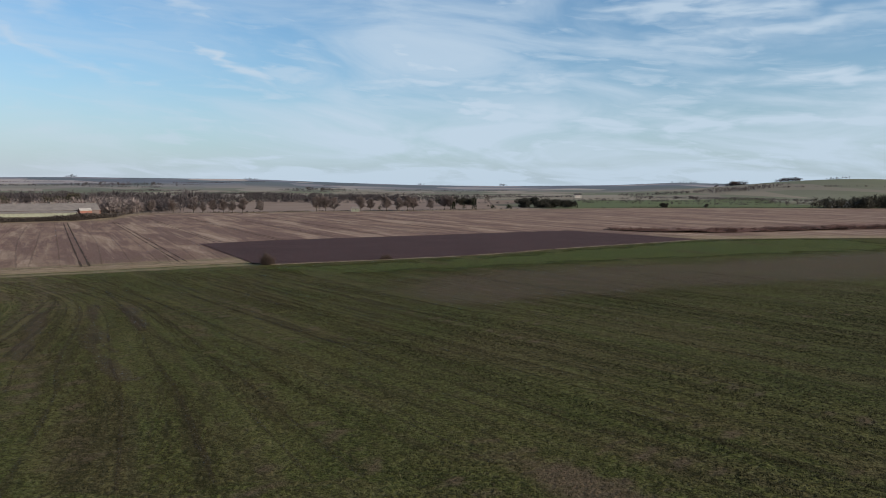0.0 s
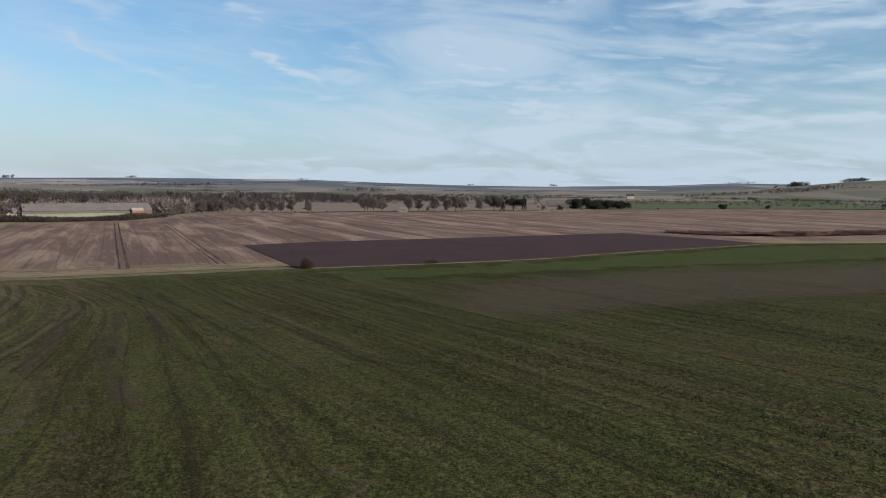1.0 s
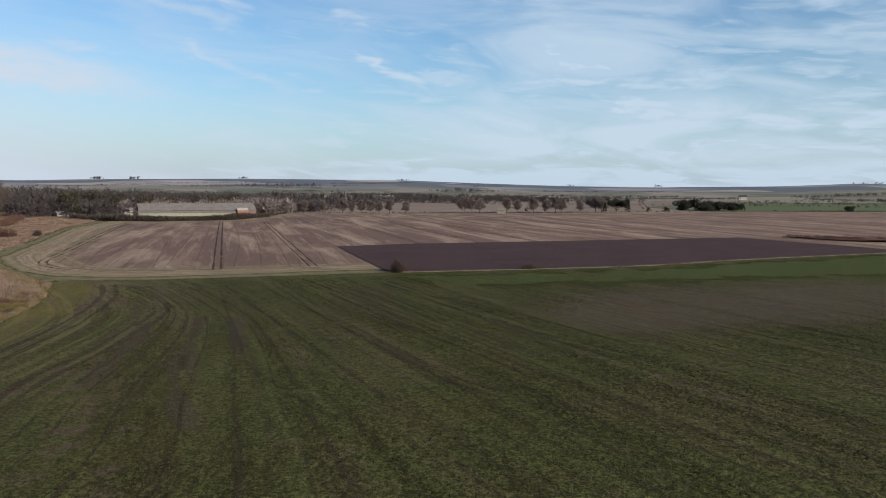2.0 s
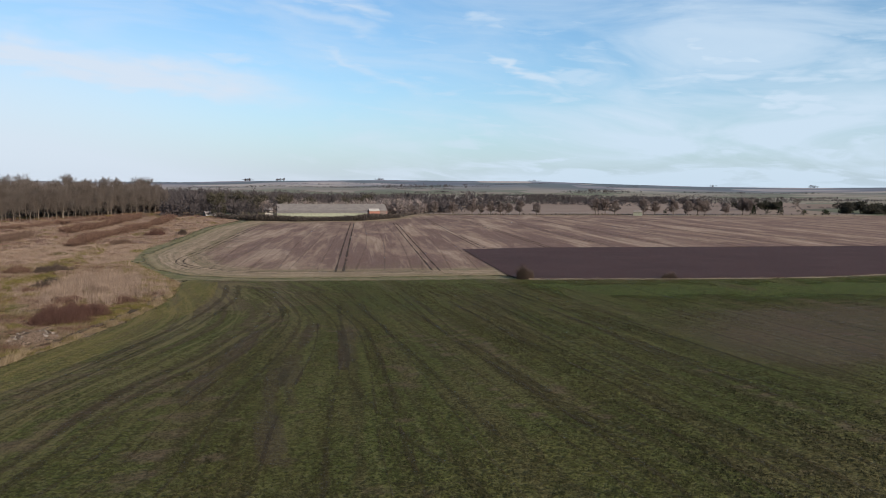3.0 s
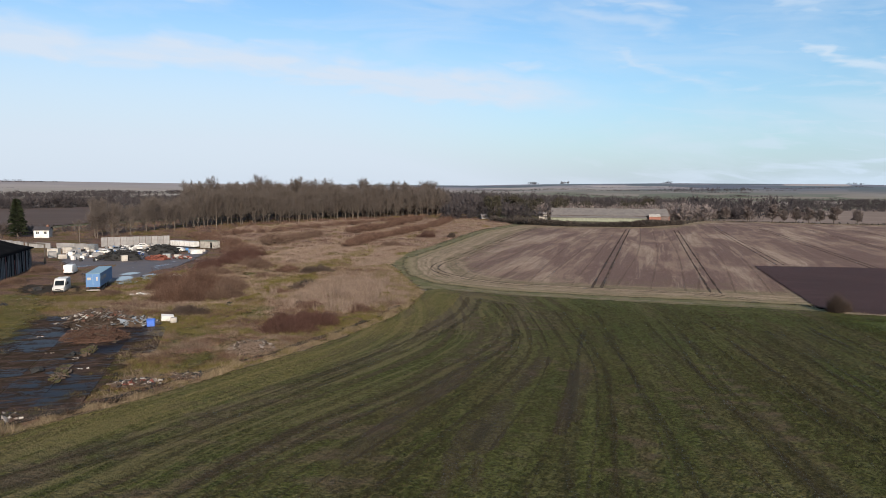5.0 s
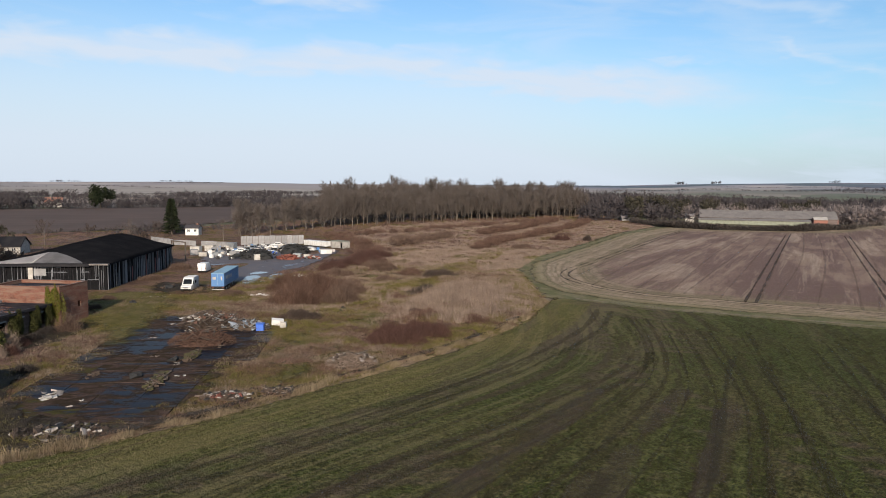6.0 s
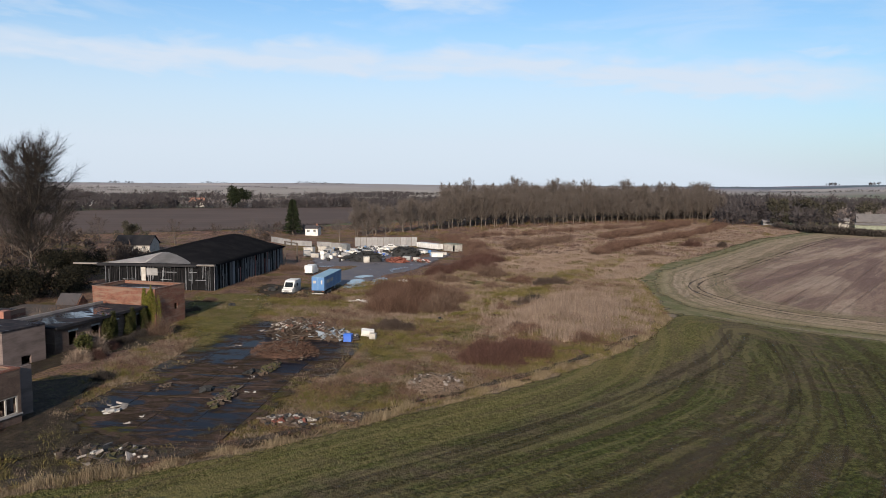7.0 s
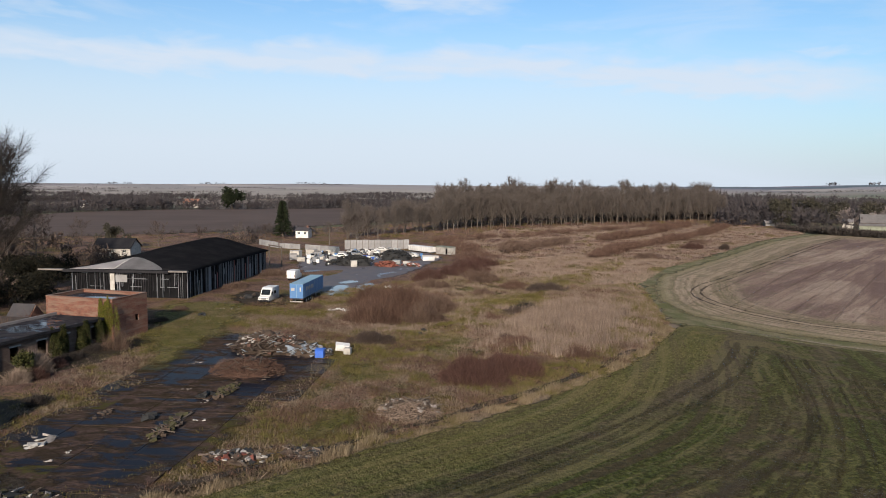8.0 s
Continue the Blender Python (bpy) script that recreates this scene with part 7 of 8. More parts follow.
junk("rubble_heap", pose(-118, 84.4, 0.15, 0, 0, 62), 9.4, 6.2, 3.5, WASTE + (("plank", M_BARK, (2.6, 0.16, 0.10)), ("plank", M_WOODWASTE, (2.2, 0.14, 0.08)), ("plank", M_BARK, (2.0, 0.22, 0.10)), ("sheet", M_OFFWHITE, (0.55, 0.4, 0.06)), ("plank", M_BRUSH, (1.5, 0.14, 0.08)), ("block", M_BRUSH, (0.5, 0.4, 0.3))), 320, "heap of mixed building waste, timber and broken concrete", 11, big=0.85, twig=M_TWIG)
junk("rubble_heap", pose(-114.6, 88.6, 0.15, 0, 0, 62), 7.6, 4.2, 1.5, (("sheet", M_BARK, (1.2, 0.5, 0.07)), ("plank", M_BARK, (1.6, 0.14, 0.1)), ("block", M_STONEWASTE, (0.6, 0.4, 0.25)), ("sheet", M_SHEETWASTE, (1.5, 0.8, 0.07)), ("plank", M_SHEETWASTE, (1.9, 0.25, 0.08)), ("sheet", M_RUBBER, (1.0, 0.7, 0.06)), ("sheet", M_SHEETWASTE, (0.9, 0.6, 0.06)), ("sheet", M_OFFWHITE, (0.5, 0.35, 0.06)), ("block", M_SHEETWASTE, (0.4, 0.35, 0.3)), ("plank", M_WOODWASTE, (1.2, 0.12, 0.06)), ("block", M_SOIL, (0.5, 0.4, 0.3))), 130,
     "heap of crumpled grey sheeting and white waste beside a blue bin", 12, M_SOIL)
bin_ = crate("blue_bin", pose(-112.2, 90.0, 0.2, 0, 0, 62), 1.1, 0.9, 0.95, M_BLUEBIN, "bright blue plastic bin at the rubble heap", category="bin")
crate("white_chest", pose(-114.8, 93.4, 0.25, 14, 8, 75), 1.7, 0.8, 0.75, M_WHITE, "dumped white chest freezer tilted on rubble", category="freezer")
crate("white_chest", pose(-112.6, 93.6, 0.2, 0, 0, 60), 0.9, 0.7, 0.8, M_OFFWHITE, "dumped white appliance in grass", False, category="appliance")
crate("white_chest", pose(-119.2, 87.6, 1.15, 6, -8, 40), 1.1, 0.7, 0.5, M_WHITE, "white chest on top of the rubble", False, category="appliance")
junk("brush_heap", pose(-107.8, 80.8, 0.15, 0, 0, 62), 8.6, 5.8, 2.6, (("branch", M_BARK, (1.6, 0.08, 0.07)), ("branch", M_REDTWIG, (1.8, 0.07, 0.06))), 60, "low heap of reddish cut brushwood on concrete", 13, M_BRUSH, twig=M_REDTWIG, category="brushwood heap")
junk("brush_heap", pose(-87.6, 93.2, 0.05, 0, 0, 62), 6.2, 4.8, 2.4, (("branch", M_WOODWASTE, (1.5, 0.07, 0.06)), ("branch", M_BARK, (1.6, 0.08, 0.07)), ("slab", M_STONEWASTE, (0.35, 0.3, 0.1)), ("block", M_SOIL, (0.4, 0.3, 0.2))), 60, "heap of grey branches and rubble in rough grass", 14, M_SOIL, twig=M_REED, category="brushwood heap")
junk("rubbish_heap", pose(-82.5, 77.2, 0.15, 0, 0, 62), 5.4, 3.0, 0.6, (("sheet", M_RED, (0.45, 0.3, 0.08)), ("sheet", M_OFFWHITE, (0.45, 0.3, 0.08)), ("plank", M_WOODWASTE, (1.0, 0.12, 0.06)), ("block", M_STONEWASTE, (0.3, 0.22, 0.18)), ("block", M_SOIL, (0.5, 0.4, 0.2)), ("sheet", M_RUBBER, (0.5, 0.4, 0.1))), 90,
     "scattered red and white rubbish on dark soil", 15)
junk("rubbish_heap", pose(-81.8, 82, 0.1, 0, 0, 62), 5.0, 2.6, 0.5, (("plank", M_WOODWASTE, (1.2, 0.1, 0.06)), ("sheet", M_RUBBER, (0.6, 0.4, 0.1)), ("block", M_STONEWASTE, (0.25, 0.2, 0.15)), ("block", M_SOIL, (0.5, 0.4, 0.2))), 70, "dark waste and timber ends at the field's border", 16)
junk("slab_pile", pose(-92.2, 62.6, 0.15, 0, 0, 153), 3.6, 2.2, 0.4, (("slab", M_STONEWASTE, (1.1, 0.5, 0.14)), ("slab", M_OFFWHITE, (1.0, 0.4, 0.12))), 11, "pile of pale concrete slabs on the wet yard", 17, None, 0.9, category="slab pile")
junk("slab_pile", pose(-80.0, 62.4, 0.05, 0, 0, 62), 8.4, 4.0, 0.45, (("slab", M_STONEWASTE, (0.9, 0.45, 0.14)), ("block", M_OFFWHITE, (0.35, 0.28, 0.2)), ("block", M_SOIL, (0.45, 0.36, 0.24)), ("turf", M_SOIL, (0.6, 0.4, 0.2)), ("turf", M_MOSSTURF, (0.6, 0.45, 0.16)), ("block", M_BARK, (0.4, 0.3, 0.2)), ("plank", M_BARK, (1.3, 0.14, 0.08)), ("sheet", M_RUBBER, (0.8, 0.5, 0.08))), 84, "pale broken slabs in dark mud and weeds at the field's border", 18, category="slab pile", twig=M_DARKTWIG)
junk("rubbish_heap", pose(-97.5, 66.8, 0.15, 0, 0, 153), 3.0, 1.2, 0.4, (("plank", M_BARK, (1.2, 0.15, 0.06)), ("block", M_SOIL, (0.4, 0.3, 0.2))), 14, "broken timber on the wet concrete", 19, None)
junk("rubbish_heap", pose(-92, 72.5, 0.18, 0, 0, 153), 8.0, 1.6, 0.25, (("plank", M_BARK, (1.0, 0.12, 0.06)), ("turf", M_SOIL, (0.5, 0.4, 0.2)), ("turf", M_MOSSTURF, (0.7, 0.5, 0.18))), 60, "low line of soil and rubble across the concrete", 20)
junk("rubbish_heap", pose(-101, 78, 0.16, 0, 0, 153), 6.0, 1.4, 0.25, (("turf", M_SOIL, (0.5, 0.4, 0.2)), ("turf", M_MOSSTURF, (0.7, 0.5, 0.18))), 46, "strip of soil and waste across the concrete", 21)
junk("rubbish_heap", pose(-143, 99.6, 0.1, 0, 0, 62), 4.0, 2.0, 0.5, (("sheet", M_WHITE, (0.7, 0.5, 0.1)), ("block", M_STONEWASTE, (0.4, 0.3, 0.3))), 22, "pale rubbish beside the thicket", 22)
junk("rubbish_heap", pose(-166, 116.5, 0.1, 0, 0, 62), 5.0, 2.0, 0.5, (("plank", M_WOODWASTE, (1.4, 0.15, 0.06)), ("sheet", M_OFFWHITE, (0.8, 0.5, 0.1))), 24, "timber and pale rubbish beside the storage yard", 23)
junk("scrap_heap", pose(-204.6, 127, 0.15, 0, 0, 45), 7.4, 3.4, 1.9, (("beam", M_RED, (1.9, 0.14, 0.14)), ("sheet", M_RED, (1.0, 0.7, 0.08)), ("block", M_RED, (0.6, 0.4, 0.4))), 60, "heap of rusty red scrap steel in the yard", 24, M_RED, category="scrap heap")
junk("scrap_heap", pose(-203, 133.5, 0.15, 0, 0, 45), 6.0, 3.0, 1.0, (("sheet", M_STEEL, (1.0, 0.6, 0.08)), ("sheet", M_WHITE, (0.8, 0.6, 0.1)), ("block", M_RED, (0.6, 0.4, 0.4))), 40, "mixed pale scrap in the storage yard", 25, M_SOIL, category="scrap heap")
junk("scrap_heap", pose(-224, 127, 0.15, 0, 0, 60), 7.0, 3.0, 1.2, (("sheet", M_WHITE, (1.1, 0.8, 0.1)), ("block", M_STEEL, (0.7, 0.5, 0.5)), ("block", M_BLUEBIN, (0.6, 0.5, 0.5))), 44, "white and grey scrap heaped in the storage yard", 26, M_SOIL, category="scrap heap")
junk("rubbish_heap", pose(-163, 87, 0.05, 0, 0, 153), 5.0, 2.0, 0.7, (("turf", M_SOIL, (1.0, 0.7, 0.3)), ("block", M_RUBBER, (0.7, 0.5, 0.4))), 18, "dark spoil in the grass behind a van", 27)
junk("slab_pile", pose(-150.5, 82.6, 0.02, 0, 0, 62), 3.4, 1.2, 0.3, (("slab", M_STONEWASTE, (1.0, 0.5, 0.2)),), 8, "pale slabs lying in grass", 28, None, category="slab pile")
for i, (x, y) in enumerate(((-121.3, 107.2), (-119.6, 105.6), (-126.6, 146), (-100.5, 75.8), (-95, 70.8), (-146, 77.5))):
    junk("dark_waste", pose(x, y, 0.05, 0, 0, 40 * i), 1.9, 1.1, 0.6, (("turf", M_RUBBER, (0.8, 0.5, 0.25)),), 6, "dumped dark waste lying in rough grass", 30 + i, M_RUBBER)

g = np.random.default_rng(91)
for i, (x, y) in enumerate(np.concatenate([scatter([(-79, 60), (-82, 88), (-100, 96), (-124, 100), (-150, 100), (-140, 82), (-100, 58)], 26, 92)])):
    junk("litter", pose(x, y, 0.1, 0, 0, g.random() * 360), 1.6, 1.0, 0.2, (("scrap", (M_STONEWASTE, M_OFFWHITE, M_WOODWASTE, M_SOIL)[i % 4], (0.35, 0.22, 0.1)),), 4, "small bits of waste lying in rough grass", 600 + i, None, category="litter")

# ---------------------------------------------------------------- trees and bushes
# the poplar plantation beyond the rough ground
protos = [bare_tree("poplar_tree", at(0, 0, -80), 19 + 1.3 * k, 4.9, "tall bare poplar in a plantation row", 40 + k, rise=0.8, clear=0.15, limbs=19, forks=7, twigs=26, thick=0.46, twig_w=0.08, bark=M_PALEBARK, twig=M_POPLAR, group="poplars in the plantation") for k in range(4)]
front = curve_through([(-300, 140), (-318, 166), (-341, 205), (-357, 240), (-371, 290), (-381, 350), (-396, 428)], 6.6)
g = np.random.default_rng(12)
first = {}
for row in range(6):
    for i, p in enumerate(front):
        if row > 2 and i < 8:
            continue
        x, y = p + np.array([-0.95, 0.30]) * (row * 8.5 + (i % 2) * 1.5) + g.normal(size=2) * 0.7
        s = (0.62 if i < 9 else (0.70 if row < 2 else 0.88) + 0.10 * math.sin(i * 0.55 + row) + 0.14 * g.random()) * (0.82 + 0.28 * g.random())
        k = int(g.integers(0, 4))
        m = pose(x, y, 0, 0, 0, g.random() * 360)
        if k not in first:
            first[k] = protos[k]
            ob = protos[k]
            ob.matrix_basis = m
        else:
            ob = copy_thing(protos[k], m)
        ob.scale = (s, s, s)

bare_tree("ash_tree", at(-186, 41), 27, 11, "huge bare ash tree with spreading crown behind the works", 71, rise=0.62, clear=0.16, limbs=32, forks=14, twigs=44, thick=0.8, twig_w=0.045, twig=M_DARKTWIG)
bare_tree("ash_tree", at(-200, 22), 26, 10, "large bare tree behind the works", 72, rise=0.6, clear=0.25, limbs=24, forks=10, twigs=26, thick=0.8, twig_w=0.06, twig=M_DARKTWIG)
ROW = [(-253, 560, 10), (-244, 562, 9), (-237, 563, 11), (-222, 567, 11), (-206, 571, 13), (-199, 573, 9), (-191, 575, 11), (-183, 577, 11), (-176, 578, 10), (-168, 581, 12), (-156, 590, 10), (-118, 647, 14), (-110, 649, 14), (-103, 655, 13), (-80, 672, 14), (-71, 680, 12),
       (-56, 690, 14), (-44, 698, 13), (-36, 706, 15), (-13, 719, 11), (2, 724, 15), (8, 722, 14), (-30, 709, 13)]
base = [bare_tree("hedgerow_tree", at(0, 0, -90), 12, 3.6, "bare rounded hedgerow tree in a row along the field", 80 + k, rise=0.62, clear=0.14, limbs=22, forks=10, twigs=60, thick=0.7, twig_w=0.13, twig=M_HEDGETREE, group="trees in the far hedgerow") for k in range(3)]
for i, (x, y, h) in enumerate(ROW):
    m = pose(x, y, land(x, y), 0, 0, 77 * i)
    ob = copy_thing(base[i % 3], m) if i > 2 else place(base[i], m)
    ob.scale = (h / 12 * 1.4, h / 12 * 1.4, h / 12 * 0.96)
for i, (x, y, h, w) in enumerate(((-63, 688, 7, 4), (-46, 700, 7, 4), (11, 714, 9, 6), (22, 716, 8, 5), (33, 726, 13, 8), (52, 728, 5, 6), (70, 736, 5, 8))):
    evergreen("holly_tree", pose(x, y, land(x, y) - 0.2), h, w, "dark evergreen holly in the far hedgerow", 100 + i, h > 8, 500)
for i, (x, y, h, w) in enumerate(((4, 900, 15, 14), (14, 905, 16, 14), (26, 905, 15, 14), (36, 900, 14, 12), (94, 795, 15, 14), (105, 792, 16, 15), (117, 792, 14, 15), (128, 792, 12, 14), (140, 792, 11, 12), (148, 790, 10, 10), (251, 785, 8, 7), (313, 822, 6, 5))):
    evergreen("pine_tree", pose(x, y, land(x, y) - 0.5), h * 0.65, w * 1.1, "dark evergreen tree standing in open fields", 120 + i, False, 2200, material=M_PINE)
bare_tree("hedgerow_tree", pose(60, 940, land(60, 940)), 11, 5, "bare tree beside dark evergreens", 99, rise=0.4, clear=0.2, twig_w=0.2)
evergreen("fir_tree", pose(-322, 118, 0), 15.5, 8.5, "dark pointed fir tree beside a white house", 140, True, 2600)
evergreen("cedar_tree", pose(-690, 129, 0), 22, 19, "large dark rounded evergreen among bare trees", 141, False, 2600)
shrub("round_bush", pose(-47, 184, 0), 3.0, 3.2, "dense dark rounded bush at the corner of the ploughed strip", 150, M_TWIG, 1500, 0.07)
shrub("round_bush", pose(-16.5, 199.5, 0), 3.4, 1.7, "small dark bush on the straw verge", 151, M_TWIG, 700, 0.06)
for i, (x, y, w, h, mat, n, lab) in enumerate((
        (-133, 104, 9, 4.2, M_REDTWIG, 2200, "reddish brown leafless thicket in rough grass"), (-140, 110, 10, 4.7, M_REDTWIG, 2400, "tall reddish brown leafless thicket in rough grass"), (-147, 107, 8, 3.9, M_REDTWIG, 1500, "red-brown bramble thicket in rough grass"), (-137, 115, 8, 3.9, M_SCRUB, 1600, "brown leafless thicket in rough grass"), (-129, 110, 7, 3.1, M_SCRUB, 1300, "brown leafless scrub in rough grass"),
        (-97, 104, 7.6, 2.7, M_BRAMBLE, 2600, "dark red bramble mound in rough grass"), (-98.5, 109.5, 7, 2.1, M_BRAMBLE, 2100, "dark red bramble mound in rough grass"), (-101, 114, 5, 1.2, M_SCRUB, 900, "brown scrub mound in rough grass"), (-119, 98.5, 6.2, 1.6, M_TWIG, 1300, "dull brown thicket beside the rubble"),
        (-152, 145.5, 8, 2.0, M_TWIG, 1300, "dark scrub in dry grass"), (-131, 127, 5, 1.2, M_TWIG, 800, "low dark scrub in dry grass"), (-112.5, 116.5, 5, 1.1, M_TWIG, 700, "low scrub in dry grass"), (-172, 127, 9, 3.0, M_BRAMBLE, 1700, "dark red bramble beside the storage yard"),
        (-178, 134, 10, 3.2, M_BRAMBLE, 1900, "dark red bramble beside the storage yard"), (-169, 138, 9, 2.8, M_SCRUB, 1500, "brown thicket beside the storage yard"), (-186, 143, 10, 3.2, M_BRAMBLE, 1700, "red bramble thicket in rough grass"), (-196, 150, 10, 2.8, M_BRAMBLE, 1500, "red bramble thicket in rough grass"),
        (-163, 124, 7, 2.2, M_SCRUB, 1100, "brown scrub in rough grass"), (-222, 246, 8, 2.6, M_BRAMBLE, 1000, "reddish bush in dry grassland"), (-216.5, 255, 4, 2.4, M_TWIG, 900, "dark bush in dry grassland"), (-200, 209, 9, 2.0, M_SCRUB, 1000, "brown scrub in dry grassland"),
        (-208, 198, 9, 1.8, M_SCRUB, 1000, "brown scrub in dry grassland"), (-247, 196, 10, 2.6, M_SCRUB, 1000, "brown scrub in dry grassland"), (-256, 193, 10, 2.4, M_SCRUB, 1000, "brown scrub in dry grassland"), (-238, 262, 6, 2.4, M_SCRUB, 700, "brown scrub in dry grassland"),
        (-125.4, 66.4, 2.6, 4.4, M_SCRUB, 240, "tall bare shrub before the brick block"), (-116.2, 58.6, 3.2, 3.4, M_REED, 620, "pale straggling willow shrub before the low range"), (-112.2, 57.4, 2.6, 2.2, M_REED, 420, "pale stalks beside the rendered block"), (-118.5, 59.6, 3.6, 1.8, M_BRAMBLE, 700, "red-brown bramble along the low range"), (-122, 61.4, 3.4, 1.2, M_DARKTWIG, 700, "dark brush along the low range"), (-126, 63.6, 3.4, 1.1, M_DARKTWIG, 600, "dark brush along the low range"), (-114, 58.6, 3.4, 1.3, M_BRAMBLE, 600, "red-brown bramble beside the rendered block"), (-103.3, 60.4, 2.4, 1.2, M_DARKTWIG, 500, "small dark bush in rough grass"),
        (-126.6, 121, 5, 1.6, M_REDTWIG, 700, "low red-brown scrub in dry grass"), (-132, 130, 5, 1.5, M_DARKTWIG, 600, "low dark scrub in dry grass"), (-101.5, 121, 5, 1.3, M_REDTWIG, 700, "low red-brown scrub in dry grass"), (-109, 115.5, 5, 1.2, M_REDTWIG, 600, "low red-brown scrub in dry grass"), (-158, 141, 7, 1.9, M_REDTWIG, 900, "red-brown scrub in dry grass"), (-150, 130, 6, 1.5, M_SCRUB, 700, "low brown scrub in dry grass"), (-115, 127, 4, 1.1, M_SCRUB, 500, "low brown scrub in dry grass"),
        (-127, 51.4, 3.4, 4.6, M_REED, 520, "pale bare shrub behind the low range"), (-132, 52.6, 4.0, 4.4, M_SCRUB, 600, "brown bare shrub behind the low range"), (-137, 54.6, 4.0, 4.2, M_BRAMBLE, 600, "red-brown shrub behind the low range"),
        (-143, 71, 3, 1.4, M_TWIG, 500, "dark brush beside the brick block"), (-152, 74, 4, 1.2, M_SCRUB, 600, "brown scrub beside the shed"), (-147, 95.5, 5, 1.6, M_SCRUB, 800, "brown scrub beside the trailer"), (-178, 86, 6, 1.5, M_SCRUB, 700, "tall brown weeds along the shed"), (-196, 96, 6, 2.0, M_SCRUB, 700, "tall brown weeds along the shed"),
        (-90, 52, 4.0, 1.8, M_BRAMBLE, 700, "bare shrubs below the ruined building"))):
    shrub("thicket", pose(x, y, ground_z(np.array([[x, y]]))[0], 0, 0, 50 * i), w, h, lab, 200 + i, mat, n, 0.06 if w < 6 else 0.085)
evergreen("ivy_clad_tree", pose(-284, 56, 0), 8.5, 6.5, "dark ivy-clad tree behind the bungalow", 232, False, 1500, "tree", M_DULLGREEN, 0.09)
evergreen("ivy_clad_bush", pose(-114.6, 57.6, 0), 3.6, 2.4, "ivy-smothered bush before the low range", 231, False, 1500, "bush", M_IVY, 0.10)
# bands of young scrub across the grassland
for i, (line, d, h, n, mat, lab) in enumerate((
        (((-205, 193), (-232, 230), (-255, 268), (-285, 311), (-324, 358)), 5, 3.8, 900, M_REDTWIG, "long band of red-brown scrub across dry grassland"), (((-258, 232), (-284, 272), (-310, 308), (-338, 345)), 5, 4.2, 620, M_REDTWIG, "band of reddish scrub across dry grassland"),
        (((-282, 186), (-295, 222), (-315, 265), (-357, 360)), 9, 3.2, 520, M_REDTWIG, "band of reddish scrub in front of poplars"), (((-205, 155), (-238, 165), (-290, 178)), 12, 2.6, 420, M_REDTWIG, "low red-brown scrub beyond the storage yard"),
        (((-229, 176), (-240, 194), (-252, 212)), 7, 4.0, 220, M_SCRUB, "brown scrub in dry grassland"), (((80, 352), (125, 337), (225, 378), (330, 424), (420, 463)), 12, 2.6, 800, M_BRAMBLE, "long red-brown bank of bramble and spoil along the stubble"),
        (((165, 352), (225, 374), (330, 420), (420, 460)), 3, 3.4, 150, M_TWIG, "dark hedge on the spoil bank"))):
    wood("scrub_band", line, d, h, n, mat, lab, 300 + i, 60, 2.0, "scrub", None, 0.4)

# hedges
for i, (line, d, h, n, mat, lab) in enumerate((
        (((-305, 378), (-262, 366), (-240, 370), (-213, 400), (-214, 452)), 4, 4.6, 1100, M_HEDGE, "dark bare hedge in front of the sheds"), (((-214, 452), (-250, 556)), 3, 2.5, 70, M_HEDGE, "dark bare hedge"),
        (((-253, 562), (-150, 594), (-125, 645), (-60, 672), (30, 706), (135, 738), (250, 786), (480, 818)), 2.5, 1.9, 420, M_HEDGE, "low dark hedge along the far edge of the stubble"),
        (((-345, 30), (-352, 70), (-372, 112)), 3, 2.6, 60, M_HEDGE, "dark hedge behind the works"), (((-735, 345), (-700, 200), (-690, 60), (-650, 2), (-560, -30)), 3, 2.2, 150, M_HEDGE, "dark hedge at the far side of the brown field"))):
    wood("hedge", line, d, h, n, mat, lab, 330 + i, 34, 1.7, "hedge", land)

# gardens and small trees round the houses
for i, (x, y, h, s, mat) in enumerate(((-262, 134, 8, 4, M_POPLAR), (-272, 137, 9, 4, M_TWIG), (-296, 98, 7, 3, M_POPLAR), (-288, 84, 6, 3, M_TWIG), (-286, 70, 8, 3.5, M_TWIG), (-300, 108, 6, 3, M_TWIG), (-278, 128, 8, 3.5, M_POPLAR), (-298, 45, 9, 4, M_TWIG), (-290, 34, 11, 4.5, M_TWIG), (-275, 28, 12, 5, M_TWIG),
                                       (-240, 40, 13, 5, M_TWIG), (-228, 30, 15, 6, M_TWIG), (-215, 38, 10, 4.5, M_TWIG), (-300, 140, 8, 4, M_TWIG), (-310, 150, 9, 4, M_TWIG), (-290, 150, 8, 3.6, M_POPLAR))):
    bare_tree("garden_tree", pose(x, y, 0, 0, 0, 31 * i), h, s, "bare garden tree behind the works", 350 + i, rise=0.5, clear=0.2, limbs=10, forks=5, twigs=9, twig_w=0.10, twig=mat, bark=M_PALEBARK if mat is M_POPLAR else None)
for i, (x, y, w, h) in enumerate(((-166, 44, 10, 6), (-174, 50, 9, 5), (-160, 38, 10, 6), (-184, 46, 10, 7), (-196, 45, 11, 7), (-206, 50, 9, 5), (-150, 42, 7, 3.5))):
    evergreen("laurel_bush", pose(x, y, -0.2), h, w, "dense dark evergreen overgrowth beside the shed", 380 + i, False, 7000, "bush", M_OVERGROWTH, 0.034)
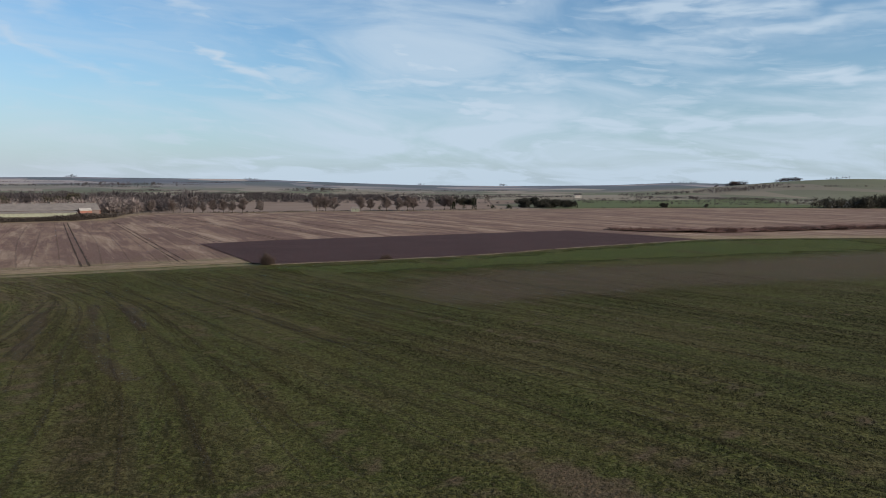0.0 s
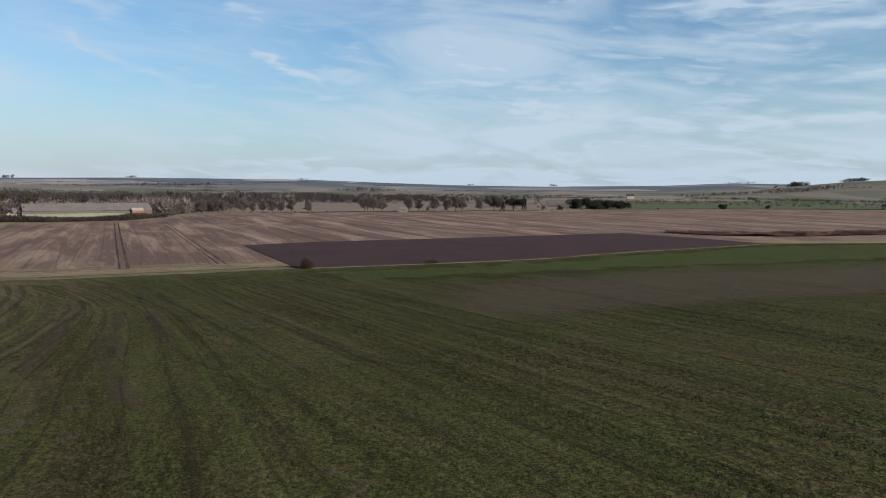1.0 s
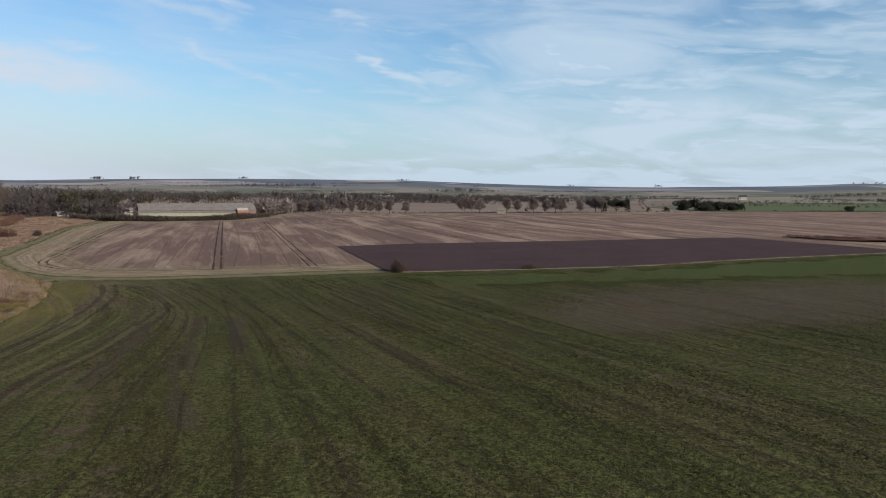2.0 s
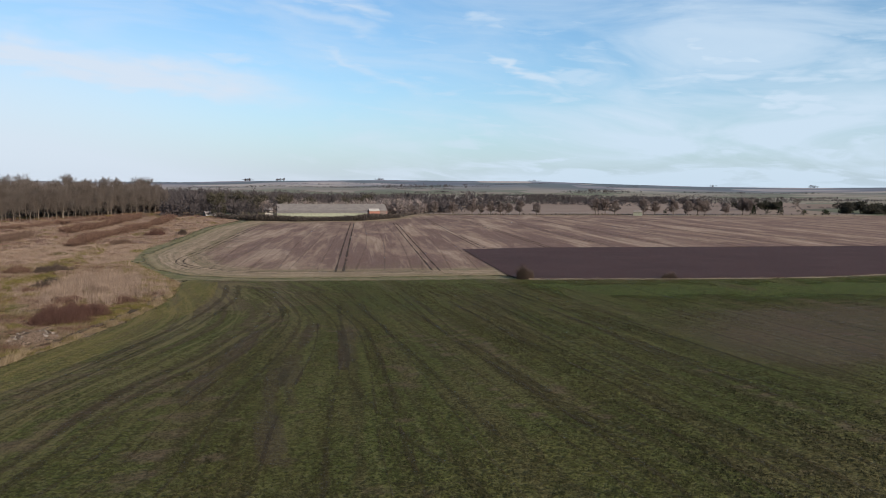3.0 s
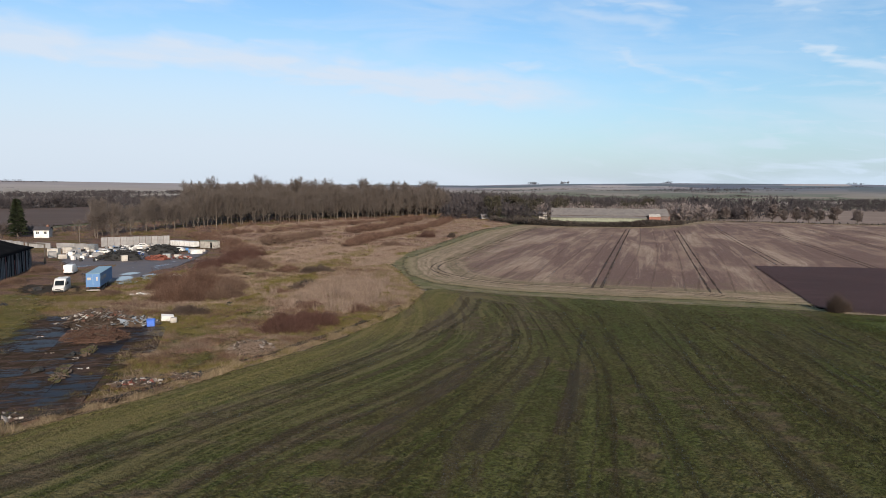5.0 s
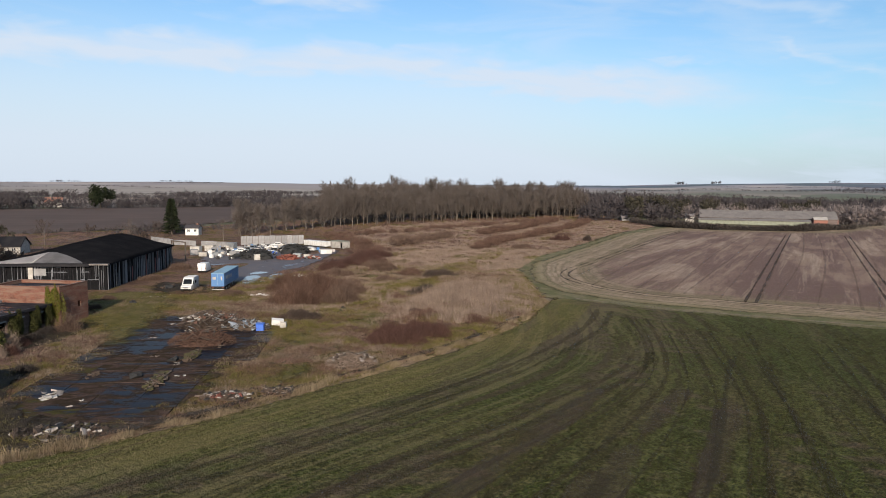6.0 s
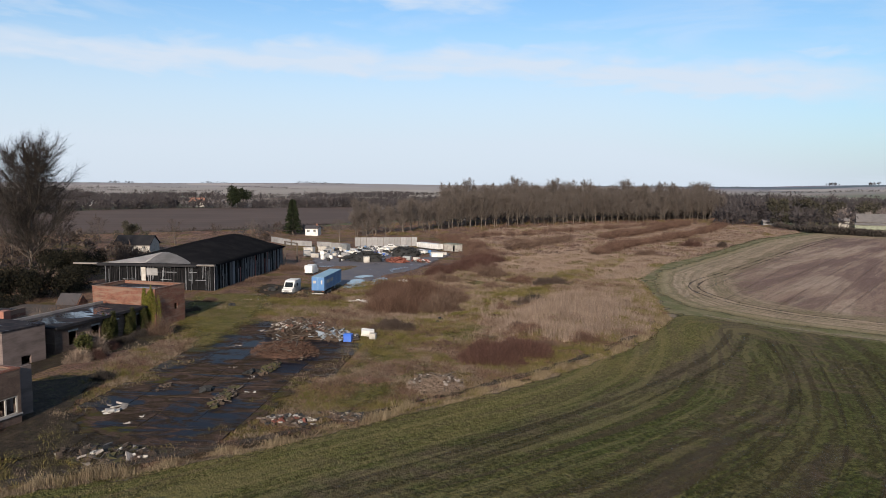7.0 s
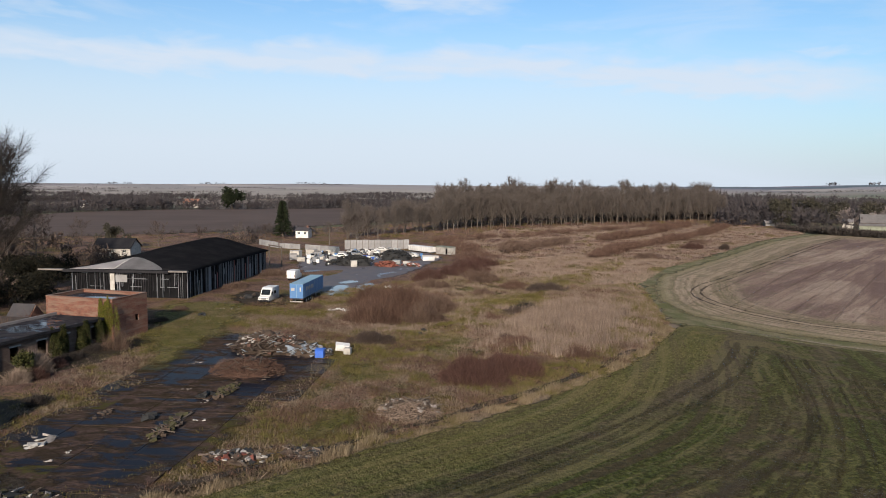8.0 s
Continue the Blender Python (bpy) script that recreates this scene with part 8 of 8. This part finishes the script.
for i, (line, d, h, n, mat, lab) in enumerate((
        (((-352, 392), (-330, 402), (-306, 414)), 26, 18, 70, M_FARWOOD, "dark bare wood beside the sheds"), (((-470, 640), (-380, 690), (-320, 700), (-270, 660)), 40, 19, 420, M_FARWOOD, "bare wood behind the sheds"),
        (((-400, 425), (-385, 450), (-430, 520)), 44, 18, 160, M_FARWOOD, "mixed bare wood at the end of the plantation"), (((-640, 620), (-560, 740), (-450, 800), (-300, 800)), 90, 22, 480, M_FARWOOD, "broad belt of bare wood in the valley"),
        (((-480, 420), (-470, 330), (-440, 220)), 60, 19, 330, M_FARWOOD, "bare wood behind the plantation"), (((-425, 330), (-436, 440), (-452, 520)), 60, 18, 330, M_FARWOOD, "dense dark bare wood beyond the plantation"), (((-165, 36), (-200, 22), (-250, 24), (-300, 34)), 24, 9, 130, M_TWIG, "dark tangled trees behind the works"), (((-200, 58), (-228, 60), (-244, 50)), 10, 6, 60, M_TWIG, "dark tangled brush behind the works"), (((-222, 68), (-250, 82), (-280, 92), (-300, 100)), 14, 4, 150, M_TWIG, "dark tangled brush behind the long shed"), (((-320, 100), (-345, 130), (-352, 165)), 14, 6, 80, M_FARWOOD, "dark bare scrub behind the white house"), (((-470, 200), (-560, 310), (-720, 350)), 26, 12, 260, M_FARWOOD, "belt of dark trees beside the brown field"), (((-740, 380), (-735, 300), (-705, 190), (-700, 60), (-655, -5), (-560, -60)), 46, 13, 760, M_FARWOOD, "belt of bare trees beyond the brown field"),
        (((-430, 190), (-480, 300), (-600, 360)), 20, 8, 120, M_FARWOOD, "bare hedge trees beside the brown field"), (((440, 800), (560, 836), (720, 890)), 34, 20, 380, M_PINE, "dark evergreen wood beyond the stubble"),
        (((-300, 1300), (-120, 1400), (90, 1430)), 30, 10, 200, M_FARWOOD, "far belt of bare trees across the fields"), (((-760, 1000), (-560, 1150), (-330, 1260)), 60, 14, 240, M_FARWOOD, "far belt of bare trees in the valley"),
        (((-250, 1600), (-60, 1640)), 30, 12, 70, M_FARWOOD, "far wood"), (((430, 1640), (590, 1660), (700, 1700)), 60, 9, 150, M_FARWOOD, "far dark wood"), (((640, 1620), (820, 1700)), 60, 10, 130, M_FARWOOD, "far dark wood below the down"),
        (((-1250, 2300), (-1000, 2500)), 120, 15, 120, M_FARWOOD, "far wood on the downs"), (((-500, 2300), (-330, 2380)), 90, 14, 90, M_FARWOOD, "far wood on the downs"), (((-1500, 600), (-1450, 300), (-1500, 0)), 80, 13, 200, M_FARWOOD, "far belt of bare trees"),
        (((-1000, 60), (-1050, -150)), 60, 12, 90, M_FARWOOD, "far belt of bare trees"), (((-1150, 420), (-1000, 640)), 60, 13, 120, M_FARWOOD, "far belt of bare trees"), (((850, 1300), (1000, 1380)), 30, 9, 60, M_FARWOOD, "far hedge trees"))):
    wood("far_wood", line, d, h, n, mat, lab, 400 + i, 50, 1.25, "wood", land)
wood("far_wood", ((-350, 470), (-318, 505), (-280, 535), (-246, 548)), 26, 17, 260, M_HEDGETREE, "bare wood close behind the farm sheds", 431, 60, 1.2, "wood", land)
for i, (x, y, h, w) in enumerate(((-337, 414, 16, 13), (-345, 424, 17, 14), (-338, 442, 17, 14), (-341, 464, 16, 13), (-330, 482, 15, 12), (-322, 505, 15, 12), (-291, 546, 17, 13), (-268, 552, 14, 9), (-322, 399, 13, 9), (-300, 528, 14, 11))):
    evergreen("ivy_clad_tree", pose(x, y, land(x, y) - 0.3), h, w, "dark rounded tree thick with ivy beside the farm sheds", 160 + i, False, 1700, material=M_DULLGREEN)


def polar(az, r):
    return (-20 - r * math.sin(radians(az)), 70 + r * math.cos(radians(az)))


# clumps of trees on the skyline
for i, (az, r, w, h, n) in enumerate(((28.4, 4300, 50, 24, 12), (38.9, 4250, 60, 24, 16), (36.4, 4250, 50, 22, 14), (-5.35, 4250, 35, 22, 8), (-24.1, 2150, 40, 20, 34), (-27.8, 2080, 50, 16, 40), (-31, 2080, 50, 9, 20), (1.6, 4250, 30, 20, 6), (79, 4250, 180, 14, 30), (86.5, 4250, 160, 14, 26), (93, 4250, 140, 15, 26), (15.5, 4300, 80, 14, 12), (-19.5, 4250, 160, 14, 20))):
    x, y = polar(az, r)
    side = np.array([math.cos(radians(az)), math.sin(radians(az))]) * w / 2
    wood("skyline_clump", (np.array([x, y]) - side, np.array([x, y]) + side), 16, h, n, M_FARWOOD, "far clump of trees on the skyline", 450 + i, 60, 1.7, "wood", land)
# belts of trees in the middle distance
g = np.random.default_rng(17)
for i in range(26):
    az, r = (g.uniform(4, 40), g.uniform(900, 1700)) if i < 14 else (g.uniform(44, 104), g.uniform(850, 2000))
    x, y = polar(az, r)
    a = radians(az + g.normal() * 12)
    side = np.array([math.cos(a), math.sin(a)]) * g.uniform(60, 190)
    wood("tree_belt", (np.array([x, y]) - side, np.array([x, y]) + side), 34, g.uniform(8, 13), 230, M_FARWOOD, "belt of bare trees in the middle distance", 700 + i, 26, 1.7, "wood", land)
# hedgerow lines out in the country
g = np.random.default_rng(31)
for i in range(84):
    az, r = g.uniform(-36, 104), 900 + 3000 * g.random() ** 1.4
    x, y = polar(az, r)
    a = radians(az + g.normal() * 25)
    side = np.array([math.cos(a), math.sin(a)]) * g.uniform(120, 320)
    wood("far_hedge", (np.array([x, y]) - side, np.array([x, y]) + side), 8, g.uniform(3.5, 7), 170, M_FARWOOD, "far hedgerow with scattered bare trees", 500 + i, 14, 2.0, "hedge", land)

# ---------------------------------------------------------------- grasses
g = np.random.default_rng(5)
line = np.concatenate([edge_line, edge_line2[:30]])
t = g.random(3600) * (len(line) - 1)
k = t.astype(int)
q = line[k] + (line[np.minimum(k + 1, len(line) - 1)] - line[k]) * (t - k)[:, None]
dd = np.gradient(line, axis=0)[k]
nn = np.stack([-dd[:, 1], dd[:, 0]], -1) / np.linalg.norm(dd, axis=1)[:, None]
tufts("verge_grass", q + nn * np.abs(g.normal(size=(3600, 1))) * 0.8 - nn * 0.1, 0.28 + 0.24 * np.sin(t * 0.9) * np.sin(t * 0.23 + 1), 9, M_DRYGRASS, "straw-coloured dead grass tufts along the crop's border", 1, 0.045, 0.45, 0.28)
t = g.random(20000) * (len(edge_line) - 1)
k = t.astype(int)
q = edge_line[k] + (edge_line[np.minimum(k + 1, len(edge_line) - 1)] - edge_line[k]) * (t - k)[:, None]
dd = np.gradient(edge_line, axis=0)[k]
nn = np.stack([-dd[:, 1], dd[:, 0]], -1) / np.linalg.norm(dd, axis=1)[:, None]
out = 0.3 + 7.5 * g.random((20000, 1)) ** 1.2
thick = np.interp(out[:, 0] * 3 + 0.6 * np.sin(t * 0.31), np.arange(40), np.random.default_rng(15).random(40)) + 0.25 * np.sin(t * 0.9)
q, nn, out = q[thick > 0.42], nn[thick > 0.42], out[thick > 0.42]
tufts("verge_grass", q - nn * out, 0.15, 5, M_VERGE, "short yellowish green grass along the crop's border", 13, 0.05, 0.5, 0.12, 0.12)
t = g.random(5200) * (len(edge_line) - 1)
k = t.astype(int)
q = edge_line[k] + (edge_line[np.minimum(k + 1, len(edge_line) - 1)] - edge_line[k]) * (t - k)[:, None]
dd = np.gradient(edge_line, axis=0)[k]
nn = np.stack([-dd[:, 1], dd[:, 0]], -1) / np.linalg.norm(dd, axis=1)[:, None]
stand = np.clip(0.45 + 0.6 * np.sin(t * 1.3) * np.sin(t * 0.37) + 0.45 * np.sin(t * 4.7 + 1), 0.12, 1.25)
tufts("tall_grass", q + nn * (0.1 + np.abs(g.normal(size=(5200, 1))) * 0.6 + 0.5 * np.sin(t * 2.1)[:, None]), 0.85 * stand, 6, M_STRAW, "tall straw-coloured dead grass standing along the crop's border", 14, 0.05, 0.28, 0.16, 0.1)
near_rough = np.concatenate([edge_line, edge_line2[:10], [(-170, 160), (-175, 120), (-150, 75), (-95, 48)]])
xy = scatter(near_rough, 34000, 2)
xy = xy[(depth_in(pad_poly, xy) < 0.3) & (depth_in(foot_poly, xy) < g.uniform(-0.5, 3.5, len(xy)))]
patchy = np.sin(xy[:, 0] * 0.16 + 1) * np.cos(xy[:, 1] * 0.13 + 0.5) + 0.5 * np.sin(xy[:, 0] * 0.41 - xy[:, 1] * 0.37)
tufts("rough_grass", xy[patchy > 0.02], 0.30, 7, M_GREENGRASS, "yellowish green rough grass tufts", 3, 0.055, 0.5, 0.3, ground_z(xy[patchy > 0.02]))
tufts("rough_grass", xy[patchy <= 0.02], 0.34, 7, M_DRYGRASS, "straw-coloured rough grass tufts", 4, 0.05, 0.5, 0.3, ground_z(xy[patchy <= 0.02]))
rim = scatter(pad_poly, 9000, 71)
creep = depth_in(pad_poly, rim) - 1.3 - 1.9 * np.sin(rim[:, 0] * 0.55 + 1) * np.sin(rim[:, 1] * 0.61) - 0.8 * np.sin(rim[:, 0] * 1.7 + rim[:, 1] * 1.3)
tufts("rough_grass", rim[creep < 0][::2], 0.46, 7, M_GREENGRASS, "yellowish green grass creeping over the slabs' rim", 72, 0.06, 0.6, 0.3)
tufts("rough_grass", rim[(creep < 0) & (rim[:, 0] < -92)][1::2], 0.50, 7, M_DRYGRASS, "straw-coloured grass creeping over the slabs' rim", 73, 0.05, 0.6, 0.3)
reed_poly = curve_through([(-101, 119), (-108, 113), (-120, 113), (-132, 122), (-140, 138), (-136, 150), (-120, 147), (-107, 136), (-99, 127)], 4, True)
xy = scatter(reed_poly, 6000, 6)
xy = xy[g.random(len(xy)) < np.clip((depth_in(reed_poly, xy) - 1 + 5 * np.sin(xy[:, 0] * 0.5) * np.cos(xy[:, 1] * 0.45)) / 8, 0.04, 1)]
tufts("tall_grass", xy, 1.15 + 0.45 * np.sin(xy[:, 0] * 0.7) * np.cos(xy[:, 1] * 0.6) + 1.0 * np.exp(-((xy[:, 0] + 121) / 8) ** 2 - ((xy[:, 1] - 133) / 7) ** 2), 9, M_REED, "tall pinkish tan dead grass in a dense stand", 7, 0.06, 0.25, 0.22, ground_z(xy))
wide_rough = [(-104, 108), (-128, 96), (-150, 98), (-168, 118), (-200, 152), (-215, 190), (-190, 212), (-150, 166), (-118, 148), (-104, 134)]
xy = scatter(wide_rough, 24000, 61)
lie = np.sin(xy[:, 0] * 0.14 + 2) * np.cos(xy[:, 1] * 0.12) + 0.6 * np.sin(xy[:, 0] * 0.33 + xy[:, 1] * 0.29)
tufts("tall_grass", xy[lie > -0.55], 0.55, 6, M_REED, "pinkish tan dead grass among scrub", 62, 0.06, 0.4, 0.3, ground_z(xy[lie > -0.55]))
tufts("tall_grass", xy[lie <= -0.55], 0.4, 6, M_GREENGRASS, "yellowish green tussocks among scrub", 63, 0.07, 0.5, 0.3, ground_z(xy[lie <= -0.55]))


def tussocks(xy, h, wide, per, material, label, seed):
    """Separate rounded tussocks: blades that lean out from each heart."""
    r = np.random.default_rng(seed)
    n = len(xy)
    i = np.repeat(np.arange(n), per)
    k = len(i)
    size = (0.6 + 0.8 * r.random(n))[i]
    off = r.normal(size=(k, 2)) * wide * 0.42 * size[:, None]
    root = np.concatenate([xy[i] + off, ground_z(xy)[i][:, None]], 1)
    way = np.concatenate([off / (wide * 0.5) * 0.75 + r.normal(size=(k, 2)) * 0.22, np.ones((k, 1))], 1)
    tall = h * size * np.clip(1.15 - (np.hypot(*off.T) / (wide * size)) ** 2, 0.35, 1.2) * (0.7 + 0.5 * r.random(k))
    me = blades("tussock", root, way, tall, 0.04 * (0.6 + 0.8 * r.random(k)), 0.12)
    me.materials.append(material)
    return tagged(new("tussock_grass", me), label, "grass", kind="stuff")


xy = scatter(near_rough, 5200, 81)
xy = xy[(depth_in(pad_poly, xy) < -0.5) & (depth_in(foot_poly, xy) < g.uniform(-1, 3, len(xy)))]
lie = np.sin(xy[:, 0] * 0.19 + 0.6) * np.cos(xy[:, 1] * 0.16 + 1.1) + 0.7 * np.sin(xy[:, 0] * 0.47 - xy[:, 1] * 0.41)
tussocks(xy[lie > 0.08], 0.62, 0.9, 66, M_GREENGRASS, "rounded olive tussocks in rough grass", 82)
tussocks(xy[(lie <= 0.08) & (lie > -0.3)], 0.66, 0.9, 66, M_DRYGRASS, "rounded straw-coloured tussocks in rough grass", 83)
tussocks(xy[lie <= -0.3], 0.6, 0.8, 40, M_REDTWIG, "dead brown weed stalks in rough grass", 84)
far_rough = np.concatenate([edge_line2[8:], [(-330, 380), (-365, 300), (-330, 215), (-250, 160), (-190, 150)]])
xy = scatter(far_rough, 15000, 8)
tufts("tall_grass", xy, 0.7, 5, M_REED, "pale tan dead grassland", 9, 0.13, 0.4, 0.4, ground_z(xy))
tufts("verge_grass", np.concatenate([curve_through([(-46, 183), (9, 212.6), (44, 241), (109, 288)], 0.25)]) + g.normal(size=(len(curve_through([(-46, 183), (9, 212.6), (44, 241), (109, 288)], 0.25)), 2)) * 0.7, 0.5, 5, M_DRYGRASS, "straw-coloured grass along the ploughed strip", 10, 0.10)
# young leaves of the cereal, nearest the flight; their darkened colour deepens the near crop
crop_near = [(-69, 38), (-73, 64), (-79, 90), (-92, 120), (-108, 144), (-72, 163), (-46, 178), (10, 205), (84, 170), (130, 130), (110, 40), (20, 30)]
xy = scatter(crop_near, 330000, 41)
far = np.hypot(xy[:, 0] + 12, xy[:, 1] - 40)
keep = np.random.default_rng(43).random(len(xy)) < np.clip(1.9 - far / 110, 0, 1) * np.clip(depth_in(np.array(crop_near, float), xy) / 4, 0.1, 1)
ij = np.clip(np.rint((xy - WORN_FROM) / 2.0).astype(int), 0, np.array(WORN.shape) - 1)
keep &= np.random.default_rng(44).random(len(xy)) < (1 - 0.96 * WORN[ij[:, 0], ij[:, 1]]) ** 2.5
border = np.min([np.hypot(*(xy - q).T) for q in curve_through(EDGE, 3)], 0)
keep &= np.random.default_rng(47).random(len(xy)) < np.clip(0.30 + border / 45, 0.3, 1)
# denser and thinner rows along the drilling
u = (xy - WORN_FROM) / 2.0
i0 = np.clip(u.astype(int), 0, np.array(LANE.shape) - 2)
f = np.clip(u - i0, 0, 1)
lane = sum(LANE[i0[:, 0] + a, i0[:, 1] + b] * np.abs(1 - a - f[:, 0]) * np.abs(1 - b - f[:, 1]) for a in (0, 1) for b in (0, 1))
table = np.random.default_rng(45).random((9, 900))
row = np.interp((lane + 60) * 1.6, np.arange(900), 0.5 * table[0] + 0.5 * np.repeat(table[1][:300], 3))
far_along = np.clip((xy[:, 1] - 20) / 25, 0, 7.99)
stripe = np.array([np.interp((lane + 60) * 0.9, np.arange(900), table[k]) for k in range(9)])
pick = far_along.astype(int)
n = np.arange(len(xy))
swell = stripe[pick, n] * (1 - far_along + pick) + stripe[pick + 1, n] * (far_along - pick)
keep &= np.random.default_rng(46).random(len(xy)) < np.clip(2.6 * (0.55 * row + 0.45 * swell) - 0.72, 0.06, 1.0)
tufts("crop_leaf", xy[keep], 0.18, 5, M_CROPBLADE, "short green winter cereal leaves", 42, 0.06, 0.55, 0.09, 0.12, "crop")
